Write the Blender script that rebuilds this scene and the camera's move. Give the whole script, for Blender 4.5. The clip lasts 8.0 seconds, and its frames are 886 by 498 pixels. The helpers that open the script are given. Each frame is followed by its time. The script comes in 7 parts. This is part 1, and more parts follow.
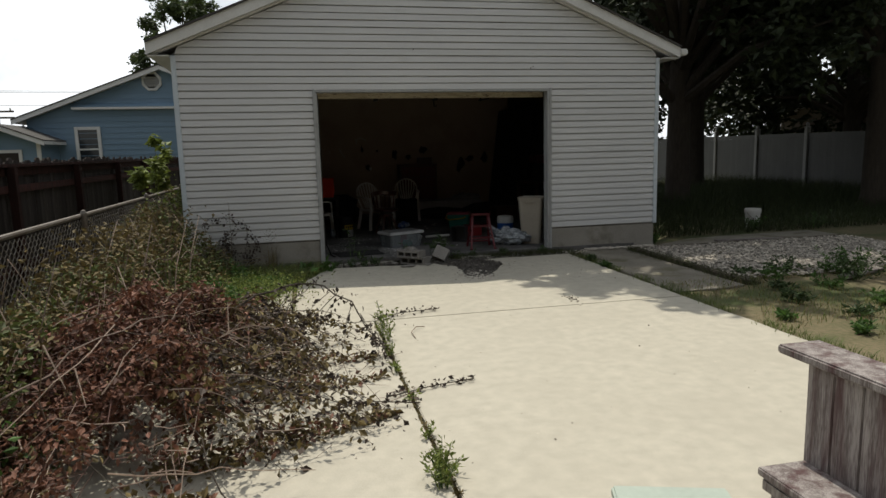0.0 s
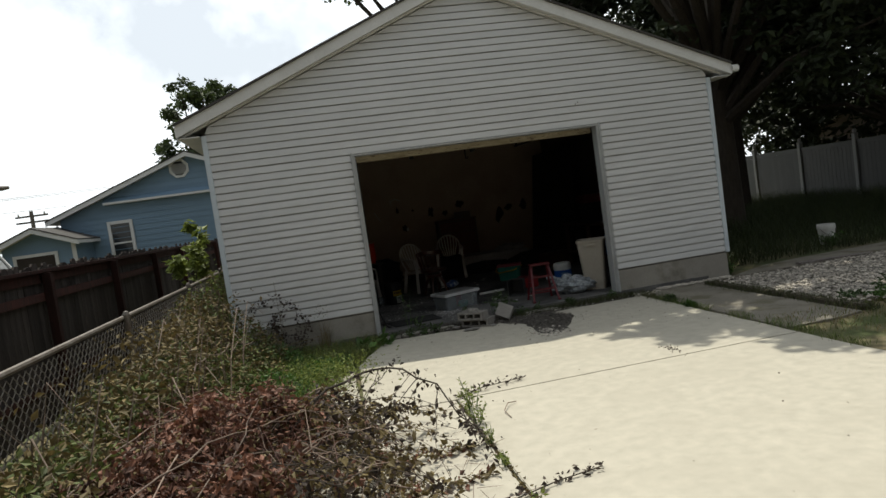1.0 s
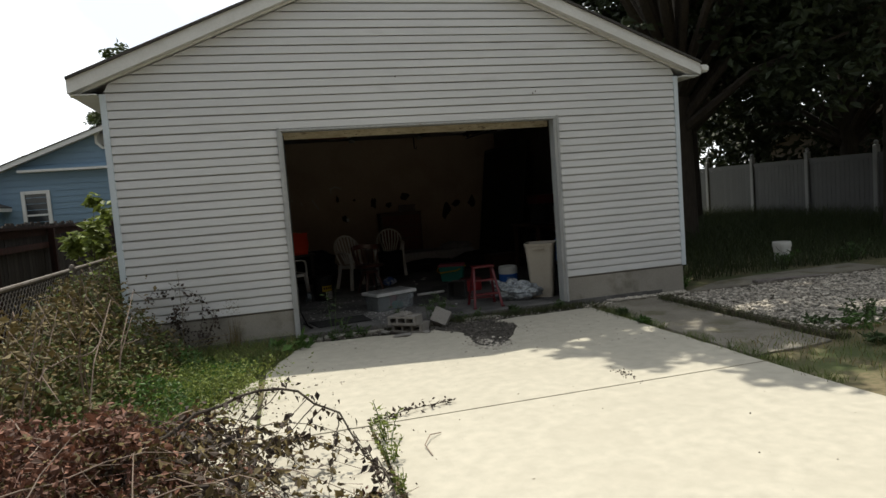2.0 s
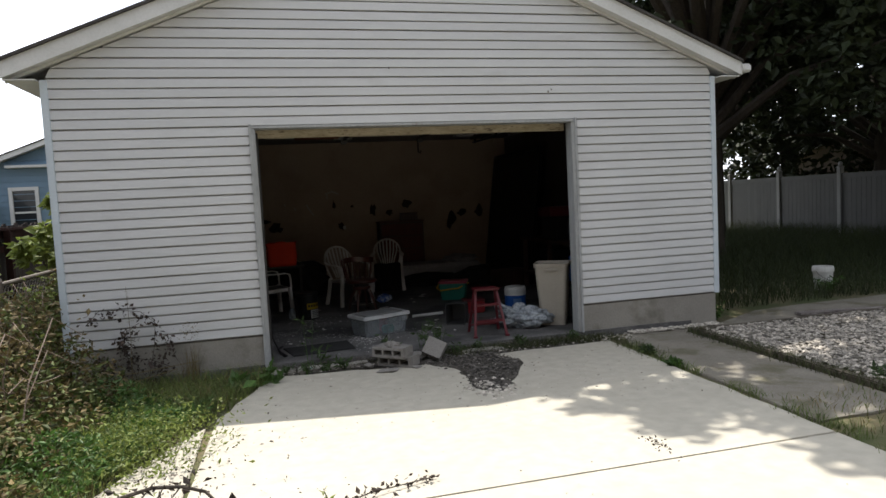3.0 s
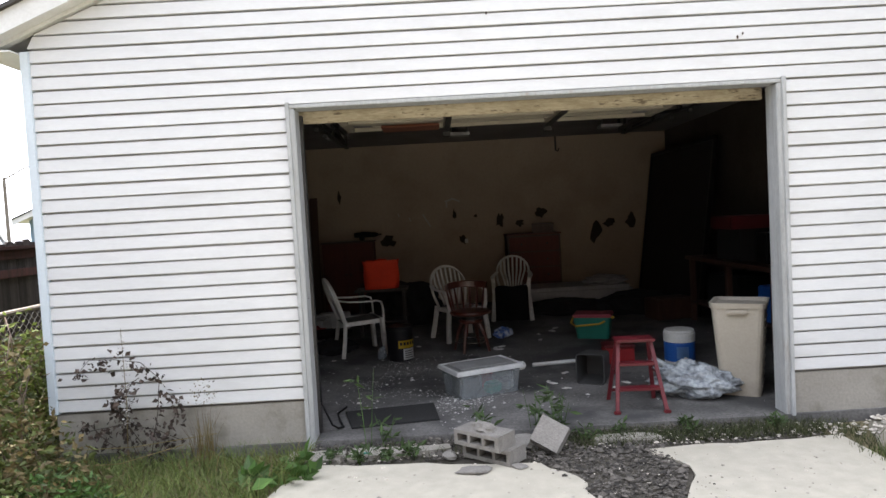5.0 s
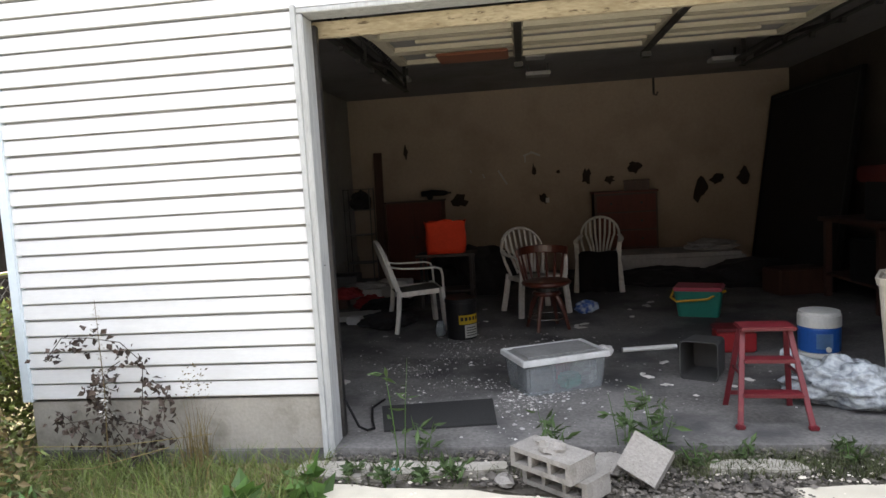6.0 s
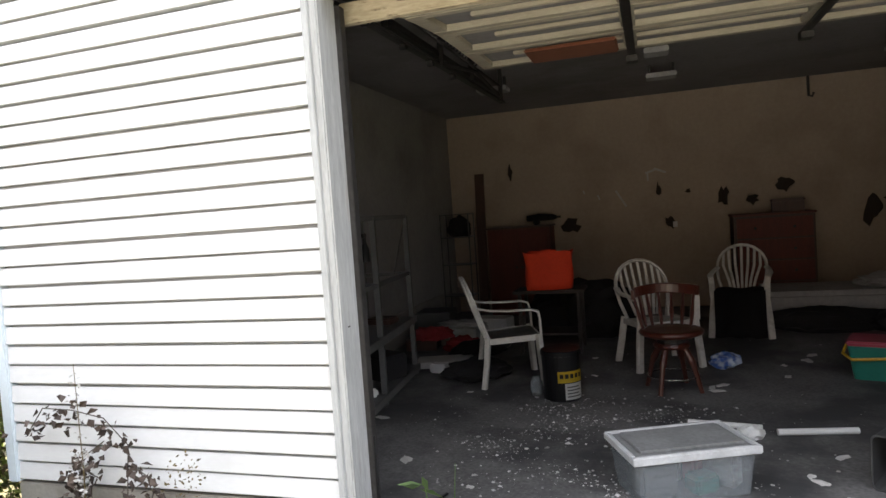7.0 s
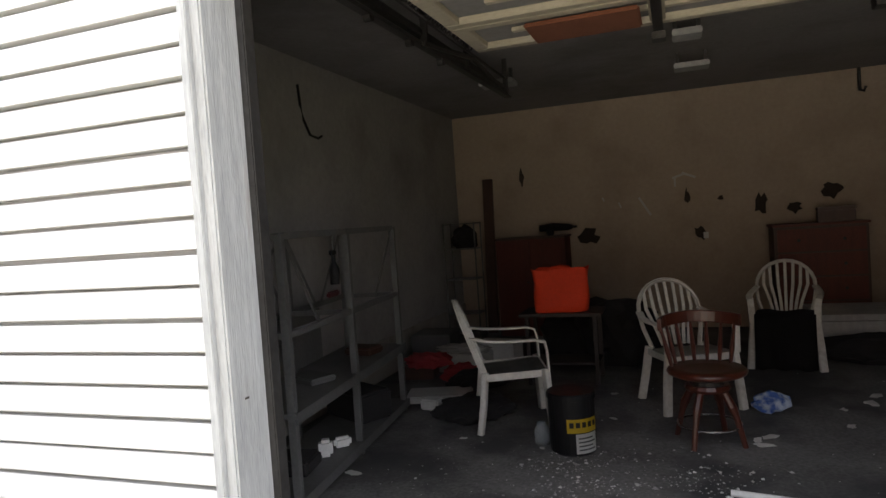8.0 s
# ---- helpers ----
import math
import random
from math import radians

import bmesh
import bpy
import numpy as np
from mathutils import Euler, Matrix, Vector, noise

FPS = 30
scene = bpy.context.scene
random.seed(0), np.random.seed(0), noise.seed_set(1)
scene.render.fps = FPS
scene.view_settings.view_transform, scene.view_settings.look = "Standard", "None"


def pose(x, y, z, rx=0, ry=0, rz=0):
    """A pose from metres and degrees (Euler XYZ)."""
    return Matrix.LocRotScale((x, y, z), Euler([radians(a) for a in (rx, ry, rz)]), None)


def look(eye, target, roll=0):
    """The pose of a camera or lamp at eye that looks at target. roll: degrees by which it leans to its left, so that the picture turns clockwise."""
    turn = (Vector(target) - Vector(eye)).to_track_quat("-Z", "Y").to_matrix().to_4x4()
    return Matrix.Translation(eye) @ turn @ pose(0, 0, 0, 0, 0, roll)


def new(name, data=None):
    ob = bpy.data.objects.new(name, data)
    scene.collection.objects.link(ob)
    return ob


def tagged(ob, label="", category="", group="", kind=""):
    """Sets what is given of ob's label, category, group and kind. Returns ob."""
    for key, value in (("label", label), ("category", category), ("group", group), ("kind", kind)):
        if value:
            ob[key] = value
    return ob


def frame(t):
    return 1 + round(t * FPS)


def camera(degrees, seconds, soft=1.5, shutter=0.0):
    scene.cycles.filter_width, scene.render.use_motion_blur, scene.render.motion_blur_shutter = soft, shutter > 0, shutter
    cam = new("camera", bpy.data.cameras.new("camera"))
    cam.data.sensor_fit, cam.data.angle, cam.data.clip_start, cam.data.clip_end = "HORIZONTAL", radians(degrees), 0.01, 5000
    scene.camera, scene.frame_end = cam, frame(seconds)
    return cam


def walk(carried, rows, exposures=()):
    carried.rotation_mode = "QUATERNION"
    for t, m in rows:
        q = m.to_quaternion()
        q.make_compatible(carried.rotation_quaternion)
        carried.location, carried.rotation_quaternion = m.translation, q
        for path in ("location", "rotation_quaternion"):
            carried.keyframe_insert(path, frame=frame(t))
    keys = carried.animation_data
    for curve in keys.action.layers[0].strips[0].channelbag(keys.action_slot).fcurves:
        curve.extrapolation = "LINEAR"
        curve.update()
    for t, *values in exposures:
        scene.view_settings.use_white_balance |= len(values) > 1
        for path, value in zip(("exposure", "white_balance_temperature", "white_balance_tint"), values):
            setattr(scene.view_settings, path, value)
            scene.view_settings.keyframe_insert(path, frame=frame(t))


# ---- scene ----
cam = camera(68.0, 8.0)
# time, eye, point looked at, roll
ROWS = [
    (0.0, (0.027, -0.034, 1.672), (0.453, 1.898, 1.375), -1.5),
    (0.5, (-0.148, 0.34, 1.695), (0.056, 2.323, 1.53), -5.5),
    (1.0, (-0.234, 0.757, 1.708), (0.124, 2.721, 1.578), -8.2),
    (1.5, (-0.096, 1.174, 1.684), (0.148, 3.159, 1.628), -7.2),
    (2.0, (0.139, 1.679, 1.626), (0.644, 3.608, 1.467), -4.4),
    (2.2, (0.206, 1.886, 1.606), (0.724, 3.808, 1.412), -3.1),
    (3.3, (0.746, 3.093, 1.724), (1.218, 5.032, 1.591), -3.1),
    (3.5, (0.842, 3.301, 1.726), (1.369, 5.221, 1.53), -1.7),
    (4.0, (1.08, 3.873, 1.727), (1.461, 5.829, 1.56), -1.9),
    (4.5, (1.227, 4.474, 1.695), (1.447, 6.459, 1.597), -0.3),
    (4.7, (1.299, 4.691, 1.693), (1.423, 6.685, 1.618), -1.7),
    (5.8, (1.535, 6.077, 1.588), (1.379, 8.063, 1.403), -3.4),
    (6.0, (1.568, 6.315, 1.551), (1.319, 8.291, 1.365), -3.4),
    (6.5, (1.637, 6.932, 1.564), (1.055, 8.837, 1.384), -3.5),
    (7.0, (1.669, 7.468, 1.582), (1.057, 9.369, 1.484), -4.1),
    (7.5, (1.703, 7.965, 1.601), (0.881, 9.785, 1.493), -6.0),
    (8.0, (1.628, 8.398, 1.614), (0.954, 10.28, 1.538), -4.0),
]
EXPOSURES = [(0.0, -0.54, 6480, 8), (1.0, -0.34, 6450, 6), (2.0, -0.10, 6480, 7), (3.5, 0.80, 6100, 13), (4.0, 1.15, 6140, 13), (4.5, 1.56, 6150, 14), (6.0, 2.42, 6250, 13), (7.0, 2.58, 6330, 13), (8.0, 2.64, 6400, 14)]
walk(cam, [(t, look(eye, target, roll)) for t, eye, target, roll in ROWS], EXPOSURES)

# ---- world and sun: high summer sun behind the garage, bright broken cloud ----
SUN_ELEVATION = 68.7
world = bpy.data.worlds.new("sky")
scene.world = world
world.use_nodes = True
wn, wl = world.node_tree.nodes, world.node_tree.links
wn.clear()
sky = wn.new("ShaderNodeTexSky")
sky.sky_type, sky.sun_disc = "NISHITA", False
sky.sun_elevation, sky.sun_rotation = radians(SUN_ELEVATION), 0.0
sky.air_density, sky.dust_density = 1.0, 2.0
cloud = wn.new("ShaderNodeTexNoise")
cloud.inputs["Scale"].default_value, cloud.inputs["Detail"].default_value = 3.3, 9.0
cloud.inputs["Roughness"].default_value = 0.55
cloud_ramp = wn.new("ShaderNodeValToRGB")
cloud_ramp.color_ramp.elements[0].position, cloud_ramp.color_ramp.elements[1].position = 0.42, 0.58
cloud_ramp.color_ramp.elements[0].color = (0.5, 0.5, 0.5, 1)
cloud_mix = wn.new("ShaderNodeMix")
cloud_mix.data_type = "RGBA"
towards = wn.new("ShaderNodeVectorMath")
towards.operation = "DOT_PRODUCT"
towards.inputs[1].default_value = (0.0, math.cos(radians(38.0)), math.sin(radians(38.0)))   # brightest cloud to the north, below the sun
sky_way = wn.new("ShaderNodeTexCoord")
gain = wn.new("ShaderNodeMapRange")
gain.inputs["From Min"].default_value, gain.inputs["From Max"].default_value = -0.4, 1.0
gain.inputs["To Min"].default_value, gain.inputs["To Max"].default_value = 6.5, 23.0
white = wn.new("ShaderNodeVectorMath")
white.operation = "SCALE"
white.inputs[0].default_value = (0.98, 1.0, 1.03)
wl.new(sky_way.outputs["Generated"], towards.inputs[0])
wl.new(towards.outputs["Value"], gain.inputs["Value"])
wl.new(gain.outputs["Result"], white.inputs["Scale"])
wl.new(white.outputs["Vector"], cloud_mix.inputs["B"])
background = wn.new("ShaderNodeBackground")
background.inputs["Strength"].default_value = 0.085
world_out = wn.new("ShaderNodeOutputWorld")
wl.new(cloud.outputs["Fac"], cloud_ramp.inputs["Fac"])
wl.new(cloud_ramp.outputs["Color"], cloud_mix.inputs["Factor"])
wl.new(sky.outputs["Color"], cloud_mix.inputs["A"])
wl.new(cloud_mix.outputs["Result"], background.inputs["Color"])
wl.new(background.outputs["Background"], world_out.inputs["Surface"])

sun_data = bpy.data.lights.new("sun", "SUN")
sun_data.energy, sun_data.angle, sun_data.color = 5.0, radians(0.6), (1.0, 0.93, 0.81)
sun = new("sun", sun_data)
e = radians(SUN_ELEVATION)
sun.matrix_world = look((0.0, 60 * math.cos(e), 60 * math.sin(e)), (0, 0, 0))


# ---- materials ----
def material(name, base, other=None, rough=0.7, scale=6.0, fine=60.0, bump=0.15, amount=0.5, metal=0.0, stretch=(1, 1, 1),
             per_object=0.0, per_island=0.0, sheer=0.0, spec=0.5, stain=None, stain_scale=1.3, stain_cut=(0.52, 0.66), local=True):
    """Two scales of noise between two colours, an optional blotchy stain, fine bump and per-piece variation."""
    m = bpy.data.materials.new(name)
    m.use_nodes = True
    n, l = m.node_tree.nodes, m.node_tree.links
    bsdf = n["Principled BSDF"]
    bsdf.inputs["Roughness"].default_value, bsdf.inputs["Metallic"].default_value = rough, metal
    bsdf.inputs["Specular IOR Level"].default_value = spec
    other = other or tuple(0.72 * c for c in base)
    geo = n.new("ShaderNodeTexCoord")
    mapping = n.new("ShaderNodeMapping")
    mapping.inputs["Scale"].default_value = stretch
    l.new(geo.outputs["Object"], mapping.inputs["Vector"])
    coarse = n.new("ShaderNodeTexNoise")
    coarse.inputs["Scale"].default_value, coarse.inputs["Detail"].default_value = scale, 5.0
    grain = n.new("ShaderNodeTexNoise")
    grain.inputs["Scale"].default_value, grain.inputs["Detail"].default_value = fine, 3.0
    l.new(mapping.outputs["Vector"], coarse.inputs["Vector"])
    l.new(mapping.outputs["Vector"], grain.inputs["Vector"])
    add = n.new("ShaderNodeMath")
    add.operation = "MULTIPLY_ADD"
    add.inputs[1].default_value = 0.45
    l.new(grain.outputs["Fac"], add.inputs[0])
    scaled = n.new("ShaderNodeMath")
    scaled.operation = "MULTIPLY"
    scaled.inputs[1].default_value = 0.55
    l.new(coarse.outputs["Fac"], scaled.inputs[0])
    l.new(scaled.outputs[0], add.inputs[2])
    ramp = n.new("ShaderNodeMapRange")
    ramp.inputs["From Min"].default_value, ramp.inputs["From Max"].default_value = 0.5 - 0.3 * (1.1 - amount), 0.5 + 0.3 * (1.1 - amount)
    l.new(add.outputs[0], ramp.inputs["Value"])
    mix = n.new("ShaderNodeMix")
    mix.data_type = "RGBA"
    mix.inputs["A"].default_value, mix.inputs["B"].default_value = (*other, 1), (*base, 1)
    l.new(ramp.outputs["Result"], mix.inputs["Factor"])
    colour = mix.outputs["Result"]
    if stain:
        blot = n.new("ShaderNodeTexNoise")
        blot.inputs["Scale"].default_value, blot.inputs["Detail"].default_value = stain_scale, 7.0
        blot.inputs["Roughness"].default_value = 0.62
        l.new(mapping.outputs["Vector"], blot.inputs["Vector"])
        cut = n.new("ShaderNodeMapRange")
        cut.inputs["From Min"].default_value, cut.inputs["From Max"].default_value = stain_cut
        l.new(blot.outputs["Fac"], cut.inputs["Value"])
        over = n.new("ShaderNodeMix")
        over.data_type = "RGBA"
        over.inputs["B"].default_value = (*stain, 1)
        l.new(cut.outputs["Result"], over.inputs["Factor"])
        l.new(colour, over.inputs["A"])
        colour = over.outputs["Result"]
    if per_object or per_island:
        if per_object:
            info, socket, k = n.new("ShaderNodeObjectInfo"), "Random", per_object
        else:
            info, socket, k = n.new("ShaderNodeNewGeometry"), "Random Per Island", per_island
        value = n.new("ShaderNodeMapRange")
        value.inputs["To Min"].default_value, value.inputs["To Max"].default_value = 1 - k, 1 + k
        l.new(info.outputs[socket], value.inputs["Value"])
        hsv = n.new("ShaderNodeHueSaturation")
        l.new(value.outputs["Result"], hsv.inputs["Value"])
        l.new(colour, hsv.inputs["Color"])
        colour = hsv.outputs["Color"]
    l.new(colour, bsdf.inputs["Base Color"])
    if bump:
        b = n.new("ShaderNodeBump")
        b.inputs["Strength"].default_value, b.inputs["Distance"].default_value = bump, 0.02
        l.new(add.outputs[0], b.inputs["Height"])
        l.new(b.outputs["Normal"], bsdf.inputs["Normal"])
    if sheer:
        thin = n.new("ShaderNodeBsdfTranslucent")
        l.new(colour, thin.inputs["Color"])
        blend = n.new("ShaderNodeMixShader")
        blend.inputs["Fac"].default_value = sheer
        l.new(bsdf.outputs["BSDF"], blend.inputs[1])
        l.new(thin.outputs["BSDF"], blend.inputs[2])
        l.new(blend.outputs["Shader"], n["Material Output"].inputs["Surface"])
    return m


def glassy(name, tint, rough=0.1, clear=0.6):
    """Thin translucent plastic or window glass: part transparent, part glossy skin."""
    m = bpy.data.materials.new(name)
    m.use_nodes = True
    n, l = m.node_tree.nodes, m.node_tree.links
    bsdf = n["Principled BSDF"]
    bsdf.inputs["Base Color"].default_value, bsdf.inputs["Roughness"].default_value = (*tint, 1), rough
    see = n.new("ShaderNodeBsdfTransparent")
    see.inputs["Color"].default_value = (0.92, 0.94, 0.95, 1)
    cloudy = n.new("ShaderNodeTexNoise")
    cloudy.inputs["Scale"].default_value, cloudy.inputs["Detail"].default_value = 14.0, 4.0
    spread = n.new("ShaderNodeMapRange")
    spread.inputs["To Min"].default_value, spread.inputs["To Max"].default_value = max(0.0, clear - 0.25), min(1.0, clear + 0.2)
    l.new(cloudy.outputs["Fac"], spread.inputs["Value"])
    blend = n.new("ShaderNodeMixShader")
    l.new(spread.outputs["Result"], blend.inputs["Fac"])
    l.new(bsdf.outputs["BSDF"], blend.inputs[1])
    l.new(see.outputs["BSDF"], blend.inputs[2])
    l.new(blend.outputs["Shader"], n["Material Output"].inputs["Surface"])
    return m


SIDING = material("vinyl_siding", (0.64, 0.645, 0.645), (0.57, 0.575, 0.575), rough=0.45, scale=1.5, fine=40, bump=0.03, per_object=0.03, stretch=(0.6, 1, 2), stain=(0.52, 0.52, 0.51), stain_scale=2.2, stain_cut=(0.58, 0.8))
TRIM = material("white_trim", (0.72, 0.72, 0.71), (0.60, 0.60, 0.58), rough=0.5, scale=3, fine=50, bump=0.06)
CORNER = material("corner_trim", (0.62, 0.69, 0.74), (0.54, 0.60, 0.65), rough=0.45, scale=3, fine=50, bump=0.04)
JAMB = material("weathered_paint", (0.44, 0.45, 0.45), (0.30, 0.31, 0.31), rough=0.7, scale=5, fine=30, bump=0.25, stretch=(6, 6, 0.7), amount=0.6, stain=(0.28, 0.26, 0.23), stain_scale=2.0, stain_cut=(0.6, 0.72))
PEELING = material("peeling_paint", (0.50, 0.44, 0.32), (0.33, 0.28, 0.19), rough=0.75, scale=4, fine=22, bump=0.35, stretch=(1, 4, 4), amount=0.7, stain=(0.12, 0.09, 0.06), stain_scale=9, stain_cut=(0.58, 0.66))
DOORWHITE = material("yellowed_door_paint", (0.50, 0.46, 0.36), (0.36, 0.325, 0.25), rough=0.6, scale=4, fine=30, bump=0.15, stretch=(1, 5, 5))
SHINGLE = material("asphalt_shingle", (0.075, 0.07, 0.065), (0.04, 0.037, 0.035), rough=0.9, scale=8, fine=120, bump=0.4)
FOUND = material("old_concrete_block", (0.34, 0.32, 0.28), (0.24, 0.225, 0.20), rough=0.9, scale=3, fine=50, bump=0.3, stain=(0.15, 0.14, 0.11), stain_scale=2.5, stain_cut=(0.52, 0.72))
DRIVE = material("pale_concrete", (0.472, 0.44, 0.364), (0.378, 0.353, 0.291), rough=0.88, scale=9.0, fine=210, bump=0.14, amount=0.65, stain=(0.385, 0.357, 0.293), stain_scale=1.3, stain_cut=(0.48, 0.8))
SLAB = material("stained_slab", (0.165, 0.159, 0.154), (0.072, 0.070, 0.067), rough=0.75, scale=1.6, fine=45, bump=0.2, amount=0.7, stain=(0.042, 0.042, 0.043), stain_scale=1.0, stain_cut=(0.47, 0.60))
PATH = material("dirty_path", (0.235, 0.215, 0.178), (0.155, 0.14, 0.112), rough=0.95, scale=2.5, fine=60, bump=0.35, amount=0.6, stain=(0.12, 0.11, 0.07), stain_scale=2.2, stain_cut=(0.5, 0.64))
SOIL = material("soil_and_grass", (0.16, 0.13, 0.075), (0.075, 0.075, 0.03), rough=1.0, scale=0.8, fine=25, bump=0.5, amount=0.7, stain=(0.06, 0.075, 0.024), stain_scale=0.9, stain_cut=(0.50, 0.62))
RUBBLE = material("dark_gravel", (0.115, 0.103, 0.09), (0.06, 0.055, 0.048), rough=0.95, scale=9, fine=60, bump=0.3, per_island=0.7)
GRAVEL = material("bed_gravel", (0.40, 0.365, 0.315), (0.22, 0.20, 0.17), rough=0.9, scale=9, fine=60, bump=0.25, per_island=0.65)
DIRT = material("dark_dirt", (0.085, 0.075, 0.058), (0.045, 0.04, 0.032), rough=1.0, scale=5, fine=50, bump=0.6, amount=0.7)
PEBBLE = material("pale_pebble", (0.50, 0.46, 0.40), (0.36, 0.33, 0.28), rough=0.85, scale=9, fine=60, bump=0.2, per_island=0.45)
DRYWALL = material("grimy_drywall", (0.44, 0.36, 0.275), (0.36, 0.29, 0.225), rough=0.85, scale=0.8, fine=20, bump=0.05, stain=(0.27, 0.205, 0.155), stain_scale=0.7, stain_cut=(0.5, 0.78))
SIDEWALL = material("grey_drywall", (0.36, 0.345, 0.33), (0.28, 0.27, 0.26), rough=0.85, scale=0.8, fine=20, bump=0.05, stain=(0.17, 0.165, 0.155), stain_scale=0.7, stain_cut=(0.5, 0.78))
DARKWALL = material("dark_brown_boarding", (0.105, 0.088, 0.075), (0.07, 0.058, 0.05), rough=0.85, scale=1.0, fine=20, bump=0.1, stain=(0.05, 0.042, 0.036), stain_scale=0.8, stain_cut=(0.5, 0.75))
CEILING = material("grey_ceiling_board", (0.27, 0.26, 0.26), (0.20, 0.195, 0.195), rough=0.9, scale=0.9, fine=20, bump=0.05, stain=(0.15, 0.14, 0.135), stain_scale=0.6, stain_cut=(0.5, 0.7))
CAVITY = material("dark_cavity", (0.045, 0.035, 0.028), rough=0.95, scale=6, fine=30)
PICKET = material("weathered_picket", (0.058, 0.049, 0.045), (0.028, 0.024, 0.022), rough=0.9, scale=3, fine=25, bump=0.35, stretch=(5, 5, 0.6), per_object=0.35, amount=0.7, spec=0.12)
PLANK = material("red_brown_plank", (0.058, 0.024, 0.021), (0.027, 0.017, 0.015), rough=0.9, scale=3, fine=25, bump=0.35, stretch=(5, 5, 0.6), per_object=0.35, amount=0.7, spec=0.12)
WEATHERED = material("weathered_timber", (0.27, 0.245, 0.225), (0.12, 0.10, 0.095), rough=0.9, scale=3, fine=24, bump=0.45, stretch=(1, 8, 1.0), amount=0.75, stain=(0.10, 0.055, 0.05), stain_scale=2.4, stain_cut=(0.54, 0.68))
WEATHERED_V = material("weathered_upright_timber", (0.33, 0.30, 0.285), (0.13, 0.105, 0.10), rough=0.9, scale=3, fine=24, bump=0.45, stretch=(8, 8, 0.7), amount=0.75, stain=(0.09, 0.05, 0.05), stain_scale=1.6, stain_cut=(0.5, 0.66))
GALV = material("galvanised_wire", (0.20, 0.185, 0.165), (0.10, 0.075, 0.055), rough=0.6, metal=0.5, scale=9, fine=60, bump=0.1)
# fence vinyl greyed for the tree shade it stands in, boards more than posts
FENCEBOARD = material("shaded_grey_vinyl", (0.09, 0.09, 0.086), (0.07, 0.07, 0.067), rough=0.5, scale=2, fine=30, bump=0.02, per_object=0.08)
VINYLFENCE = material("shaded_vinyl_post", (0.30, 0.30, 0.285), (0.24, 0.24, 0.23), rough=0.5, scale=2, fine=30, bump=0.02, per_object=0.05)
BLUE = material("blue_siding", (0.19, 0.285, 0.385), (0.16, 0.25, 0.34), rough=0.6, scale=1.5, fine=30, bump=0.03, stretch=(0.5, 1, 3))
SILVER = material("corrugated_steel", (0.36, 0.37, 0.37), (0.27, 0.28, 0.28), rough=0.5, metal=0.45, scale=1.2, fine=20, bump=0.05)
WINDOW = material("dark_window_glass", (0.03, 0.035, 0.04), rough=0.08, bump=0, scale=2)
BARK = material("bark", (0.075, 0.06, 0.045), (0.035, 0.028, 0.022), rough=0.95, scale=7, fine=40, bump=0.6, stretch=(3, 3, 0.6))
LEAF = material("tree_leaf", (0.060, 0.085, 0.022), (0.035, 0.055, 0.014), rough=0.6, scale=1.2, fine=20, bump=0, per_island=0.4, sheer=0.25)
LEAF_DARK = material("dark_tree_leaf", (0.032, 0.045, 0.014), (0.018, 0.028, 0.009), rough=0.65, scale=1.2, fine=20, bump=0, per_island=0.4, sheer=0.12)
# darker copy of the grass, the side yard's tree shade mixed into its colour
SHADEDGRASS = material("shaded_grass", (0.05, 0.065, 0.02), (0.026, 0.04, 0.012), rough=0.75, scale=1.0, fine=8, bump=0, per_island=0.4, sheer=0.15)
GRASS = material("grass_blade", (0.16, 0.20, 0.05), (0.085, 0.13, 0.03), rough=0.65, scale=1.0, fine=8, bump=0, per_island=0.4, sheer=0.3)
STRAW = material("straw_blade", (0.26, 0.21, 0.09), (0.16, 0.13, 0.05), rough=0.75, scale=1.0, fine=8, bump=0, per_island=0.4, sheer=0.25)
WEED = material("weed_leaf", (0.085, 0.165, 0.030), (0.045, 0.10, 0.02), rough=0.6, scale=2, fine=14, bump=0, per_island=0.4, sheer=0.3)
LIME = material("sunlit_vine_leaf", (0.20, 0.24, 0.05), (0.12, 0.16, 0.03), rough=0.6, scale=2, fine=14, bump=0, per_island=0.4, sheer=0.3)
DRYLEAF = material("dry_leaf", (0.215, 0.10, 0.062), (0.08, 0.036, 0.026), rough=0.75, scale=3, fine=20, bump=0, per_island=0.65, sheer=0.15)
DRYOLIVE = material("half_dry_leaf", (0.17, 0.13, 0.048), (0.09, 0.066, 0.027), rough=0.75, scale=3, fine=20, bump=0, per_island=0.5, sheer=0.15)
DEADLEAF = material("dead_leaf", (0.06, 0.042, 0.03), (0.035, 0.024, 0.02), rough=0.8, scale=3, fine=20, bump=0, per_island=0.5)
CANE = material("dry_cane", (0.30, 0.235, 0.185), (0.14, 0.095, 0.075), rough=0.8, scale=5, fine=50, bump=0.2, per_object=0.4)
TWIG = material("red_twig", (0.16, 0.085, 0.07), (0.055, 0.028, 0.024), rough=0.8, scale=5, fine=50, bump=0.1, per_island=0.5)

TRACK = material("greasy_steel_track", (0.07, 0.068, 0.066), (0.035, 0.033, 0.032), rough=0.5, metal=0.6, scale=6, fine=40, bump=0.1)


# ---- mesh tools ----
def mesh(name, verts, faces, mat=None, smooth=False):
    me = bpy.data.meshes.new(name)
    me.from_pydata([tuple(v) for v in verts], [], [tuple(f) for f in faces])
    if smooth:
        me.polygons.foreach_set("use_smooth", [True] * len(me.polygons))
    if mat:
        me.materials.append(mat)
    return me


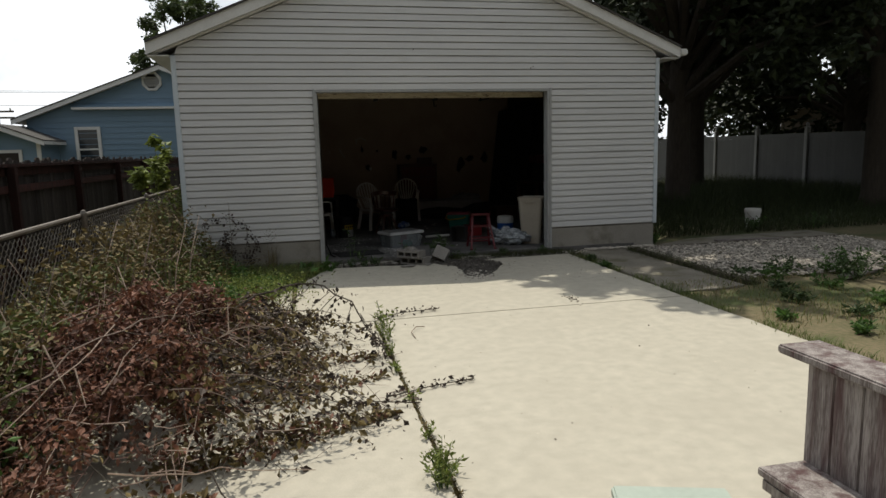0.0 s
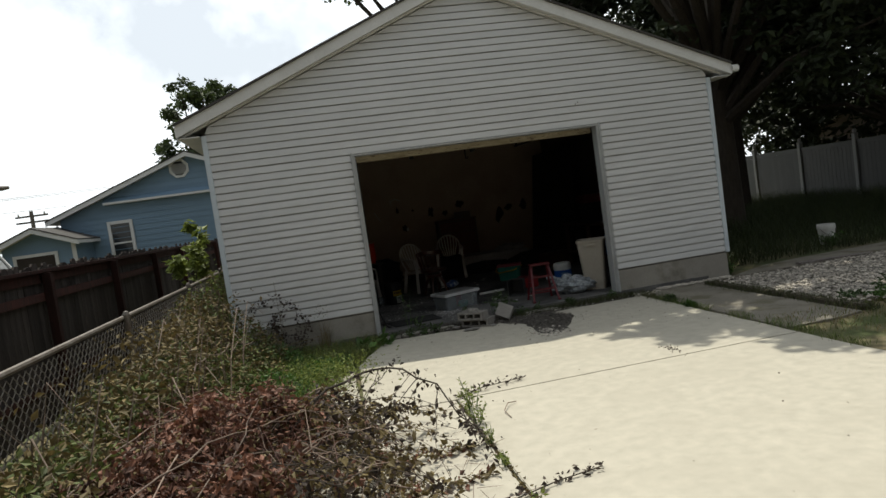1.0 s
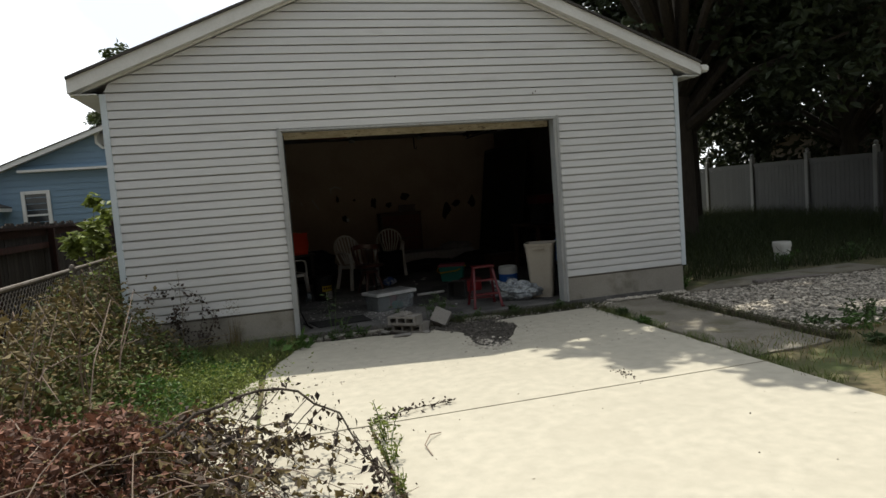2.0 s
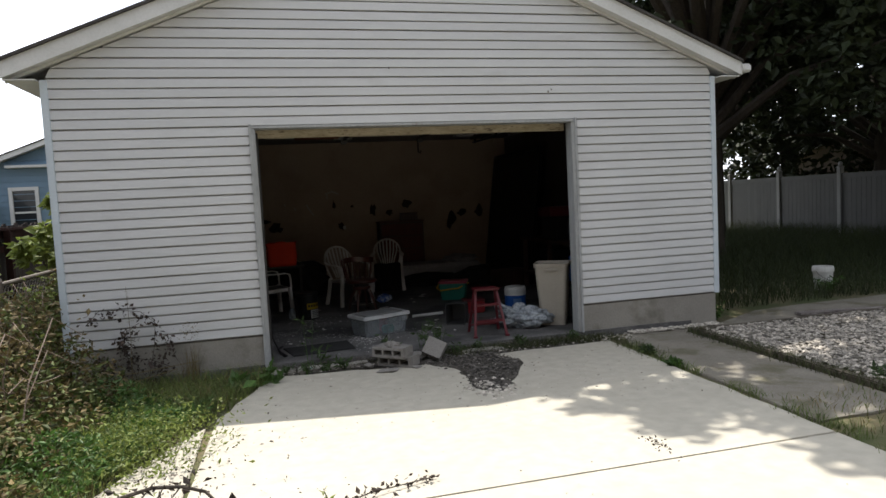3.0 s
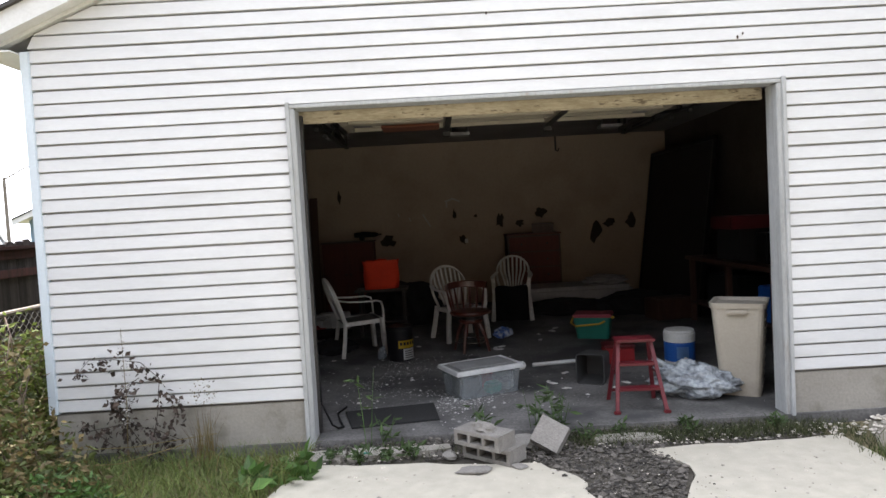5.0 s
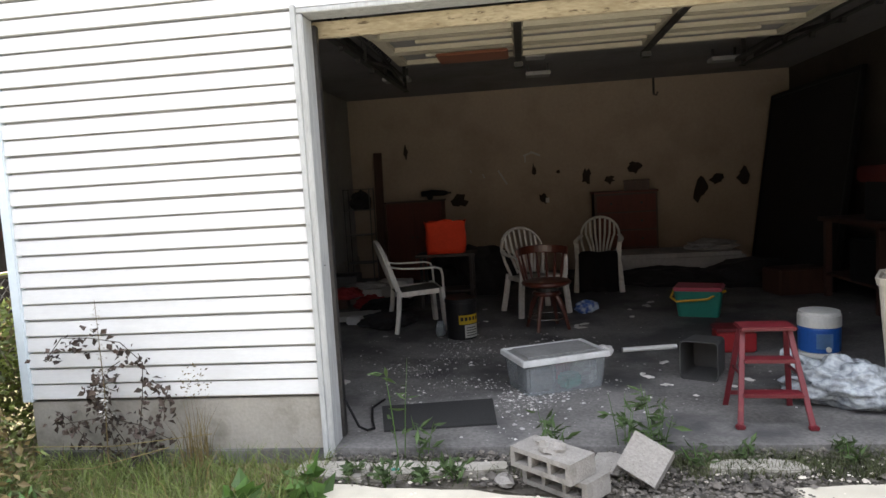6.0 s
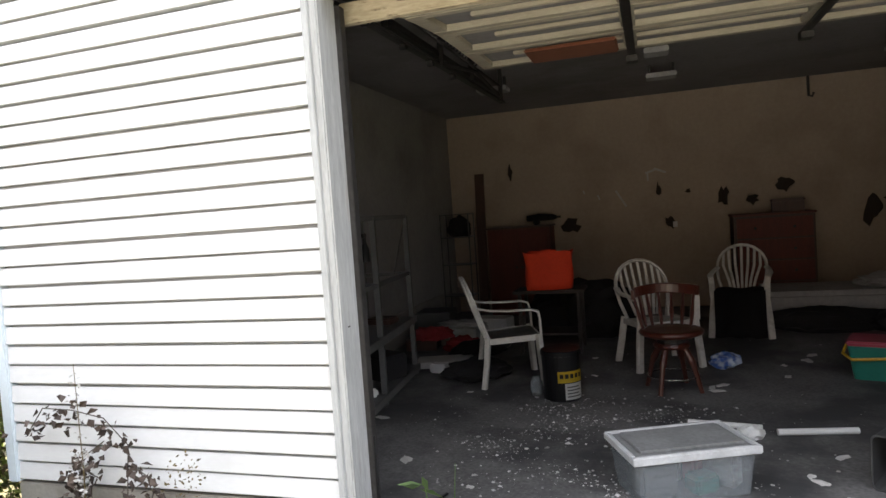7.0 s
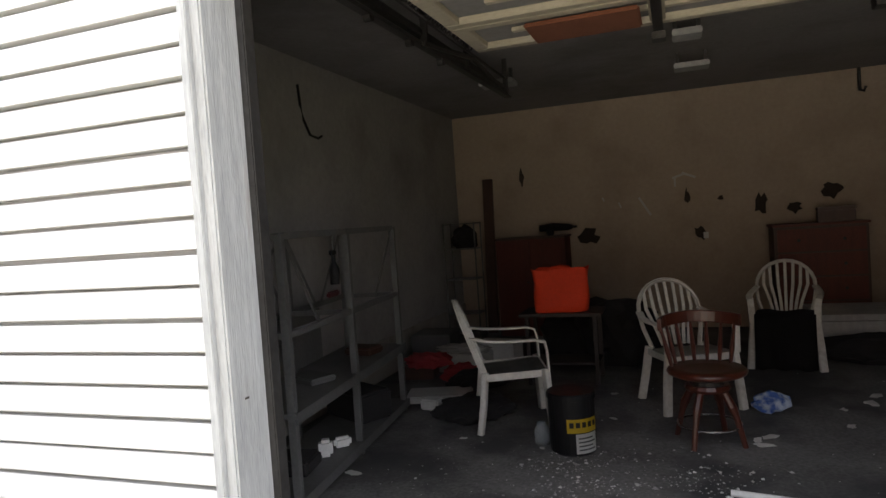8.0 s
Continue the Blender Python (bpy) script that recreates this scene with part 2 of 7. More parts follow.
def part(name, bm, mat, parent=None, label="", smooth=False):
    """Links a bmesh (or a mesh) as one object, under a thing or a part if one is given."""
    if isinstance(bm, bpy.types.Mesh):
        me = bm
    else:
        bmesh.ops.recalc_face_normals(bm, faces=bm.faces[:])
        me = bpy.data.meshes.new(name)
        bm.to_mesh(me)
        bm.free()
        if smooth:
            me.polygons.foreach_set("use_smooth", [True] * len(me.polygons))
        me.materials.append(mat)
    ob = new(name, me)
    if parent:
        ob.parent = parent
    return tagged(ob, label)


def thing(name, m, label, category, group="", kind=""):
    ob = new(name)
    ob.empty_display_size = 0.1
    ob.matrix_world = m
    return tagged(ob, label, category, group, kind)


def box(x0, y0, z0, x1, y1, z1, bevel=0.0, bm=None, m=None):
    bm = bm or bmesh.new()
    made = bmesh.ops.create_cube(bm, size=1.0)["verts"]
    bmesh.ops.transform(bm, verts=made, matrix=Matrix.LocRotScale(((x0 + x1) / 2, (y0 + y1) / 2, (z0 + z1) / 2), None, (x1 - x0, y1 - y0, z1 - z0)))
    if bevel:
        edges = list({e for v in made for e in v.link_edges})
        made = list({v for f in bmesh.ops.bevel(bm, geom=edges, offset=bevel, segments=2, affect="EDGES")["faces"] for v in f.verts} | {v for v in made if v.is_valid})
    if m is not None:
        bmesh.ops.transform(bm, verts=[v for v in made if v.is_valid], matrix=m)
    return bm


def tube(path, radii, sides=6, bm=None, cap=True):
    """A round bar along a list of points, with one radius or one for each point."""
    bm = bm or bmesh.new()
    pts = [Vector(p) for p in path]
    radii = [radii] * len(pts) if isinstance(radii, (int, float)) else radii
    rings = []
    for i, p in enumerate(pts):
        d = (pts[min(i + 1, len(pts) - 1)] - pts[max(i - 1, 0)]).normalized()
        u = d.orthogonal().normalized() if abs(d.z) > 0.9 else d.cross(Vector((0, 0, 1))).normalized()
        w = d.cross(u)
        rings.append([bm.verts.new(p + radii[i] * (math.cos(a) * u + math.sin(a) * w)) for a in (2 * math.pi * k / sides for k in range(sides))])
    for a, b in zip(rings, rings[1:]):
        for k in range(sides):
            bm.faces.new((a[k], a[(k + 1) % sides], b[(k + 1) % sides], b[k]))
    if cap:
        bm.faces.new(rings[0][::-1])
        bm.faces.new(rings[-1])
    return bm


def lathe(profile, sides=24, bm=None, m=None):
    """A body of revolution about z from (radius, height) pairs."""
    bm = bm or bmesh.new()
    rings = [[bm.verts.new((r * math.cos(2 * math.pi * k / sides), r * math.sin(2 * math.pi * k / sides), z)) for k in range(sides)] for r, z in profile]
    for a, b in zip(rings, rings[1:]):
        for k in range(sides):
            bm.faces.new((a[k], a[(k + 1) % sides], b[(k + 1) % sides], b[k]))
    if profile[0][0] > 1e-4:
        bm.faces.new(rings[0][::-1])
    if profile[-1][0] > 1e-4:
        bm.faces.new(rings[-1])
    bmesh.ops.remove_doubles(bm, verts=bm.verts[:], dist=1e-5)
    if m is not None:
        bmesh.ops.transform(bm, verts=bm.verts[:], matrix=m)
    return bm


def leaves(name, points, size, mat, rng, droop=0.0, aspect=0.5, up=0.0, fold=True):
    """Many small pointed leaves, one at each point, as one mesh."""
    pts = np.asarray(points, dtype=float)
    n = len(pts)
    d = rng.normal(size=(n, 3))
    d[:, 2] = d[:, 2] * 0.6 - droop + up
    d /= np.linalg.norm(d, axis=1)[:, None]
    s = rng.normal(size=(n, 3))
    s -= d * np.sum(s * d, axis=1)[:, None]
    s /= np.linalg.norm(s, axis=1)[:, None] + 1e-9
    nrm = np.cross(d, s)
    length = size * rng.uniform(0.6, 1.35, n)[:, None]
    w = length * aspect * 0.5
    v = np.stack([pts, pts + d * length * 0.45 + s * w + nrm * w * 0.35, pts + d * length - nrm * w * 0.2, pts + d * length * 0.45 - s * w + nrm * w * 0.35], axis=1).reshape(-1, 3)
    k = np.arange(n)[:, None] * 4
    tri = np.concatenate([k + [0, 1, 2], k + [0, 2, 3]], axis=0)
    me = bpy.data.meshes.new(name)
    me.from_pydata(v.tolist(), [], tri.tolist())
    me.materials.append(mat)
    return me


def blades(name, points, height, width, mat, rng, lean=0.35):
    """Grass blades as bent slim triangles."""
    pts = np.asarray(points, dtype=float)
    n = len(pts)
    a = rng.uniform(0, 2 * math.pi, n)
    side = np.stack([np.cos(a), np.sin(a), 0 * a], axis=1)
    b = rng.uniform(0, 2 * math.pi, n)
    tip = np.stack([np.cos(b), np.sin(b), 0 * b], axis=1) * lean * rng.uniform(0.2, 1.6, n)[:, None]
    h = (height * rng.uniform(0.45, 1.4, n))[:, None] if np.isscalar(height) else (height * rng.uniform(0.45, 1.4, n))[:, None]
    up = np.array([0, 0, 1.0])
    v = np.stack([pts - side * width, pts + side * width, pts + h * (0.55 * up + 0.3 * tip) + side * width * 0.7, pts + h * (0.55 * up + 0.3 * tip) - side * width * 0.7, pts + h * (0.95 * up + tip)], axis=1).reshape(-1, 3)
    k = np.arange(n)[:, None] * 5
    f = [tuple(r) for r in (k + [0, 1, 2, 3]).tolist()] + [tuple(r) for r in (k + [3, 2, 4]).tolist()]
    me = bpy.data.meshes.new(name)
    me.from_pydata(v.tolist(), [], f)
    me.materials.append(mat)
    return me


def stones(name, centres, sizes, mat, rng, flat=0.6):
    """Angular pebbles as one mesh."""
    base = np.array([(1, 0, 0), (0.3, 0.95, 0.1), (-0.8, 0.6, 0), (-0.8, -0.6, 0.1), (0.3, -0.95, 0), (0.1, 0.1, 0.9), (0, 0, -0.6)])
    tri = np.array([(0, 1, 5), (1, 2, 5), (2, 3, 5), (3, 4, 5), (4, 0, 5), (1, 0, 6), (2, 1, 6), (3, 2, 6), (4, 3, 6), (0, 4, 6)])
    n = len(centres)
    v = base[None] + rng.normal(scale=0.16, size=(n, 7, 3))
    a = rng.uniform(0, 2 * math.pi, n)
    c, s = np.cos(a)[:, None], np.sin(a)[:, None]
    v = np.stack([v[..., 0] * c - v[..., 1] * s, v[..., 0] * s + v[..., 1] * c, v[..., 2] * flat], axis=2)
    v = v * np.asarray(sizes)[:, None, None] + np.asarray(centres)[:, None, :]
    f = (np.arange(n)[:, None, None] * 7 + tri[None]).reshape(-1, 3)
    me = bpy.data.meshes.new(name)
    me.from_pydata(v.reshape(-1, 3).tolist(), [], f.tolist())
    me.materials.append(mat)
    return me


def scatter(rng, n, x0, y0, x1, y1, z=0.0):
    return np.stack([rng.uniform(x0, x1, n), rng.uniform(y0, y1, n), np.full(n, z)], axis=1)


def inside(points, polygon):
    """Which points lie inside a plan polygon."""
    x, y, ok = points[:, 0], points[:, 1], np.zeros(len(points), bool)
    for (xa, ya), (xb, yb) in zip(polygon, polygon[1:] + polygon[:1]):
        ok ^= ((ya > y) != (yb > y)) & (x < (xb - xa) * (y - ya) / (yb - ya + 1e-12) + xa)
    return ok


def slab(polygon, z0, z1, bm=None, bevel=0.0):
    """A flat slab with the outline of a plan polygon."""
    bm = bm or bmesh.new()
    low = [bm.verts.new((x, y, z0)) for x, y in polygon]
    top = [bm.verts.new((x, y, z1)) for x, y in polygon]
    bm.faces.new(low[::-1])
    face = bm.faces.new(top)
    for i in range(len(polygon)):
        j = (i + 1) % len(polygon)
        bm.faces.new((low[i], low[j], top[j], top[i]))
    if bevel:
        bmesh.ops.bevel(bm, geom=list(face.edges), offset=bevel, segments=2, affect="EDGES")
    return bm


def ragged(p, q, steps, size, rng):
    """Points from p to q (without q) with an uneven, broken edge."""
    (xa, ya), (xb, yb) = p, q
    length = math.hypot(xb - xa, yb - ya)
    nx, ny = -(yb - ya) / length, (xb - xa) / length
    out = [p]
    for i in range(1, steps):
        t, off = i / steps, rng.uniform(-size, size)
        out.append((xa + (xb - xa) * t + nx * off, ya + (yb - ya) * t + ny * off))
    return out


rng = np.random.default_rng(7)

# ---- garage: plan ----
GX0, GX1, GY0, GY1 = -1.56, 5.91, 9.95, 17.55     # outer faces
OX0, OX1, OZ1 = 0.35, 4.03, 2.59                  # door opening
THICK, FLOOR, SIDE_Z, EAVE_Z = 0.14, 0.06, 0.39, 3.07
STEP = 0.1
BACK_Y = 17.40                                    # face of the back wall
APEX_X, PITCH = (GX0 + GX1) / 2, 0.417
APEX_Z = EAVE_Z + PITCH * (GX1 - GX0) / 2
CEIL = 3.10


def setting(name, bm, mat, label, category="wall"):
    return tagged(part(name, bm, mat), label, category, "", "structure")


# ground: one sheet to the horizon, a shallow trough under the slabs
gm = bmesh.new()
for x0, y0, x1, y1 in ((-400, -400, 400, -12), (-400, -12, -14, 45), (30, -12, 400, 45), (-400, 45, 400, 400)):
    vs = [gm.verts.new(v) for v in ((x0, y0, -0.03), (x1, y0, -0.03), (x1, y1, -0.03), (x0, y1, -0.03))]
    gm.faces.new(vs)
NX, NY = 110, 142
grid = [[gm.verts.new((-14 + 44 * i / NX, -12 + 57 * j / NY, -0.03 + (0.0 if i in (0, NX) or j in (0, NY) else 0.022 * noise.noise((i * 0.33, j * 0.33, 3.1))))) for j in range(NY + 1)] for i in range(NX + 1)]
for i in range(NX):
    for j in range(NY):
        gm.faces.new((grid[i][j], grid[i + 1][j], grid[i + 1][j + 1], grid[i][j + 1]))
setting("ground", gm, SOIL, "bare brown soil with patchy worn grass", "ground")

# driveway panels
drive = thing("driveway", Matrix(), "pale beige concrete driveway in large sunlit panels", "driveway", "", "structure")
JOINT_X, DR, DL = 0.72, 4.17, -1.5
north = ragged((-0.08, 6.385), (DR, 6.385), 3, 0.0, rng) + ragged((DR, 6.385), (DR + 0.02, 9.62), 14, 0.012, rng) + ragged((DR + 0.02, 9.62), (2.80, 9.56), 9, 0.03, rng)
north += ragged((2.80, 9.56), (2.96, 9.22), 5, 0.04, rng) + ragged((2.96, 9.22), (2.72, 8.66), 4, 0.05, rng) + ragged((2.72, 8.66), (2.40, 8.16), 4, 0.04, rng) + ragged((2.40, 8.16), (2.18, 8.40), 3, 0.03, rng)
north += ragged((2.18, 8.40), (2.25, 9.05), 5, 0.04, rng) + ragged((2.25, 9.05), (2.02, 9.42), 4, 0.04, rng) + ragged((2.02, 9.42), (0.45, 9.62), 10, 0.035, rng) + ragged((0.45, 9.62), (-0.08, 8.25), 8, 0.04, rng)
part("panel", slab(north, -0.09, 0.0, bevel=0.006), DRIVE, drive)
part("panel", slab([(-0.75, 6.385), (-0.095, 6.385), (-0.095, 8.22)] + ragged((-0.3, 7.9), (-0.75, 6.9), 6, 0.05, rng), -0.09, -0.004, bevel=0.006), DRIVE, drive)
south = [(JOINT_X + 0.012, -6.0), (DR + 0.03, -6.0)] + ragged((DR + 0.03, 2.0), (DR, 6.372), 16, 0.012, rng) + [(DR, 6.372), (JOINT_X + 0.012, 6.372)]
part("panel", slab(south, -0.09, 0.0, bevel=0.006), DRIVE, drive)
part("panel", slab([(DL, -6.0), (JOINT_X - 0.012, -6.0), (JOINT_X - 0.012, 6.372), (DL, 6.372)], -0.09, -0.002, bevel=0.006), DRIVE, drive)

# side path and broken strip before the door
setting("path", slab(ragged((4.24, 6.6), (5.20, 6.7), 4, 0.05, rng) + ragged((5.20, 6.7), (5.24, 9.55), 8, 0.02, rng) + ragged((5.24, 9.55), (9.6, 9.9), 4, 0.03, rng) + ragged((9.6, 9.9), (9.5, 10.6), 3, 0.05, rng) + ragged((9.5, 10.6), (5.93, 10.4), 4, 0.05, rng) + [(5.93, 9.93)] + ragged((4.6, 9.93), (4.24, 9.2), 4, 0.03, rng), -0.09, -0.008, bevel=0.006), PATH, "grey-brown worn concrete path beside the garage", "path")

# slab floor
setting("floor", slab([(GX0 + 0.02, GY0 + 0.0), (OX1 + 0.02, GY0 - 0.02), (GX1 - 0.02, GY0 + 0.02), (GX1 - 0.02, GY1 - 0.02), (GX0 + 0.02, GY1 - 0.02)], -0.12, FLOOR, bevel=0.008), SLAB, "dark oil-stained concrete garage floor", "floor")

# front wall: studwork core round the opening, foundation strips, siding boards
fm = bmesh.new()
core = GY0 + 0.05
for x0, x1 in ((GX0 + 0.02, OX0 + 0.03), (OX1 - 0.03, GX1 - 0.02)):
    box(x0, core, SIDE_Z - 0.02, x1, GY0 + THICK, EAVE_Z, bm=fm)
box(OX0 + 0.03, core, OZ1 - 0.02, OX1 - 0.03, GY0 + THICK, EAVE_Z, bm=fm)
box(GX0 + 0.02, GY0 + 0.09, EAVE_Z + 0.0005, GX1 - 0.02, GY0 + THICK, CEIL - 0.0005, bm=fm)
wall_front = setting("wall_front", fm, SIDEWALL, "garage front wall clad in pale grey vinyl siding")
gab = bmesh.new()
vs = [[gab.verts.new((x, y, z)) for x, z in ((GX0 + 0.02, EAVE_Z + 0.001), (GX1 - 0.02, EAVE_Z + 0.001), (APEX_X, APEX_Z - 0.02))] for y in (core, core + 0.1)]
gab.faces.new(vs[0]), gab.faces.new(vs[1][::-1])
for i in range(3):
    j = (i + 1) % 3
    gab.faces.new((vs[0][i], vs[1][i], vs[1][j], vs[0][j]))
part("gable", gab, SIDEWALL, wall_front)
gab = bmesh.new()
vs = [[gab.verts.new((x, y, z)) for x, z in ((GX0 + 0.02, CEIL + 0.021), (GX1 - 0.02, CEIL + 0.021), (APEX_X, APEX_Z - 0.02))] for y in (GY1 - 0.1, GY1)]
gab.faces.new(vs[0]), gab.faces.new(vs[1][::-1])
for i in range(3):
    j = (i + 1) % 3
    gab.faces.new((vs[0][i], vs[1][i], vs[1][j], vs[0][j]))
setting("wall_back_gable", gab, SIDING, "pale grey gable closing the back of the roof")
for x0, x1 in ((GX0 + 0.03, OX0 + 0.0), (OX1 + 0.0, GX1 - 0.03)):
    part("foundation", box(x0, GY0 + 0.012, -0.12, x1, GY0 + 0.2, SIDE_Z - 0.021, 0.006), FOUND, wall_front, "stained grey concrete foundation")


def board(xa, xb, ta, tb, z, h, y, bow=0.0):
    """One lapped course: proud lip below, tucked in above; ta and tb are its ends at the top."""
    out, back = 0.015, 0.032
    prof = [(0.0, back), (0.0, -out), (0.003, -out - 0.001), (h * 0.5, -out * 0.8), (h - 0.017, -out * 0.52), (h - 0.014, -out * 0.45), (h - 0.016, 0.028), (h, 0.028), (h, back)]
    v = []
    for xs, xt in ((xa, ta), (xb, tb)):
        v += [(xs + (xt - xs) * dz / h, y + dy, z + dz) for dz, dy in prof]
    n = len(prof)
    f = [tuple(range(n)), tuple(range(2 * n - 1, n - 1, -1))] + [(i, n + i, n + (i + 1) % n, (i + 1) % n) for i in range(n)]
    return mesh("siding_board", v, f, SIDING)


BY = GY0 + 0.016
boards = []
k, z = 0, SIDE_Z
half = (GX1 - GX0) / 2
while z < APEX_Z - 0.02:
    t = z + STEP
    xa, ta = [max(GX0 + 0.045, GX0 + (h - EAVE_Z - 0.09) / PITCH + 0.02) for h in (z, t)]
    xb, tb = [min(GX1 - 0.045, GX1 - (h - EAVE_Z - 0.09) / PITCH - 0.02) for h in (z, t)]
    if t <= OZ1 + 0.03:
        spans = ((xa, OX0, ta, OX0), (OX1, xb, OX1, tb))
    else:
        spans = ((xa, xb, ta, tb),)
    boards += [(s, z) for s in spans]
    k, z = k + 1, t
for s, z in boards:
    part("siding_board", board(*s, z + 0.0015 * math.sin(z * 37), STEP, BY), SIDING, wall_front)
for x0, x1 in ((GX0 - 0.012, GX0 + 0.055), (GX1 - 0.055, GX1 + 0.012)):
    part("corner_trim", box(x0, GY0 - 0.012, SIDE_Z - 0.015, x1, GY0 + 0.09, EAVE_Z + 0.0, 0.006), CORNER, wall_front, "pale blue-white vinyl corner trim")

# door frame
door_frame = thing("door_frame", Matrix(), "weathered white-painted timber frame round the garage opening", "door frame", "", "structure")
part("jamb", box(OX0 + 0.001, GY0 - 0.01, 0.0 + 0.005, OX0 + 0.052, GY0 + 0.16, OZ1 - 0.035, 0.006), JAMB, door_frame)
part("jamb", box(OX1 - 0.052, GY0 - 0.01, 0.03, OX1 - 0.001, GY0 + 0.16, OZ1 - 0.035, 0.006), JAMB, door_frame)
part("casing", box(OX0 - 0.012, GY0 - 0.03, SIDE_Z - 0.38, OX0 + 0.018, GY0 - 0.009, OZ1 + 0.01, 0.003), JAMB, door_frame)
part("casing", box(OX1 - 0.018, GY0 - 0.03, SIDE_Z - 0.34, OX1 + 0.012, GY0 - 0.009, OZ1 + 0.01, 0.003), JAMB, door_frame)
part("door_stop", box(OX0 + 0.040, GY0 + 0.161, 0.07, OX0 + 0.072, GY0 + 0.215, OZ1 - 0.06, 0.004), TRACK, door_frame, "dark steel edge strip")
part("head", box(OX0 + 0.002, GY0 - 0.01, OZ1 - 0.033, OX1 - 0.002, GY0 + 0.16, OZ1 - 0.004, 0.004), JAMB, door_frame)

# side and back walls
setting("wall_left", box(GX0, GY0 + THICK + 0.002, -0.1, GX0 + 0.235, GY1, CEIL - 0.001), SIDEWALL, "bare grey garage side wall")
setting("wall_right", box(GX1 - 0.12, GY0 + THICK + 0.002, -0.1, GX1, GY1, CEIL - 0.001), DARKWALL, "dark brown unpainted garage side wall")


setting("wall_left_curb", box(GX0 + 0.236, GY0 + 0.25, FLOOR - 0.02, GX0 + 0.262, BACK_Y - 0.005, 0.455, 0.006), FOUND, "dark concrete curb along the foot of the side wall", "curb")


def blob(cx, cz, rx, rz, n, seed, jag=0.3):
    r = np.random.default_rng(seed)
    return [(cx + rx * (1 + r.uniform(-jag, jag)) * math.cos(2 * math.pi * i / n), cz + rz * (1 + r.uniform(-jag, jag)) * math.sin(2 * math.pi * i / n)) for i in range(n)]


BACK = BACK_Y
HOLES = [(0.51, 1.30, 0.13, 0.10), (1.90, 1.28, 0.07, 0.09), (2.62, 1.60, 0.07, 0.13), (2.99, 1.53, 0.075, 0.07), (3.40, 1.71, 0.09, 0.09), (1.77, 1.74, 0.03, 0.10),
         (2.16, 1.70, 0.035, 0.035), (4.42, 1.28, 0.11, 0.17), (4.69, 1.44, 0.12, 0.09), (5.08, 1.465, 0.08, 0.12), (-0.37, 2.18, 0.03, 0.10)]
bw = bmesh.new()
xa, xb = GX0 + 0.121, GX1 - 0.121
loops = [[(xa, -0.1), (xb, -0.1), (xb, CEIL), (xa, CEIL)]] + [blob(*h, 13, i, 0.45) for i, h in enumerate(HOLES)]
edges = []
for loop in loops:
    vs = [bw.verts.new((x, BACK, z)) for x, z in loop]
    edges += [bw.edges.new((a, b)) for a, b in zip(vs, vs[1:] + vs[:1])]
bmesh.ops.triangle_fill(bw, use_beauty=True, edges=edges)
made = bmesh.ops.extrude_face_region(bw, geom=bw.faces[:])
bmesh.ops.translate(bw, verts=[g for g in made["geom"] if isinstance(g, bmesh.types.BMVert)], vec=(0, 0.013, 0))
setting("wall_back", bw, DRYWALL, "grimy beige plasterboard back wall with torn holes")
setting("wall_back_sheathing", box(xa, GY1 - 0.06, -0.1, xb, GY1, CEIL), CAVITY, "dark boarding behind the plasterboard", "wall")
setting("ceiling", box(GX0 + 0.01, GY0 + THICK - 0.03, CEIL, GX1 - 0.01, GY1 - 0.01, CEIL + 0.02), CEILING, "grey stained ceiling boards", "ceiling")

# roof
OVER, EAVE_OUT = 0.14, 0.30
roof = thing("roof", Matrix(), "low-pitched dark shingle roof with white rake boards", "roof", "", "structure")


def slope(side, zlift, thick, y0, y1, x_in=0.0):
    bm = bmesh.new()
    xe = (GX0 - EAVE_OUT) if side < 0 else (GX1 + EAVE_OUT)
    ze = EAVE_Z - PITCH * EAVE_OUT
    ends = ((xe, ze + zlift), (APEX_X, APEX_Z + zlift))
    v = [bm.verts.new((x, y, z + d)) for y in (y0, y1) for x, z in ends for d in (0, thick)]
    for f in ((0, 2, 3, 1), (4, 5, 7, 6), (0, 1, 5, 4), (2, 6, 7, 3), (1, 3, 7, 5), (0, 4, 6, 2)):
        bm.faces.new([v[i] for i in f])
    return bm


for side in (-1, 1):
    part("shingles", slope(side, 0.27, 0.030, GY0 - OVER - 0.03, GY1 + OVER), SHINGLE, roof)
    part("deck", slope(side, 0.125, 0.144, GY0 - OVER + 0.024, GY1 + OVER - 0.02), TRIM, roof)
    part("rake_board", slope(side, 0.115, 0.153, GY0 - OVER, GY0 - OVER + 0.022), TRIM, roof, "white rake board")
    part("frieze_board", slope(side, 0.095, 0.028, GY0 - 0.02, GY0 + 0.03), TRIM, roof)
gutter = bmesh.new()
xe = GX1 + EAVE_OUT
box(xe - 0.01, GY0 - OVER - 0.02, EAVE_Z - PITCH * EAVE_OUT + 0.15, xe + 0.13, GY1 + OVER, EAVE_Z - PITCH * EAVE_OUT + 0.25, 0.02, bm=gutter)
part("gutter", gutter, TRIM, roof, "white gutter")
for x0, x1, side in ((GX0 - EAVE_OUT + 0.01, GX0 - 0.014, -1), (GX1 + 0.014, GX1 + EAVE_OUT - 0.01, 1)):
    part("soffit", box(x0, GY0 - OVER + 0.024, EAVE_Z - PITCH * EAVE_OUT + 0.102, x1, GY1 + OVER - 0.02, EAVE_Z - PITCH * EAVE_OUT + 0.114), TRIM, roof)


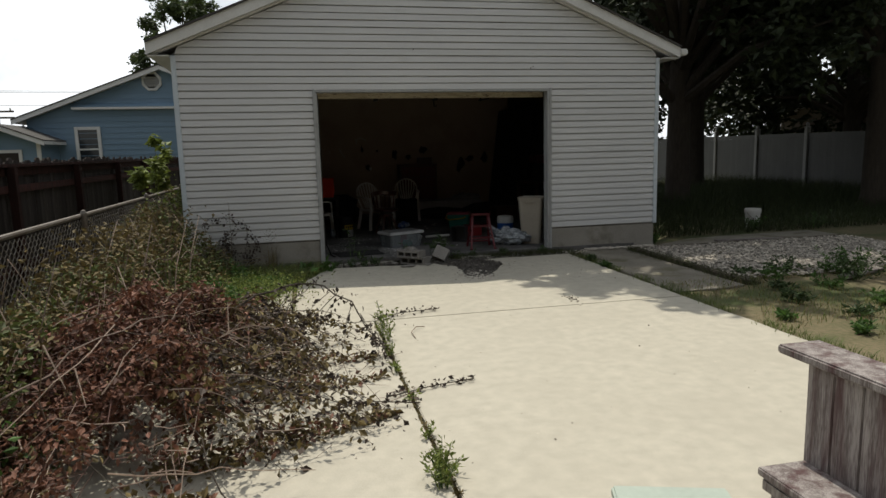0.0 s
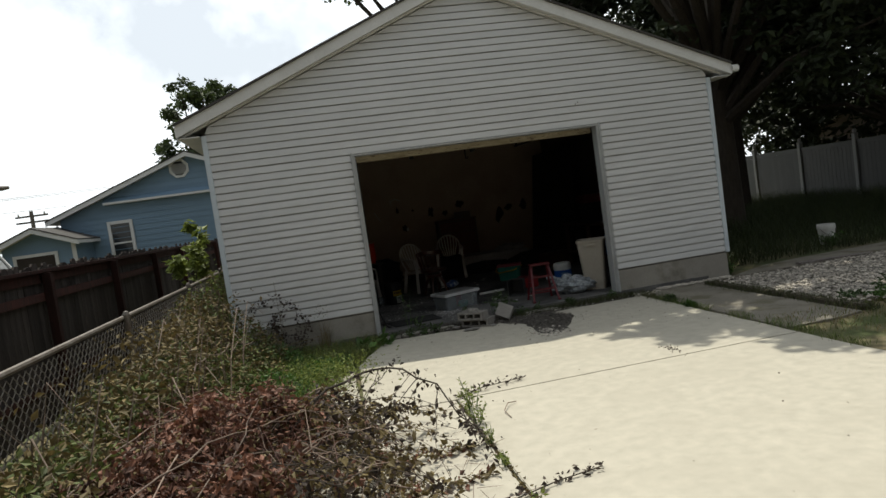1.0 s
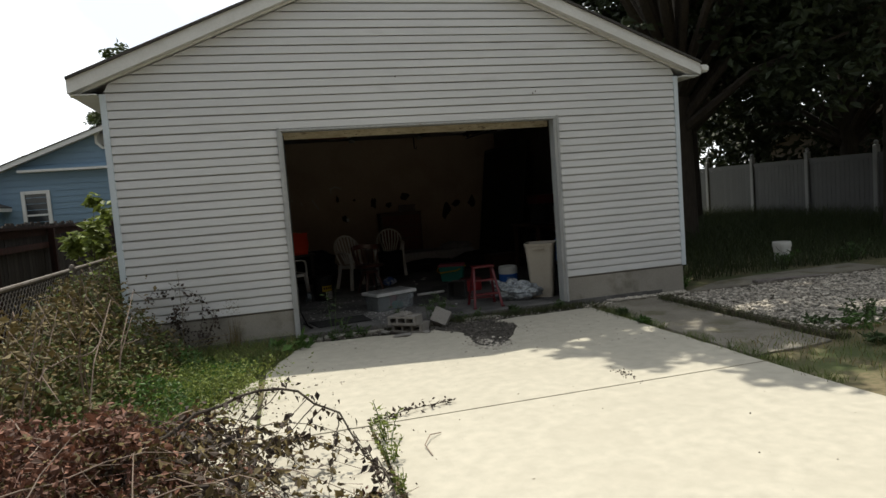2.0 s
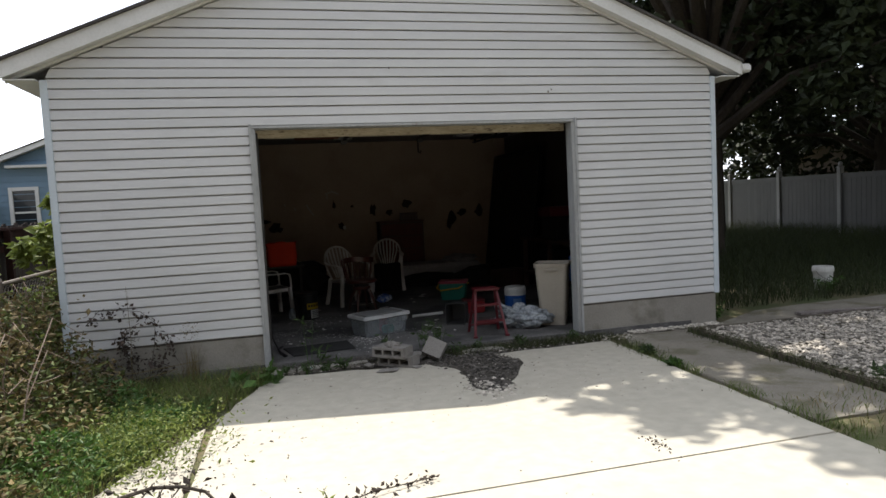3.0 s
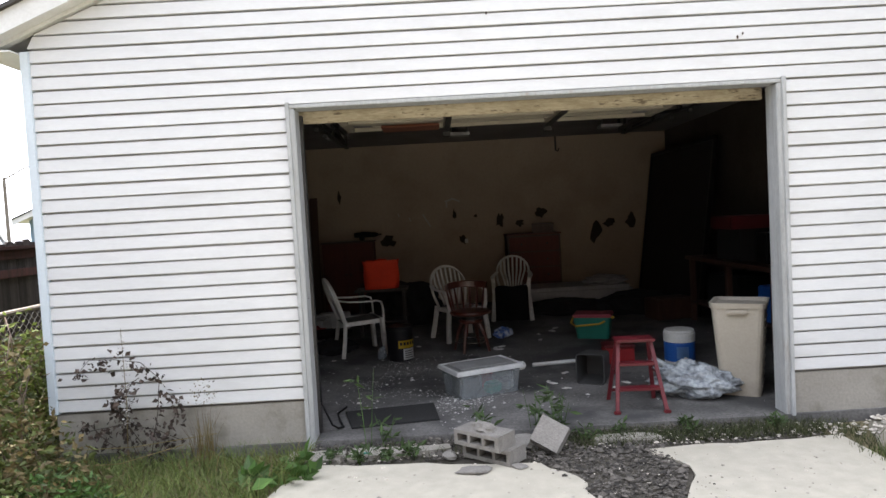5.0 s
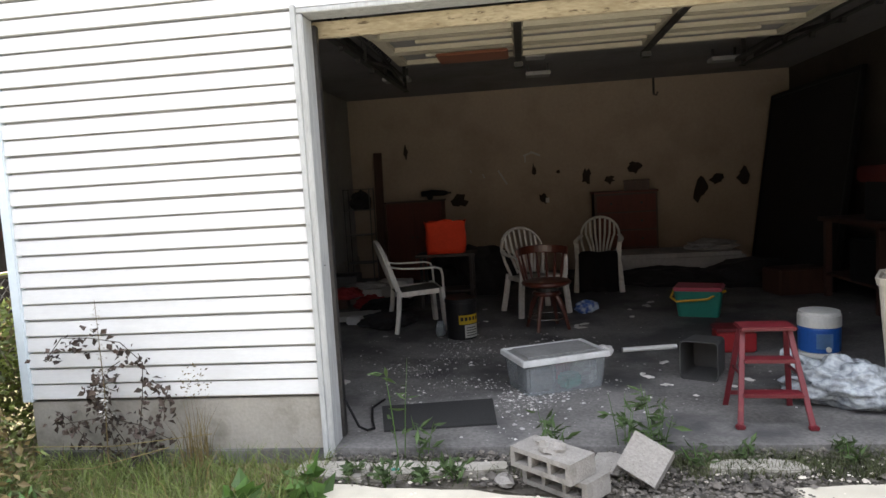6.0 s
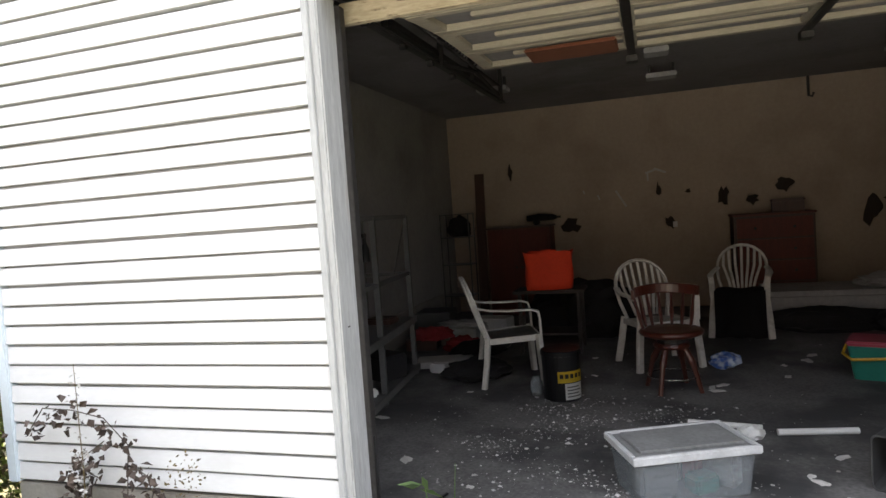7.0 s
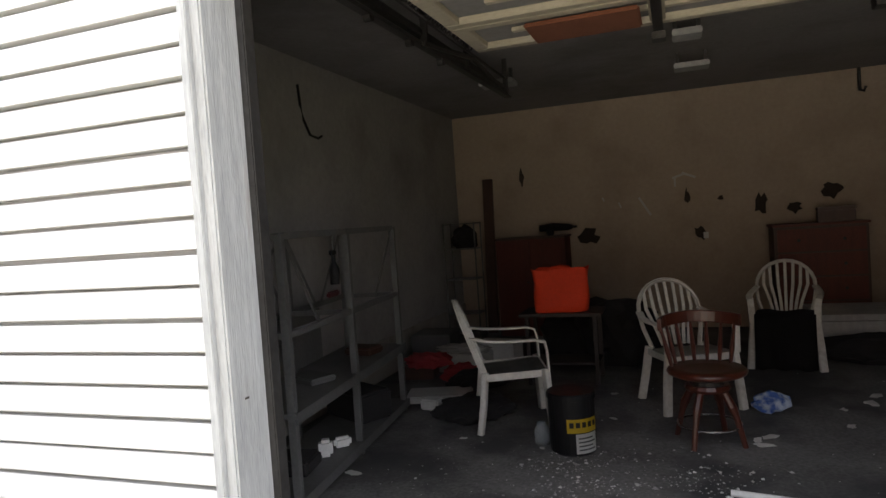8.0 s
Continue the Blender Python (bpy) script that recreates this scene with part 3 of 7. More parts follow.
# ---- left side: fences, neighbours ----
wood_fence = thing("wooden_fence", Matrix(), "weathered dark picket fence, gappy, with a red-brown top rail", "fence")
FX, FTOP = -3.3, 1.66
y = 1.2
frng = np.random.default_rng(11)
plank_mesh = {}
for variant in range(4):
    bm = bmesh.new()
    w, h = 0.128 + 0.006 * variant, FTOP + 0.03
    v = [bm.verts.new((x, yy, z)) for x in (-0.011, 0.011) for yy, z in ((-w / 2, 0.02), (w / 2, 0.02), (w / 2, h - 0.03), (w / 2 - 0.03, h), (-w / 2 + 0.03, h), (-w / 2, h - 0.03))]
    bm.faces.new(v[:6][::-1]), bm.faces.new(v[6:])
    for i in range(6):
        bm.faces.new((v[i], v[(i + 1) % 6], v[6 + (i + 1) % 6], v[6 + i]))
    bmesh.ops.recalc_face_normals(bm, faces=bm.faces[:])
    me = bpy.data.meshes.new("plank")
    bm.to_mesh(me), bm.free()
    me.materials.append(PICKET)
    plank_mesh[variant] = me
while y < 24:
    ob = part("plank", plank_mesh[int(frng.integers(4))], PICKET, wood_fence)
    ob.location, ob.rotation_euler = (FX - 0.02, y, frng.uniform(-0.03, 0.035)), (frng.uniform(-0.012, 0.012), 0, frng.uniform(-0.06, 0.06))
    y += 0.140 + (0.022 if frng.random() < 0.2 else 0.0) + (0.04 if frng.random() < 0.04 else 0.0)
for z in (0.35, 1.30):
    part("rail", box(FX, 1.1, z, FX + 0.04, 24, z + 0.09, 0.004), PLANK, wood_fence)
part("top_board", box(FX - 0.003, 1.1, FTOP - 0.16, FX + 0.02, 24, FTOP - 0.058, 0.004), PLANK, wood_fence, "red-brown board under the top rail")
part("top_rail", box(FX - 0.004, 1.1, FTOP - 0.055, FX + 0.075, 24, FTOP - 0.015, 0.005), PLANK, wood_fence, "moss-stained top rail")
for y in np.arange(1.4, 24, 2.4):
    part("post", box(FX + 0.041, y, -0.1, FX + 0.13, y + 0.09, FTOP - 0.06, 0.004), PLANK, wood_fence)

chain = thing("chain_link_fence", Matrix(), "rusty galvanised chain-link fence with a top rail", "fence")
CX, CTOP = -2.02, 1.13
part("top_rail", tube([(CX, 1.0, CTOP + 0.02), (CX, 8, CTOP + 0.005), (CX, 17.5, CTOP - 0.02)], 0.021, 8), GALV, chain)
for y in (1.3, 4.1, 6.9, 9.7, 12.5, 15.3):
    part("post", lathe([(0.028, -0.1), (0.028, CTOP + 0.03), (0.032, CTOP + 0.03), (0.02, CTOP + 0.06), (0.0, CTOP + 0.065)], 10, m=pose(CX + 0.03, y, 0)), GALV, chain)
# woven wire: two families of slanting zigzag wires
wv, wf = [], []
pitch_w, r = 0.082, 0.0028
y = 2.6
for i in range(int((13.0 - 2.6) / pitch_w) + 1):
    for sgn in (-1, 1):
        # each wire is a zigzag going up, alternating to one side
        ring = []
        nst = int(CTOP / (pitch_w * 0.5))
        for j in range(nst + 1):
            yy = 2.6 + i * pitch_w + (sgn * pitch_w * 0.5 if j % 2 else 0.0)
            zz = 0.02 + j * pitch_w * 0.5 * 0.98
            xx = CX + 0.004 * sgn * (1 if j % 2 else -1)
            b = len(wv)
            wv += [(xx + r, yy - r, zz), (xx + r, yy + r, zz), (xx - 1.4 * r, yy, zz)]
            ring.append(b)
        for a, b in zip(ring, ring[1:]):
            for q in range(3):
                wf.append((a + q, a + (q + 1) % 3, b + (q + 1) % 3, b + q))
ob = part("wire_mesh", mesh("wire_mesh", wv, wf, GALV), GALV, chain, "diamond wire mesh")
tagged(ob, kind="stuff")


def window_unit(x0, z0, x1, z1, y, parent, glass, frame_mat):
    w = part("window", box(x0, y - 0.01, z0, x1, y + 0.02, z1), glass, parent, "dark double-hung window with white surround")
    t = 0.11
    for a in ((x0 - t, z0 - t, x0, z1 + t), (x1, z0 - t, x1 + t, z1 + t), (x0, z1, x1, z1 + t), (x0, z0 - t, x1, z0)):
        part("frame", box(a[0], y - 0.07, a[1], a[2], y - 0.001, a[3], 0.006), frame_mat, w)
    part("sash_rail", box(x0, y - 0.04, (z0 + z1) / 2 - 0.03, x1, y - 0.011, (z0 + z1) / 2 + 0.03, 0.004), frame_mat, w)


def gable_house(m, x0, x1, depth, eave, apex, wall_mat, roof_mat, label, out=0.35):
    house = thing("house", m, label, "house")
    ax = (x0 + x1) / 2
    bm = bmesh.new()
    v = [[bm.verts.new((x, y, z)) for x, z in ((x0, -0.1), (x1, -0.1), (x1, eave), (ax, apex), (x0, eave))] for y in (0, depth)]
    bm.faces.new(v[0]), bm.faces.new(v[1][::-1])
    for i in range(5):
        bm.faces.new((v[0][i], v[1][i], v[1][(i + 1) % 5], v[0][(i + 1) % 5]))
    part("wall", bm, wall_mat, house)
    k = (apex - eave) / (ax - x0)
    for s in (-1, 1):
        xe = x0 - out if s < 0 else x1 + out
        for name, lo, hi, ya, yb, mt in (("roof", 0.13, 0.17, -0.42, depth + 0.4, roof_mat), ("rake_board", -0.02, 0.129, -0.40, -0.36, TRIM), ("deck", 0.02, 0.128, -0.358, depth + 0.38, TRIM)):
            bm = bmesh.new()
            p = [(xe, eave - k * out), (ax, apex)]
            q = [bm.verts.new((x, y, z + d)) for y in (ya, yb) for x, z in p for d in (lo, hi)]
            for f in ((0, 2, 3, 1), (4, 5, 7, 6), (0, 1, 5, 4), (2, 6, 7, 3), (1, 3, 7, 5), (0, 4, 6, 2)):
                bm.faces.new([q[i] for i in f])
            part(name, bm, mt, house)
    return house


blue = gable_house(pose(0, 26, 0), -9.05, 0.05, 9, 3.08, 4.80, BLUE, SHINGLE, "blue-sided single-storey house with white trim and a round gable vent")
window_unit(-7.43, 1.35, -6.80, 2.72, 0, blue, WINDOW, TRIM)
window_unit(-2.2, 1.35, -1.4, 2.66, 0, blue, WINDOW, TRIM)
vent = part("vent", lathe([(0.0, 0.03), (0.27, 0.03), (0.27, 0.0), (0.36, 0.0), (0.36, 0.05), (0.27, 0.06), (0.27, 0.03)], 8, m=pose(-4.83, -0.01, 4.41, 90, 0, 0) @ pose(0, 0, 0, 0, 0, 22.5)), TRIM, blue, "white octagonal louvre vent")
for i in range(6):
    part("louvre", box(-5.08, -0.075, 4.23 + 0.06 * i, -4.60, -0.045, 4.255 + 0.06 * i), TRIM, vent)
part("band", box(-7.5, -0.30, 3.42, 0.1, -0.001, 3.50, 0.01), TRIM, blue, "white horizontal trim under a shallow pent roof")
bm = bmesh.new()
v = [bm.verts.new(p) for p in ((-7.5, -0.30, 3.501), (0.1, -0.30, 3.501), (0.1, -0.002, 3.66), (-7.5, -0.002, 3.66), (-7.5, -0.002, 3.501), (0.1, -0.002, 3.501))]
for f in ((0, 1, 2, 3), (0, 3, 4), (1, 5, 2), (0, 4, 5, 1)):
    bm.faces.new([v[i] for i in f])
part("pent_roof", bm, BLUE, blue)
for z in np.arange(0.2, 4.6, 0.2):
    inset = max(0.0, (z - 3.08) / (1.72 / 4.55))
    part("clapboard", box(-9.04 + inset, -0.018, z, 0.04 - inset, -0.0005, z + 0.016), BLUE, blue)
part("downpipe", tube([(-8.95, -0.1, 0), (-8.95, -0.1, 2.7), (-9.1, -0.25, 2.9)], 0.045, 8), TRIM, blue)
shed = gable_house(pose(0, 24.2, 0), -10.3, -8.1, 3, 2.28, 2.72, BLUE, SHINGLE, "small blue shed with a white-edged roof", out=0.25)
# no real hole: a near-black panel paints the doorway's inner shade
part("opening", box(-9.9, -0.03, 0.2, -8.75, -0.002, 1.95), CAVITY, shed, "dark panel standing for the shade inside a doorway")
for x0, x1, z0, z1 in ((-10.0, -9.9, 0.2, 2.05), (-8.75, -8.65, 0.2, 2.05), (-9.9, -8.75, 1.951, 2.05)):
    part("door_trim", box(x0, -0.05, z0, x1, -0.003, z1), TRIM, shed)
part("corner_board", box(-8.2, -0.06, 0, -8.08, -0.002, 2.26), TRIM, shed)

# arched steel building, its long side towards the fences
qr, qx, qy0, qy1 = 3.3, -11.3, 5.0, 20.2
quonset = thing("arched_shed", Matrix(), "arched corrugated steel shed with ribbed roof", "shed")
NA, NYQ = 32, 300
qv, qf = [], []
for i in range(NYQ + 1):
    rr = qr + 0.03 * math.sin(i * math.pi / 2.5)
    qv += [(qx + rr * math.cos(math.pi * j / NA), qy0 + (qy1 - qy0) * i / NYQ, rr * 1.03 * math.sin(math.pi * j / NA)) for j in range(NA + 1)]
for i in range(NYQ):
    for j in range(NA):
        a = i * (NA + 1) + j
        qf.append((a, a + NA + 1, a + NA + 2, a + 1))
part("roof", mesh("roof", qv, qf, SILVER, smooth=True), SILVER, quonset)
for y in (qy0 + 0.05, qy1 - 0.1):
    bm = bmesh.new()
    bm.faces.new([bm.verts.new((qx + (qr - 0.06) * math.cos(math.pi * j / NA), y, (qr - 0.06) * 1.03 * math.sin(math.pi * j / NA))) for j in range(NA + 1)])
    bmesh.ops.solidify(bm, geom=bm.faces[:], thickness=0.04)
    part("end_wall", bm, SILVER, quonset)
RIBPALE = material("pale_rib", (0.66, 0.66, 0.65), rough=0.5, scale=3, fine=30, bump=0.02)
for i in range(16):
    y = qy0 + 0.02 + i * (qy1 - qy0 - 0.04) / 15
    part("rib", tube([(qx + (qr + 0.03) * math.cos(math.pi * j / 24), y, (qr + 0.03) * 1.03 * math.sin(math.pi * j / 24)) for j in range(25)], 0.035, 5), RIBPALE, quonset)

# street furniture and wires far behind
POLE = material("grey_pole_timber", (0.13, 0.115, 0.10), rough=0.9, scale=4, fine=30, bump=0.2)
pole = thing("utility_pole", pose(-17.4, 45.5, -1.5) @ Matrix.Scale(0.93, 4), "weathered timber utility pole with crossarms", "utility pole")
part("pole", tube([(0, 0, -0.2), (0, 0, 7.0)], [0.17, 0.12], 10), POLE, pole)
for z in (6.6, 6.2):
    part("crossarm", box(-1.0, -0.06, z, 1.0, 0.06, z + 0.12), POLE, pole)
for x in (-0.8, 0.8):
    part("insulator", lathe([(0.05, 6.73), (0.07, 6.8), (0.03, 6.9), (0.0, 6.92)], 8, m=pose(x, 0, 0)), TRIM, pole)
lamp = thing("street_lamp", pose(-16.6, 38.0, -1.2), "grey street lamp on a long curved arm", "street lamp")
part("post", tube([(-3.2, 0, -0.2), (-3.2, 0, 6.1)], [0.11, 0.08], 10), GALV, lamp)
part("arm", tube([(-3.2, 0, 6.0), (-2.2, 0, 6.5), (-1.0, 0, 6.85), (0.6, 0, 7.0)], 0.035, 6), GALV, lamp)
part("head", lathe([(0.0, -0.4), (0.1, -0.32), (0.13, 0.0), (0.08, 0.36), (0.0, 0.4)], 10, m=pose(0.9, 0, 6.99, 0, 90, 0)), GALV, lamp, "grey luminaire")
wires = thing("overhead_wires", Matrix(), "thin dark overhead wires against the sky", "wires")
for z, dy in ((5.95, 0.0), (5.9, 0.4), (5.1, 0.2)):
    part("wire", tube([(-60 + 10 * i, 45.5 + dy - 0.06 * (-60 + 10 * i + 19), z - 0.5 + 0.5 * abs(math.cos(math.pi * i / 4))) for i in range(10)], 0.013, 4), GALV, wires)


# ---- trees ----
def tree(name, base, height, trunk_r, clumps, n_leaf, size, leaf_mat, label, seed, lean=(0, 0)):
    r = np.random.default_rng(seed)
    t = thing(name, pose(*base), label, "tree")
    top = Vector((lean[0], lean[1], height * 0.62))
    part("trunk", tube([(0, 0, -0.1), (0.02, 0.01, 0.4), top * 0.35, top * 0.7, top], [trunk_r * 1.5, trunk_r * 1.05, trunk_r * 0.9, trunk_r * 0.7, trunk_r * 0.35], 10), BARK, t, smooth=True)
    pts = []
    weights = np.array([c[3] ** 2 for c in clumps])
    for (cx, cy, cz, cr), w in zip(clumps, weights / weights.sum()):
        start = top * min(1.0, max(0.3, 0.5 * cz / height + 0.2))
        mid = start.lerp(Vector((cx, cy, cz)), 0.5) + Vector((0, 0, 0.25 * cr))
        part("limb", tube([start, mid, (cx, cy, cz)], [trunk_r * 0.42, trunk_r * 0.25, trunk_r * 0.08], 6), BARK, t)
        n = max(30, int(n_leaf * w))
        sub = max(6, n // 60)
        c = r.normal(size=(sub, 3))
        c = c / np.linalg.norm(c, axis=1)[:, None] * (r.uniform(0.25, 1.0, sub) ** 0.45)[:, None] * cr * np.array([1, 1, 0.78])
        each = r.integers(0, sub, n)
        p = c[each] + r.normal(scale=cr * 0.13, size=(n, 3))
        p = p + np.array([cx, cy, cz])
        w3 = p + np.array(base)
        keep = ~((w3[:, 0] > GX0 - 0.6) & (w3[:, 0] < GX1 + 0.55) & (w3[:, 1] > GY0 - 0.6) & (w3[:, 1] < GY1 + 0.5) & (w3[:, 2] < 5.4))
        pts.append(p[keep])
    ob = part("crown", leaves("crown", np.concatenate(pts), size, leaf_mat, r, droop=0.3, aspect=0.6), leaf_mat, t)
    tagged(ob, kind="stuff")
    return t


def clump_set(n, rx, ry, z0, z1, cr, seed):
    r = np.random.default_rng(seed)
    out = []
    for i in range(n):
        a, q = r.uniform(0, 2 * math.pi), r.uniform(0.15, 1.0) ** 0.5
        z = r.uniform(z0, z1)
        s = 1.0 - 0.55 * abs((z - (z0 * 0.6 + z1 * 0.4)) / (z1 - z0))
        out.append((rx * q * s * math.cos(a), ry * q * s * math.sin(a), z, cr * r.uniform(0.7, 1.3)))
    return out


# large shade trees behind and beside the garage
overhang = [(-6.2, -5.0, 7.2, 0.8), (-5.7, -5.6, 7.2, 1.1), (-5.1, -5.2, 7.6, 1.3), (-4.9, -6.2, 7.2, 1.1), (-4.2, -5.6, 7.2, 1.3), (-3.4, -6.0, 6.9, 1.3), (-5.4, -4.6, 8.0, 1.0), (-2.2, -6.0, 6.6, 1.1), (-1.2, -5.0, 7.0, 1.3), (0.5, -4.5, 6.4, 1.4)]
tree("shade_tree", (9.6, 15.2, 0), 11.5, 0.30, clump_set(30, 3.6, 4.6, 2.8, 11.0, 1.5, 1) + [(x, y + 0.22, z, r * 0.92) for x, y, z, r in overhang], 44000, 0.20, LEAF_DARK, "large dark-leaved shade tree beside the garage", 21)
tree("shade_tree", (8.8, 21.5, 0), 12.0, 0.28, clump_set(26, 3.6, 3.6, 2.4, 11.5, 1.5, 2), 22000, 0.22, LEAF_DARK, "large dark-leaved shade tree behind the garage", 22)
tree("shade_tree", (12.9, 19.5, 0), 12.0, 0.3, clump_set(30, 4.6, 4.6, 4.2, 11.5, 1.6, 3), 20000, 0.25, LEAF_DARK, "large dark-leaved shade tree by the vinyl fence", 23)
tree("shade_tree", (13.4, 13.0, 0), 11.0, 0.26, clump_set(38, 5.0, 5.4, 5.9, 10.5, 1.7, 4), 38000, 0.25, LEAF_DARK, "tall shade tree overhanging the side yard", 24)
tree("shade_tree", (5.2, 25.5, 0), 15.5, 0.25, clump_set(24, 4.6, 2.6, 9.9, 15.0, 1.4, 5), 14000, 0.22, LEAF, "tall leafy tree rising behind the garage roof", 25)
tree("garden_tree", (-5.8, 38.0, 0), 10.2, 0.28, clump_set(26, 2.2, 2.3, 3.6, 10.0, 1.05, 6) + clump_set(14, 3.0, 2.0, 3.6, 7.5, 1.1, 16), 18000, 0.24, LEAF, "round-crowned tree behind the blue house", 26)
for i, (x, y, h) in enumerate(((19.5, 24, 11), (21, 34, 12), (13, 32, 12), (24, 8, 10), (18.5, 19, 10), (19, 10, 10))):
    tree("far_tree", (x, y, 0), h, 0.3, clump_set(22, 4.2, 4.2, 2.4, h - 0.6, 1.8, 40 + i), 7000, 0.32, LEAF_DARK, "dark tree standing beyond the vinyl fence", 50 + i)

# ---- right side ----
# boards and rails carry the deeper painted shade, posts and caps the paler
vinyl = thing("vinyl_fence", Matrix(), "tall vinyl panel fence with capped posts, tree shade in its grey", "fence")
VX = 16.0
for i in range(14):
    y = 8.8 + 2.33 * i
    p = part("post", box(VX - 0.065, y - 0.065, -0.1, VX + 0.065, y + 0.065, 2.08, 0.006), VINYLFENCE, vinyl)
    part("cap", lathe([(0.095, 2.081), (0.095, 2.105), (0.045, 2.14), (0.06, 2.18), (0.05, 2.23), (0.0, 2.26)], 10, m=pose(VX, y, 0)), VINYLFENCE, p)
    if i < 13:
        for z0, z1 in ((0.08, 0.2), (1.78, 1.92)):
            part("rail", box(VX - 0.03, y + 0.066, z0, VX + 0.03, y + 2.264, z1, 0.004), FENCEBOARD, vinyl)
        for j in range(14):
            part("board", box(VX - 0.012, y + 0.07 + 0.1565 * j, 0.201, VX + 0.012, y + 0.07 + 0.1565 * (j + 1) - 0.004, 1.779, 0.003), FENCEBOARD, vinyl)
BROWN_SIDING = material("brown_siding", (0.15, 0.12, 0.095), (0.11, 0.09, 0.07), rough=0.75, scale=1.5, fine=30, bump=0.1, stretch=(1, 0.5, 4))
right_house = gable_house(pose(21.5, 12.0, 0, 0, 0, -90), -14, 0, 8, 2.7, 4.6, BROWN_SIDING, SHINGLE, "low brown house in deep tree shade beyond the fence")

# gravel bed with timber edging
DARKTIMBER = material("rotten_timber", (0.12, 0.10, 0.075), (0.06, 0.05, 0.035), rough=0.95, scale=4, fine=50, bump=0.5, stretch=(3, 0.5, 3))
bed_edge = thing("bed_edging", Matrix(), "low weathered timber edging round a gravel bed", "edging")
for a in ((5.26, 6.75, 5.35, 8.2), (5.27, 8.21, 5.36, 9.62)):
    part("timber", box(a[0], a[1], -0.08, a[2], a[3], 0.035, 0.012), DARKTIMBER, bed_edge)
for a in ((5.37, 9.53, 7.3, 9.62), (7.31, 9.54, 9.2, 9.63)):
    part("timber", box(a[0], a[1], -0.08, a[2], a[3], 0.035, 0.012), DARKTIMBER, bed_edge)
grng = np.random.default_rng(5)
c = scatter(grng, 15000, 5.38, 6.9, 9.3, 9.52, 0.0)
c[:, 2] = 0.012 + 0.03 * grng.random(len(c))
c = c[(c[:, 1] > 7.3) | (grng.random(len(c)) < 0.4)]
ob = new("gravel", stones("gravel", c, grng.uniform(0.011, 0.031, len(c)), GRAVEL, grng))
tagged(ob, "grey-brown gravel filling the bed", "gravel", "", "stuff")
c = np.concatenate([scatter(grng, 340, 4.6, 9.76, 5.85, 9.93, 0.01), scatter(grng, 60, 4.0, 9.6, 4.6, 9.9, 0.0)])
ob = new("gravel", stones("gravel", c, grng.uniform(0.008, 0.024, len(c)), PEBBLE, grng))
tagged(ob, "scattered pale stones along the foundation", "gravel", "", "stuff")

BUCKETWHITE = material("white_plastic", (0.72, 0.72, 0.69), (0.6, 0.6, 0.57), rough=0.45, scale=5, fine=40, bump=0.03)
bucket = thing("bucket", pose(8.95, 11.45, -0.01), "white plastic bucket standing in the grass", "bucket")
part("body", lathe([(0.125, 0.0), (0.145, 0.28), (0.158, 0.285), (0.158, 0.335), (0.15, 0.37), (0.142, 0.37), (0.12, 0.02), (0.0, 0.02)], 24), BUCKETWHITE, bucket, smooth=False)
part("handle", tube([(0.155 * math.cos(a), -0.03 - 0.1 * math.sin(a), 0.30 - 0.13 * math.sin(a)) for a in np.linspace(0, math.pi, 12)], 0.004, 5), GALV, bucket, "wire handle")


# ---- inside the garage ----
def plain(name, base, rough=0.5, metal=0.0, bump=0.03, scale=5, fine=40, **kw):
    return material(name, base, tuple(0.82 * c for c in base), rough=rough, metal=metal, bump=bump, scale=scale, fine=fine, **kw)


PLASTIC = material("dusty_white_plastic", (0.64, 0.625, 0.59), (0.46, 0.44, 0.40), rough=0.5, scale=4, fine=40, bump=0.04, stain=(0.30, 0.28, 0.25), stain_scale=3.5, stain_cut=(0.55, 0.75))
REDWOOD = material("cherry_varnish", (0.075, 0.018, 0.010), (0.04, 0.011, 0.007), rough=0.3, scale=3, fine=30, bump=0.06, stretch=(6, 6, 1))
DARKWOOD = material("dark_brown_wood", (0.075, 0.034, 0.022), (0.045, 0.02, 0.014), rough=0.55, scale=3, fine=30, bump=0.1, stretch=(6, 6, 1))
CHERRY = material("red_brown_board", (0.13, 0.022, 0.011), (0.07, 0.014, 0.008), rough=0.6, scale=3, fine=24, bump=0.1, stretch=(5, 5, 0.8))
ORANGE = plain("orange_cloth", (0.68, 0.040, 0.006), 0.8, bump=0.15)
BLACKP = plain("black_plastic", (0.010, 0.010, 0.011), 0.45, spec=0.2)
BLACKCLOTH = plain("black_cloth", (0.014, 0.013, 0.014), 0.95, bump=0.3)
RUBBER = plain("worn_rubber", (0.016, 0.016, 0.016), 0.95, bump=0.3, fine=120)
REDPAINT = material("red_paint", (0.115, 0.008, 0.014), (0.075, 0.006, 0.010), rough=0.45, scale=4, fine=40, bump=0.05, stain=(0.12, 0.018, 0.018), stain_scale=6, stain_cut=(0.58, 0.7))
BEIGEP = material("beige_bin_plastic", (0.42, 0.385, 0.325), (0.35, 0.32, 0.265), rough=0.5, scale=3, fine=50, bump=0.05, stain=(0.25, 0.22, 0.18), stain_scale=2.5, stain_cut=(0.55, 0.78))
BLUEP = plain("blue_plastic", (0.02, 0.11, 0.42), 0.45)
GREYP = plain("grey_plastic", (0.10, 0.10, 0.098), 0.55)
GREENP = plain("teal_plastic", (0.022, 0.19, 0.145), 0.4)
PINKP = plain("faded_red_plastic", (0.36, 0.05, 0.085), 0.45)
YELLOWP = plain("yellow_plastic", (0.55, 0.34, 0.02), 0.45)
YELLOWLABEL = plain("yellow_label", (0.62, 0.43, 0.02), 0.5)
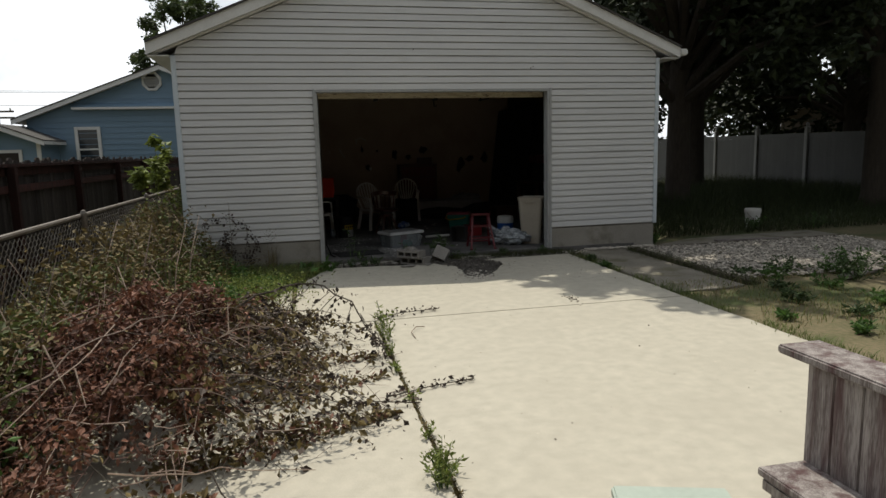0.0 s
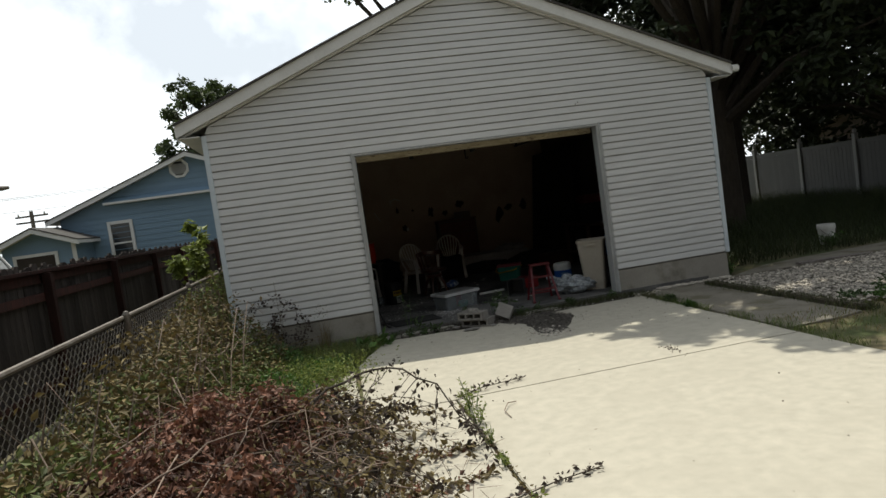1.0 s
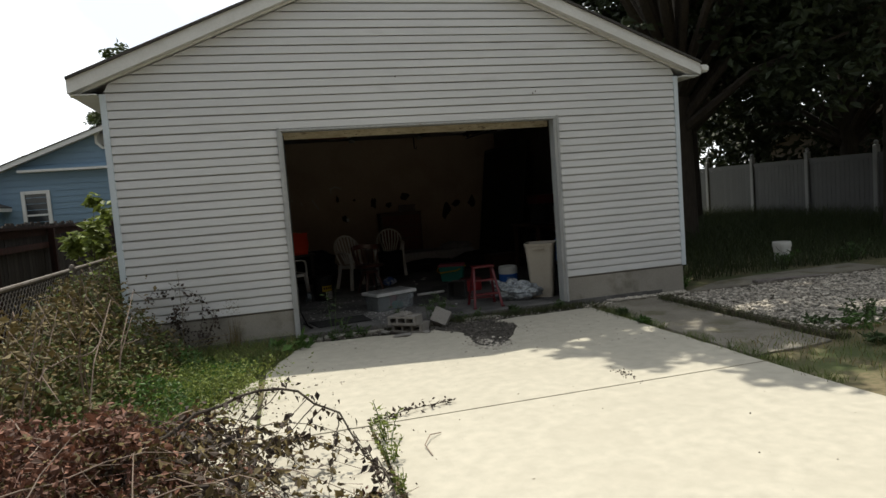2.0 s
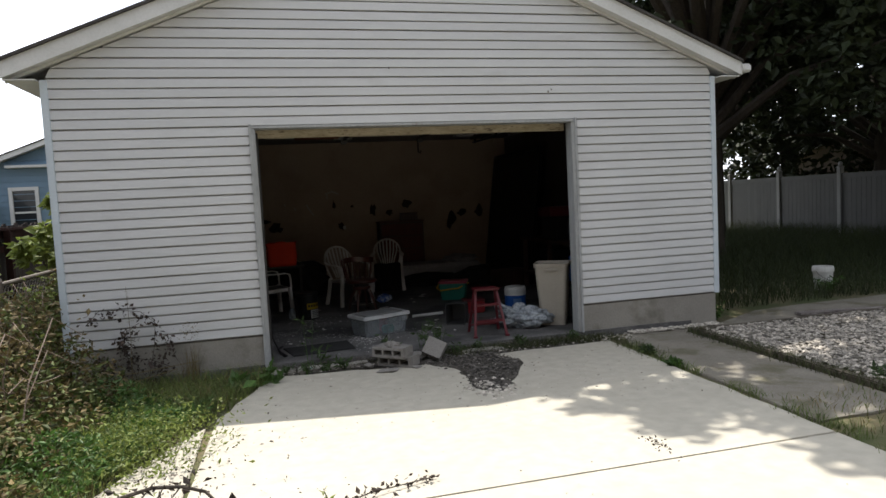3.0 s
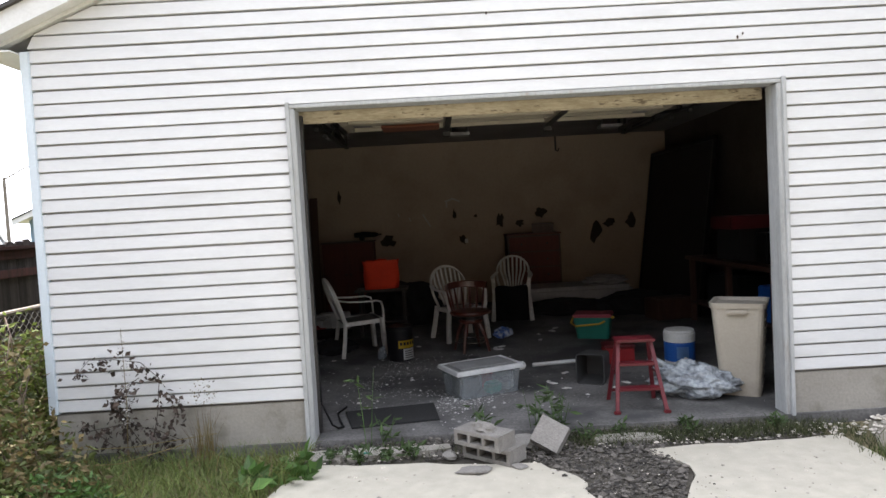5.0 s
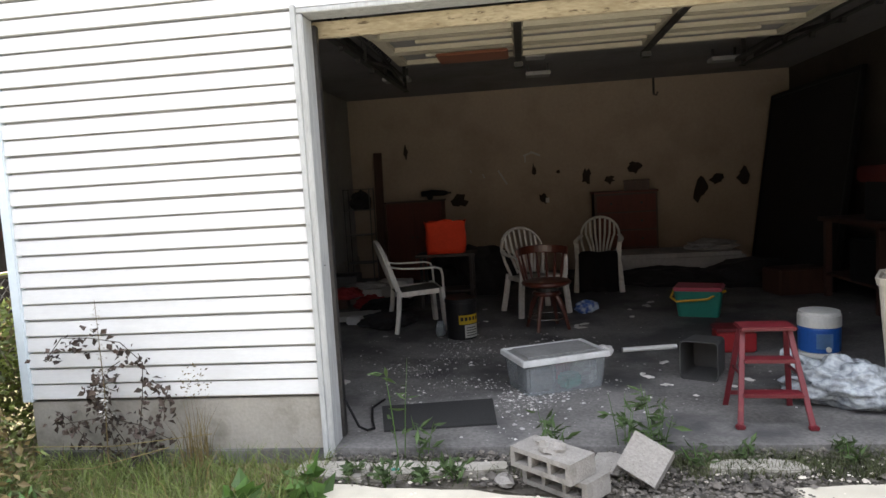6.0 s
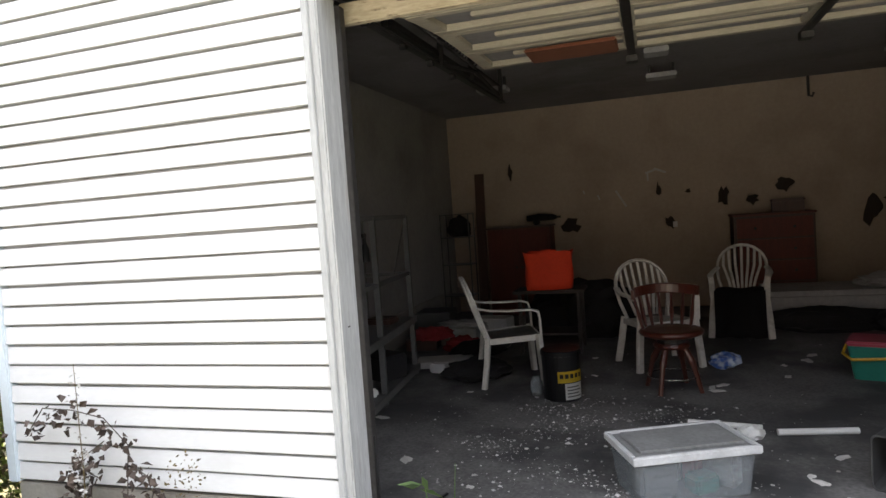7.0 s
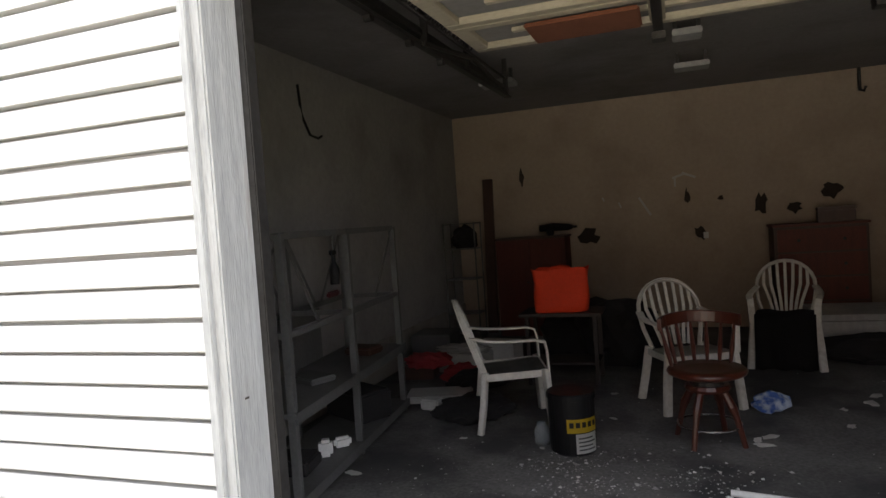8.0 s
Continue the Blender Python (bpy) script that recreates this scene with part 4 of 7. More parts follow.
WHITELABEL = plain("white_label", (0.62, 0.62, 0.60), 0.6)
INK = plain("label_ink", (0.02, 0.02, 0.02), 0.6)
CLEAR = glassy("cloudy_clear_plastic", (0.42, 0.45, 0.47), 0.2, 0.80)
LID = material("dusty_clear_lid", (0.26, 0.262, 0.26), (0.15, 0.152, 0.15), rough=0.45, scale=5, fine=40, bump=0.08, stain=(0.07, 0.068, 0.065), stain_scale=4, stain_cut=(0.57, 0.68))
BAGP = material("silvery_bag_film", (0.42, 0.46, 0.49), (0.20, 0.22, 0.245), rough=0.16, scale=11, fine=34, bump=0.7, amount=0.8, sheer=0.15)
FOIL = material("blue_silver_wrapper", (0.36, 0.42, 0.52), (0.07, 0.13, 0.36), rough=0.25, scale=8, fine=20, bump=0.3, amount=0.9)
STEEL = material("grey_painted_steel", (0.155, 0.155, 0.15), (0.10, 0.10, 0.098), rough=0.5, metal=0.3, scale=4, fine=40, bump=0.05)
CHROME = plain("worn_chrome", (0.55, 0.55, 0.55), 0.25, 0.9)
PAPER = plain("dirty_paper", (0.42, 0.41, 0.39), 0.9, bump=0.1, per_island=0.3)
LINEN = material("grubby_bedding", (0.46, 0.455, 0.45), (0.30, 0.30, 0.30), rough=0.95, scale=3, fine=20, bump=0.25)
CINDER = material("cinder_block", (0.27, 0.255, 0.235), (0.17, 0.16, 0.145), rough=0.95, scale=6, fine=90, bump=0.8, stain=(0.11, 0.10, 0.085), stain_scale=5, stain_cut=(0.54, 0.72))
RUSTINS = plain("orange_brown_board", (0.21, 0.075, 0.04), 0.9, bump=0.2)
PVC = plain("white_pvc", (0.68, 0.68, 0.66), 0.4)


def arc(cx, cz, r, a0, a1, n, y=0.0):
    return [(cx + r * math.cos(radians(a)), y, cz + r * math.sin(radians(a))) for a in np.linspace(a0, a1, n)]


def flat_bar(path, wide, thick, side, bm=None):
    """A flat moulded strip along a path; side is the direction of its width."""
    bm = bm or bmesh.new()
    pts, side = [Vector(p) for p in path], Vector(side).normalized()
    rings = []
    for i, p in enumerate(pts):
        d = (pts[min(i + 1, len(pts) - 1)] - pts[max(i - 1, 0)]).normalized()
        s = (side - d * side.dot(d)).normalized()
        n = d.cross(s)
        rings.append([bm.verts.new(p + s * wide * a / 2 + n * thick * b / 2) for a, b in ((-1, -0.6), (-0.8, -1), (0.8, -1), (1, -0.6), (1, 0.6), (0.8, 1), (-0.8, 1), (-1, 0.6))])
    for a, b in zip(rings, rings[1:]):
        for k in range(8):
            bm.faces.new((a[k], a[(k + 1) % 8], b[(k + 1) % 8], b[k]))
    bm.faces.new(rings[0][::-1]), bm.faces.new(rings[-1])
    return bm


def garden_chair(m, label, seat_mat=None):
    """Moulded plastic armchair with a fan back; it faces -y, and its feet are at z 0."""
    c = thing("garden_chair", m, label, "chair", "white garden chairs")
    lean = lambda z: 0.20 + (z - 0.42) * 0.34
    seat = bmesh.new()
    NS = 8
    g = [[seat.verts.new(((-0.23 + 0.46 * i / NS) * (1.06 - 0.12 * j / NS), -0.24 + 0.46 * j / NS, 0.425 - 0.03 * j / NS - 0.018 * math.sin(math.pi * i / NS) * math.sin(math.pi * (j + 1) / (NS + 1)))) for j in range(NS + 1)] for i in range(NS + 1)]
    for i in range(NS):
        for j in range(NS):
            seat.faces.new((g[i][j], g[i + 1][j], g[i + 1][j + 1], g[i][j + 1]))
    bmesh.ops.solidify(seat, geom=seat.faces[:], thickness=0.018)
    part("seat", seat, seat_mat or PLASTIC, c, "grey grimy seat" if seat_mat else "", smooth=True)
    part("apron", flat_bar([(-0.235, 0.2, 0.385), (-0.245, -0.2, 0.40), (-0.2, -0.25, 0.40), (0.2, -0.25, 0.40), (0.245, -0.2, 0.40), (0.235, 0.2, 0.385)], 0.05, 0.012, (0, 0, 1)), PLASTIC, c)
    # back: rounded hoop and fanning slats
    hoop = [(-0.19, lean(0.40), 0.40), (-0.235, lean(0.55), 0.55), (-0.25, lean(0.66), 0.66)] + [(0.25 * math.cos(radians(a)), lean(0.68 + 0.24 * math.sin(radians(a))), 0.68 + 0.24 * math.sin(radians(a))) for a in range(165, 0, -15)] + [(0.25, lean(0.66), 0.66), (0.235, lean(0.55), 0.55), (0.19, lean(0.40), 0.40)]
    part("backrest", flat_bar(hoop, 0.05, 0.016, (0, 1, 0.4), flat_bar(hoop, 0.016, 0.03, (0, 1, 0.4))), PLASTIC, c)
    for k in range(-3, 4):
        top = 0.68 + 0.235 * math.cos(radians(k * 17))
        part("slat", flat_bar([(0.034 * k, lean(0.43) - 0.005, 0.42), (0.045 * k, lean(0.55), 0.55), (0.062 * k, lean(0.70), 0.70), (0.235 * math.sin(radians(k * 17)), lean(top), top)], 0.026, 0.010, (1, 0, 0)), PLASTIC, c)
    for s in (-1, 1):
        part("arm", flat_bar([(s * 0.245, lean(0.68), 0.68), (s * 0.275, 0.16, 0.655), (s * 0.285, 0.0, 0.645), (s * 0.28, -0.17, 0.645), (s * 0.268, -0.235, 0.625), (s * 0.26, -0.25, 0.56), (s * 0.255, -0.255, 0.42)], 0.055, 0.016, (1, 0, 0)), PLASTIC, c)
        part("leg", flat_bar([(s * 0.245, -0.235, 0.43), (s * 0.268, -0.245, 0.22), (s * 0.285, -0.26, 0.0)], 0.062, 0.042, (1, 0.35, 0)), PLASTIC, c)
        part("leg", flat_bar([(s * 0.22, 0.19, 0.42), (s * 0.25, 0.215, 0.2), (s * 0.278, 0.25, 0.0)], 0.062, 0.042, (1, -0.35, 0)), PLASTIC, c)
    return c


CHAIR_SCALE = Matrix.Scale(1.04, 4)
GRIMY = material("grimy_seat_plastic", (0.20, 0.20, 0.18), (0.12, 0.12, 0.11), rough=0.7, scale=6, fine=40, bump=0.08)
garden_chair(pose(0.355, 13.275, FLOOR, 0, 0, 109) @ CHAIR_SCALE, "white plastic garden armchair with a grimy grey seat", GRIMY)
garden_chair(pose(1.65, 13.88, FLOOR, 0, 0, 24) @ CHAIR_SCALE, "white plastic garden armchair behind the wooden swivel stool")
garden_chair(pose(2.55, 15.30, FLOOR, 0, 0, -10) @ CHAIR_SCALE, "white plastic garden armchair with a black cloth over its seat")
cloth = bmesh.new()
gx, gz = 10, 8
cg = [[cloth.verts.new((-0.25 + 0.5 * i / gx, -0.30 - 0.05 * math.sin(i * 1.7) * (1 - j / gz) - 0.03 * (1 - j / gz), 0.02 + 0.50 * j / gz)) for j in range(gz + 1)] for i in range(gx + 1)]
for i in range(gx):
    cg[i].append(cloth.verts.new((-0.25 + 0.5 * i / gx, 0.1, 0.505 + 0.01 * math.sin(i))))
cg[gx].append(cloth.verts.new((0.25, 0.1, 0.505)))
for i in range(gx):
    for j in range(gz + 1):
        cloth.faces.new((cg[i][j], cg[i + 1][j], cg[i + 1][j + 1], cg[i][j + 1]))
bmesh.ops.solidify(cloth, geom=cloth.faces[:], thickness=0.008)
ob = part("draped_cloth", cloth, BLACKCLOTH, smooth=True)
ob.matrix_world = pose(2.55, 15.28, FLOOR, 0, 0, -10)
tagged(ob, "black cloth hanging over the garden chair seat", "cloth")

# cherry-stained swivel stool with a spindle back
stool = thing("swivel_stool", pose(1.76, 13.0, FLOOR, 0, 0, 18) @ Matrix.Diagonal((1.13, 1.13, 0.96, 1)), "cherry-stained wooden swivel stool with a spindle back and foot ring", "stool")
part("seat", lathe([(0.0, 0.455), (0.17, 0.455), (0.215, 0.475), (0.225, 0.495), (0.21, 0.515), (0.12, 0.505), (0.0, 0.50)], 24), REDWOOD, stool, smooth=True)
part("swivel", lathe([(0.10, 0.405), (0.10, 0.454)], 16), TRACK, stool)
part("hub", lathe([(0.12, 0.36), (0.13, 0.38), (0.12, 0.404)], 16), REDWOOD, stool)
for a in (45, 135, 225, 315):
    ca, sa = math.cos(radians(a)), math.sin(radians(a))
    part("leg", tube([(0.09 * ca, 0.09 * sa, 0.375), (0.14 * ca, 0.14 * sa, 0.26), (0.16 * ca, 0.16 * sa, 0.2), (0.205 * ca, 0.205 * sa, 0.0)], [0.020, 0.027, 0.019, 0.016], 8), REDWOOD, stool)
part("foot_ring", tube([(0.176 * math.cos(a), 0.176 * math.sin(a), 0.125) for a in np.linspace(0, 2 * math.pi, 25)], 0.008, 6, cap=False), CHROME, stool, "worn chrome foot ring")
rail = [(0.245 * math.cos(radians(a)), 0.02 + 0.22 * math.sin(radians(a)), 0.83 - 0.02 * abs(a - 90) / 70) for a in range(15, 166, 10)]
part("top_rail", flat_bar(rail, 0.085, 0.024, (0, 0, 1)), REDWOOD, stool)
for a in (25, 47, 68, 90, 112, 133, 155):
    p = Vector((0.19 * math.cos(radians(a)), 0.19 * math.sin(radians(a)), 0.50))
    q = Vector((0.245 * math.cos(radians(a)), 0.02 + 0.22 * math.sin(radians(a)), 0.80))
    part("spindle", tube([p, p.lerp(q, 0.4), p.lerp(q, 0.7), q], [0.010, 0.016, 0.011, 0.009], 7), REDWOOD, stool)

# black drum-shaped pail with labels
pail = thing("pail", pose(0.905, 12.72, FLOOR), "black plastic pail with yellow and white labels", "pail")
part("body", lathe([(0.0, 0.0), (0.142, 0.0), (0.148, 0.01), (0.155, 0.36), (0.162, 0.362), (0.162, 0.39), (0.155, 0.40), (0.14, 0.40), (0.0, 0.396)], 32), BLACKP, pail)


def curved_label(a0, a1, z0, z1, r):
    bm = bmesh.new()
    n = 8
    v = [[bm.verts.new((r * math.cos(radians(a0 + (a1 - a0) * i / n)), r * math.sin(radians(a0 + (a1 - a0) * i / n)), z)) for z in (z0, z1)] for i in range(n + 1)]
    for i in range(n):
        bm.faces.new((v[i][0], v[i + 1][0], v[i + 1][1], v[i][1]))
    bmesh.ops.solidify(bm, geom=bm.faces[:], thickness=0.002)
    return bm


lab = part("label", curved_label(-94, -12, 0.155, 0.245, 0.157), YELLOWLABEL, pail, "yellow label with black print")
for i in range(5):
    part("print", curved_label(-88 + 15 * i, -78 + 15 * i, 0.19, 0.225, 0.1595), INK, lab)
lab = part("label", curved_label(-74, -14, 0.02, 0.148, 0.156), WHITELABEL, pail, "white label with grey print")
for i in range(4):
    part("print", curved_label(-68, -22 - 7 * (i % 2), 0.04 + 0.025 * i, 0.05 + 0.025 * i, 0.1585), GREYP, lab)
bottle = thing("jar", pose(0.68, 12.80, FLOOR), "small empty clear plastic jar", "jar")
part("body", lathe([(0.05, 0.0), (0.055, 0.02), (0.055, 0.10), (0.035, 0.13), (0.035, 0.15), (0.03, 0.15), (0.03, 0.13), (0.05, 0.10), (0.05, 0.02), (0.0, 0.01)], 16), CLEAR, bottle)

# clear storage tote with lid
tote = thing("storage_tote", pose(1.74, 11.085, FLOOR, 0, 0, 23), "cloudy clear plastic storage tote with a dusty lid", "storage tote")


def taper_box(w0, d0, w1, d1, h, t, r=0.03, bm=None):
    """An open tub with thin walls, wider at the top."""
    bm = bm or bmesh.new()
    def ring(w, d, z):
        return [bm.verts.new((sx * (w / 2 - r) + r * math.cos(radians(a)), sy * (d / 2 - r) + r * math.sin(radians(a)), z)) for sx, sy, s in ((1, 1, 0), (-1, 1, 90), (-1, -1, 180), (1, -1, 270)) for a in (s, s + 30, s + 60, s + 90)]
    rings = [ring(w0, d0, 0), ring(w1, d1, h), ring(w1 - 2 * t, d1 - 2 * t, h), ring(w0 - 2 * t, d0 - 2 * t, t)]
    for a, b in zip(rings, rings[1:]):
        for k in range(16):
            bm.faces.new((a[k], a[(k + 1) % 16], b[(k + 1) % 16], b[k]))
    bm.faces.new(rings[0][::-1]), bm.faces.new(rings[3])
    return bm


part("tub", taper_box(0.60, 0.36, 0.65, 0.41, 0.245, 0.005, 0.04), CLEAR, tote)
RIM = material("scuffed_clear_rim", (0.60, 0.61, 0.61), (0.42, 0.425, 0.43), rough=0.4, scale=8, fine=50, bump=0.1)
lid = bmesh.new()
box(-0.309, -0.189, 0.240, 0.309, 0.189, 0.258, 0.008, bm=lid)
lid_ob = part("lid", lid, LID, tote, "dusty grey lid")
part("raised_panel", box(-0.275, -0.155, 0.2585, 0.275, 0.155, 0.274, 0.006), LID, lid_ob)
for x0, y0, x1, y1 in ((-0.338, -0.218, 0.338, -0.190), (-0.338, 0.190, 0.338, 0.218), (-0.338, -0.189, -0.310, 0.189), (0.310, -0.189, 0.338, 0.189)):
    part("rim", box(x0, y0, 0.222, x1, y1, 0.266, 0.006), RIM, lid_ob, "whitish rim")
for i, (x, y, w, d, h, mt) in enumerate(((-0.17, -0.02, 0.2, 0.22, 0.19, GREYP), (0.07, -0.09, 0.15, 0.12, 0.10, GREENP), (0.10, 0.05, 0.12, 0.10, 0.22, PINKP), (0.21, -0.02, 0.10, 0.2, 0.19, LINEN), (-0.03, 0.08, 0.08, 0.12, 0.20, LINEN))):
    ob = part("packed_thing", box(-w / 2, -d / 2, 0, w / 2, d / 2, h, 0.02), mt)
    ob.matrix_world = pose(1.74, 11.085, FLOOR + 0.007, 0, 0, 23) @ pose(x, y, 0, 0, 0, 13 * i)
    tagged(ob, "odd household thing packed inside the storage tote", "household thing")


def crumple(name, m, rx, ry, rz, mat, label, category, seed, n=3, jag=0.3):
    bm = bmesh.new()
    bmesh.ops.create_icosphere(bm, subdivisions=n, radius=1.0)
    for v in bm.verts:
        k = 1 + jag * noise.noise(v.co * 2.3 + Vector((seed, 0, 0))) + 0.5 * jag * noise.noise(v.co * 6.1 + Vector((0, seed, 0)))
        v.co = Vector((v.co.x * rx * k, v.co.y * ry * k, max(-0.0, (v.co.z * k + 0.75) * rz / 1.75)))
    ob = part(name, bm, mat, smooth=n > 3)
    ob.matrix_world = m
    return tagged(ob, label, category)


crumple("crumpled_tissue", pose(2.18, 11.87, FLOOR), 0.08, 0.06, 0.09, PVC, "crumpled white tissue beside the plastic pipes", "tissue", 3)
pipe = part("pipe", tube([(0, 0, 0.022), (0.465, 0.075, 0.022)], 0.021, 10), PVC)
pipe.matrix_world = pose(2.345, 11.95, FLOOR)
tagged(pipe, "length of white plastic pipe on the floor", "pipe")
pipe = part("pipe", tube([(0, 0, 0.022), (0.447, -0.084, 0.022)], 0.018, 10), PVC)
pipe.matrix_world = pose(1.823, 12.117, FLOOR)
tagged(pipe, "length of white plastic pipe behind the tote", "pipe")

# rubber mat
mat_ob = part("floor_mat", slab([(0.643, 10.19), (1.342, 10.29), (1.292, 10.77), (0.531, 10.65)], FLOOR + 0.001, FLOOR + 0.014, bevel=0.004), RUBBER)
tagged(mat_ob, "black worn rubber floor mat inside the opening", "mat")
cable = part("cable", tube([(0.42, 10.13, 0.62), (0.43, 10.12, 0.3), (0.50, 10.14, 0.12), (0.54, 10.18, FLOOR + 0.02), (0.57, 10.24, FLOOR + 0.01), (0.52, 10.40, FLOOR + 0.01), (0.47, 10.62, FLOOR + 0.01), (0.52, 10.80, FLOOR + 0.01)], 0.009, 6), BLACKP)
tagged(cable, "black cable hanging from the jamb onto the floor", "cable")

# red step stool
step = thing("step_stool", pose(2.965, 10.39, FLOOR, 0, 0, -4.6) @ Matrix.Diagonal((0.95, 0.81, 0.885, 1)), "red painted metal three-step stool", "step stool")
for s in (-1, 1):
    part("front_leg", flat_bar([(s * 0.205, -0.29, 0.0), (s * 0.135, -0.03, 0.62)], 0.034, 0.020, (1, 0, 0)), REDPAINT, step)
    part("back_leg", flat_bar([(s * 0.20, 0.23, 0.0), (s * 0.135, 0.05, 0.60)], 0.035, 0.02, (1, 0, 0)), REDPAINT, step)
    part("spreader", flat_bar([(s * 0.17, -0.12, 0.32), (s * 0.17, 0.12, 0.32)], 0.02, 0.006, (0, 0, 1)), REDPAINT, step)
    part("foot", box(s * 0.205 - 0.027, -0.315, 0.0, s * 0.205 + 0.027, -0.27, 0.03, 0.006), REDPAINT, step)
part("top_step", box(-0.165, -0.13, 0.612, 0.165, 0.11, 0.638, 0.01), REDPAINT, step)
for z in (0.19, 0.40):
    y = -0.29 + 0.26 * z / 0.62
    w = 0.205 - 0.07 * z / 0.62
    part("tread", box(-w + 0.012, y - 0.03, z, w - 0.012, y + 0.09, z + 0.028, 0.006), REDPAINT, step)
part("back_brace", flat_bar([(-0.19, 0.205, 0.10), (0.19, 0.205, 0.10)], 0.03, 0.008, (0, 0, 1)), REDPAINT, step)

# beige bin, open at the top
binn = thing("waste_bin", pose(3.955, 10.61, FLOOR, 0, 0, -30), "tall beige plastic waste bin without a lid", "waste bin")
part("body", taper_box(0.31, 0.31, 0.42, 0.42, 0.78, 0.008, 0.045), BEIGEP, binn)
part("rim", taper_box(0.435, 0.435, 0.45, 0.45, 0.045, 0.018, 0.05), BEIGEP, binn).location = (0, 0, 0.745)
part("handle", box(-0.08, -0.248, 0.70, 0.08, -0.212, 0.735, 0.01), BEIGEP, binn)
for k in range(9):
    part("ridge", box(0.160 + 0.0049 * k, -0.13, 0.08 + 0.07 * k, 0.168 + 0.0049 * k, 0.13, 0.10 + 0.07 * k, 0.003), BEIGEP, binn)
rubbish = crumple("rubbish_bag", pose(3.52, 10.58, FLOOR, 0, 0, -25), 0.33, 0.21, 0.27, BAGP, "clear silvery plastic bag stuffed with rubbish", "bag", 9, n=5, jag=0.34)
part("tied_neck", tube([(-0.16, 0.02, 0.19), (-0.24, 0.03, 0.25), (-0.29, 0.02, 0.28), (-0.35, 0.05, 0.26)], [0.07, 0.025, 0.03, 0.055], 9), BAGP, rubbish, "twisted neck of the bag")

cooler = thing("drink_cooler", pose(3.83, 11.715, FLOOR) @ Matrix.Diagonal((0.83, 0.83, 0.92, 1)), "blue and white round drink cooler", "cooler")
part("base", lathe([(0.0, 0.0), (0.165, 0.0), (0.178, 0.012), (0.178, 0.045), (0.170, 0.049)], 28), BUCKETWHITE, cooler)
part("body", lathe([(0.170, 0.05), (0.182, 0.056), (0.184, 0.25), (0.176, 0.262)], 28), BLUEP, cooler)
part("collar", lathe([(0.178, 0.2625), (0.188, 0.266), (0.188, 0.36), (0.178, 0.372)], 28), BUCKETWHITE, cooler)
part("lid", lathe([(0.0, 0.3725), (0.178, 0.3725), (0.176, 0.392), (0.13, 0.402), (0.0, 0.402)], 28), BUCKETWHITE, cooler)
part("spigot", box(-0.02, -0.22, 0.07, 0.02, -0.179, 0.11, 0.008), BUCKETWHITE, cooler)
part("label", curved_label(-120, -75, 0.09, 0.22, 0.1855), plain("pale_blue_label", (0.16, 0.30, 0.55), 0.5), cooler, "pale blue label")

grey_bin = thing("storage_bin", pose(2.90, 11.37, FLOOR + 0.143, 90, 0, -28) @ Matrix.Scale(0.92, 4), "dark grey plastic bin lying on its side", "bin")
part("body", taper_box(0.25, 0.27, 0.29, 0.31, 0.32, 0.008, 0.03), plain("charcoal_plastic", (0.05, 0.05, 0.05), 0.5), grey_bin)
red_box = thing("tool_box", pose(3.26, 11.96, FLOOR, 0, 0, -5) @ Matrix.Diagonal((0.76, 0.9, 0.72, 1)), "bright red plastic box behind the step stool", "box")
part("body", box(-0.2, -0.14, 0, 0.2, 0.14, 0.24, 0.02), plain("bright_red_plastic", (0.26, 0.01, 0.014), 0.45), red_box)
part("lid", box(-0.21, -0.15, 0.241, 0.21, 0.15, 0.28, 0.012), REDPAINT, red_box)

tub = thing("carry_crate", pose(3.36, 13.43, FLOOR, 0, 0, -20), "teal plastic crate with a faded red lid and yellow handle", "crate")
part("tub", taper_box(0.40, 0.30, 0.47, 0.37, 0.27, 0.008, 0.04), GREENP, tub)
part("lid", box(-0.245, -0.19, 0.271, 0.245, 0.19, 0.31, 0.015), PINKP, tub, "faded red lid")
part("handle", tube([(-0.255, 0.0, 0.25), (-0.27, -0.12, 0.2), (-0.2, -0.215, 0.17), (0.1, -0.215, 0.20), (0.26, -0.1, 0.27), (0.255, 0.0, 0.25)], 0.012, 7), YELLOWP, tub, "yellow swing handle")

# metal shelving along the left
SHELF_AT = pose(-0.89, 11.40, FLOOR, 0, 0, 6)
shelf = thing("shelving", SHELF_AT, "grey steel shelving frame with braces, mostly empty", "shelving")
for x in (0.0, 0.46):
    for y in (0.0, 0.95, 1.98):
        part("upright", box(x - 0.005, y, 0.0, x + 0.04, y + 0.045, 1.56, 0.003), STEEL, shelf)
for z in (0.07, 0.545):
    part("shelf_board", box(-0.012, -0.012, z, 0.512, 2.04, z + 0.028, 0.004), STEEL, shelf)
    part("lip", box(0.5125, -0.01, z - 0.03, 0.522, 2.038, z + 0.034, 0.002), STEEL, shelf)
for z in (0.98, 1.53):
    for x in (-0.006, 0.465):
        for y0, y1 in ((0.046, 0.949), (0.996, 1.979)):
            part("rail", box(x, y0, z, x + 0.03, y1, z + 0.04, 0.003), STEEL, shelf)
    for y in (0.0, 0.95, 1.98):
        part("tie", box(0.041, y + 0.01, z, 0.454, y + 0.035, z + 0.035, 0.003), STEEL, shelf)
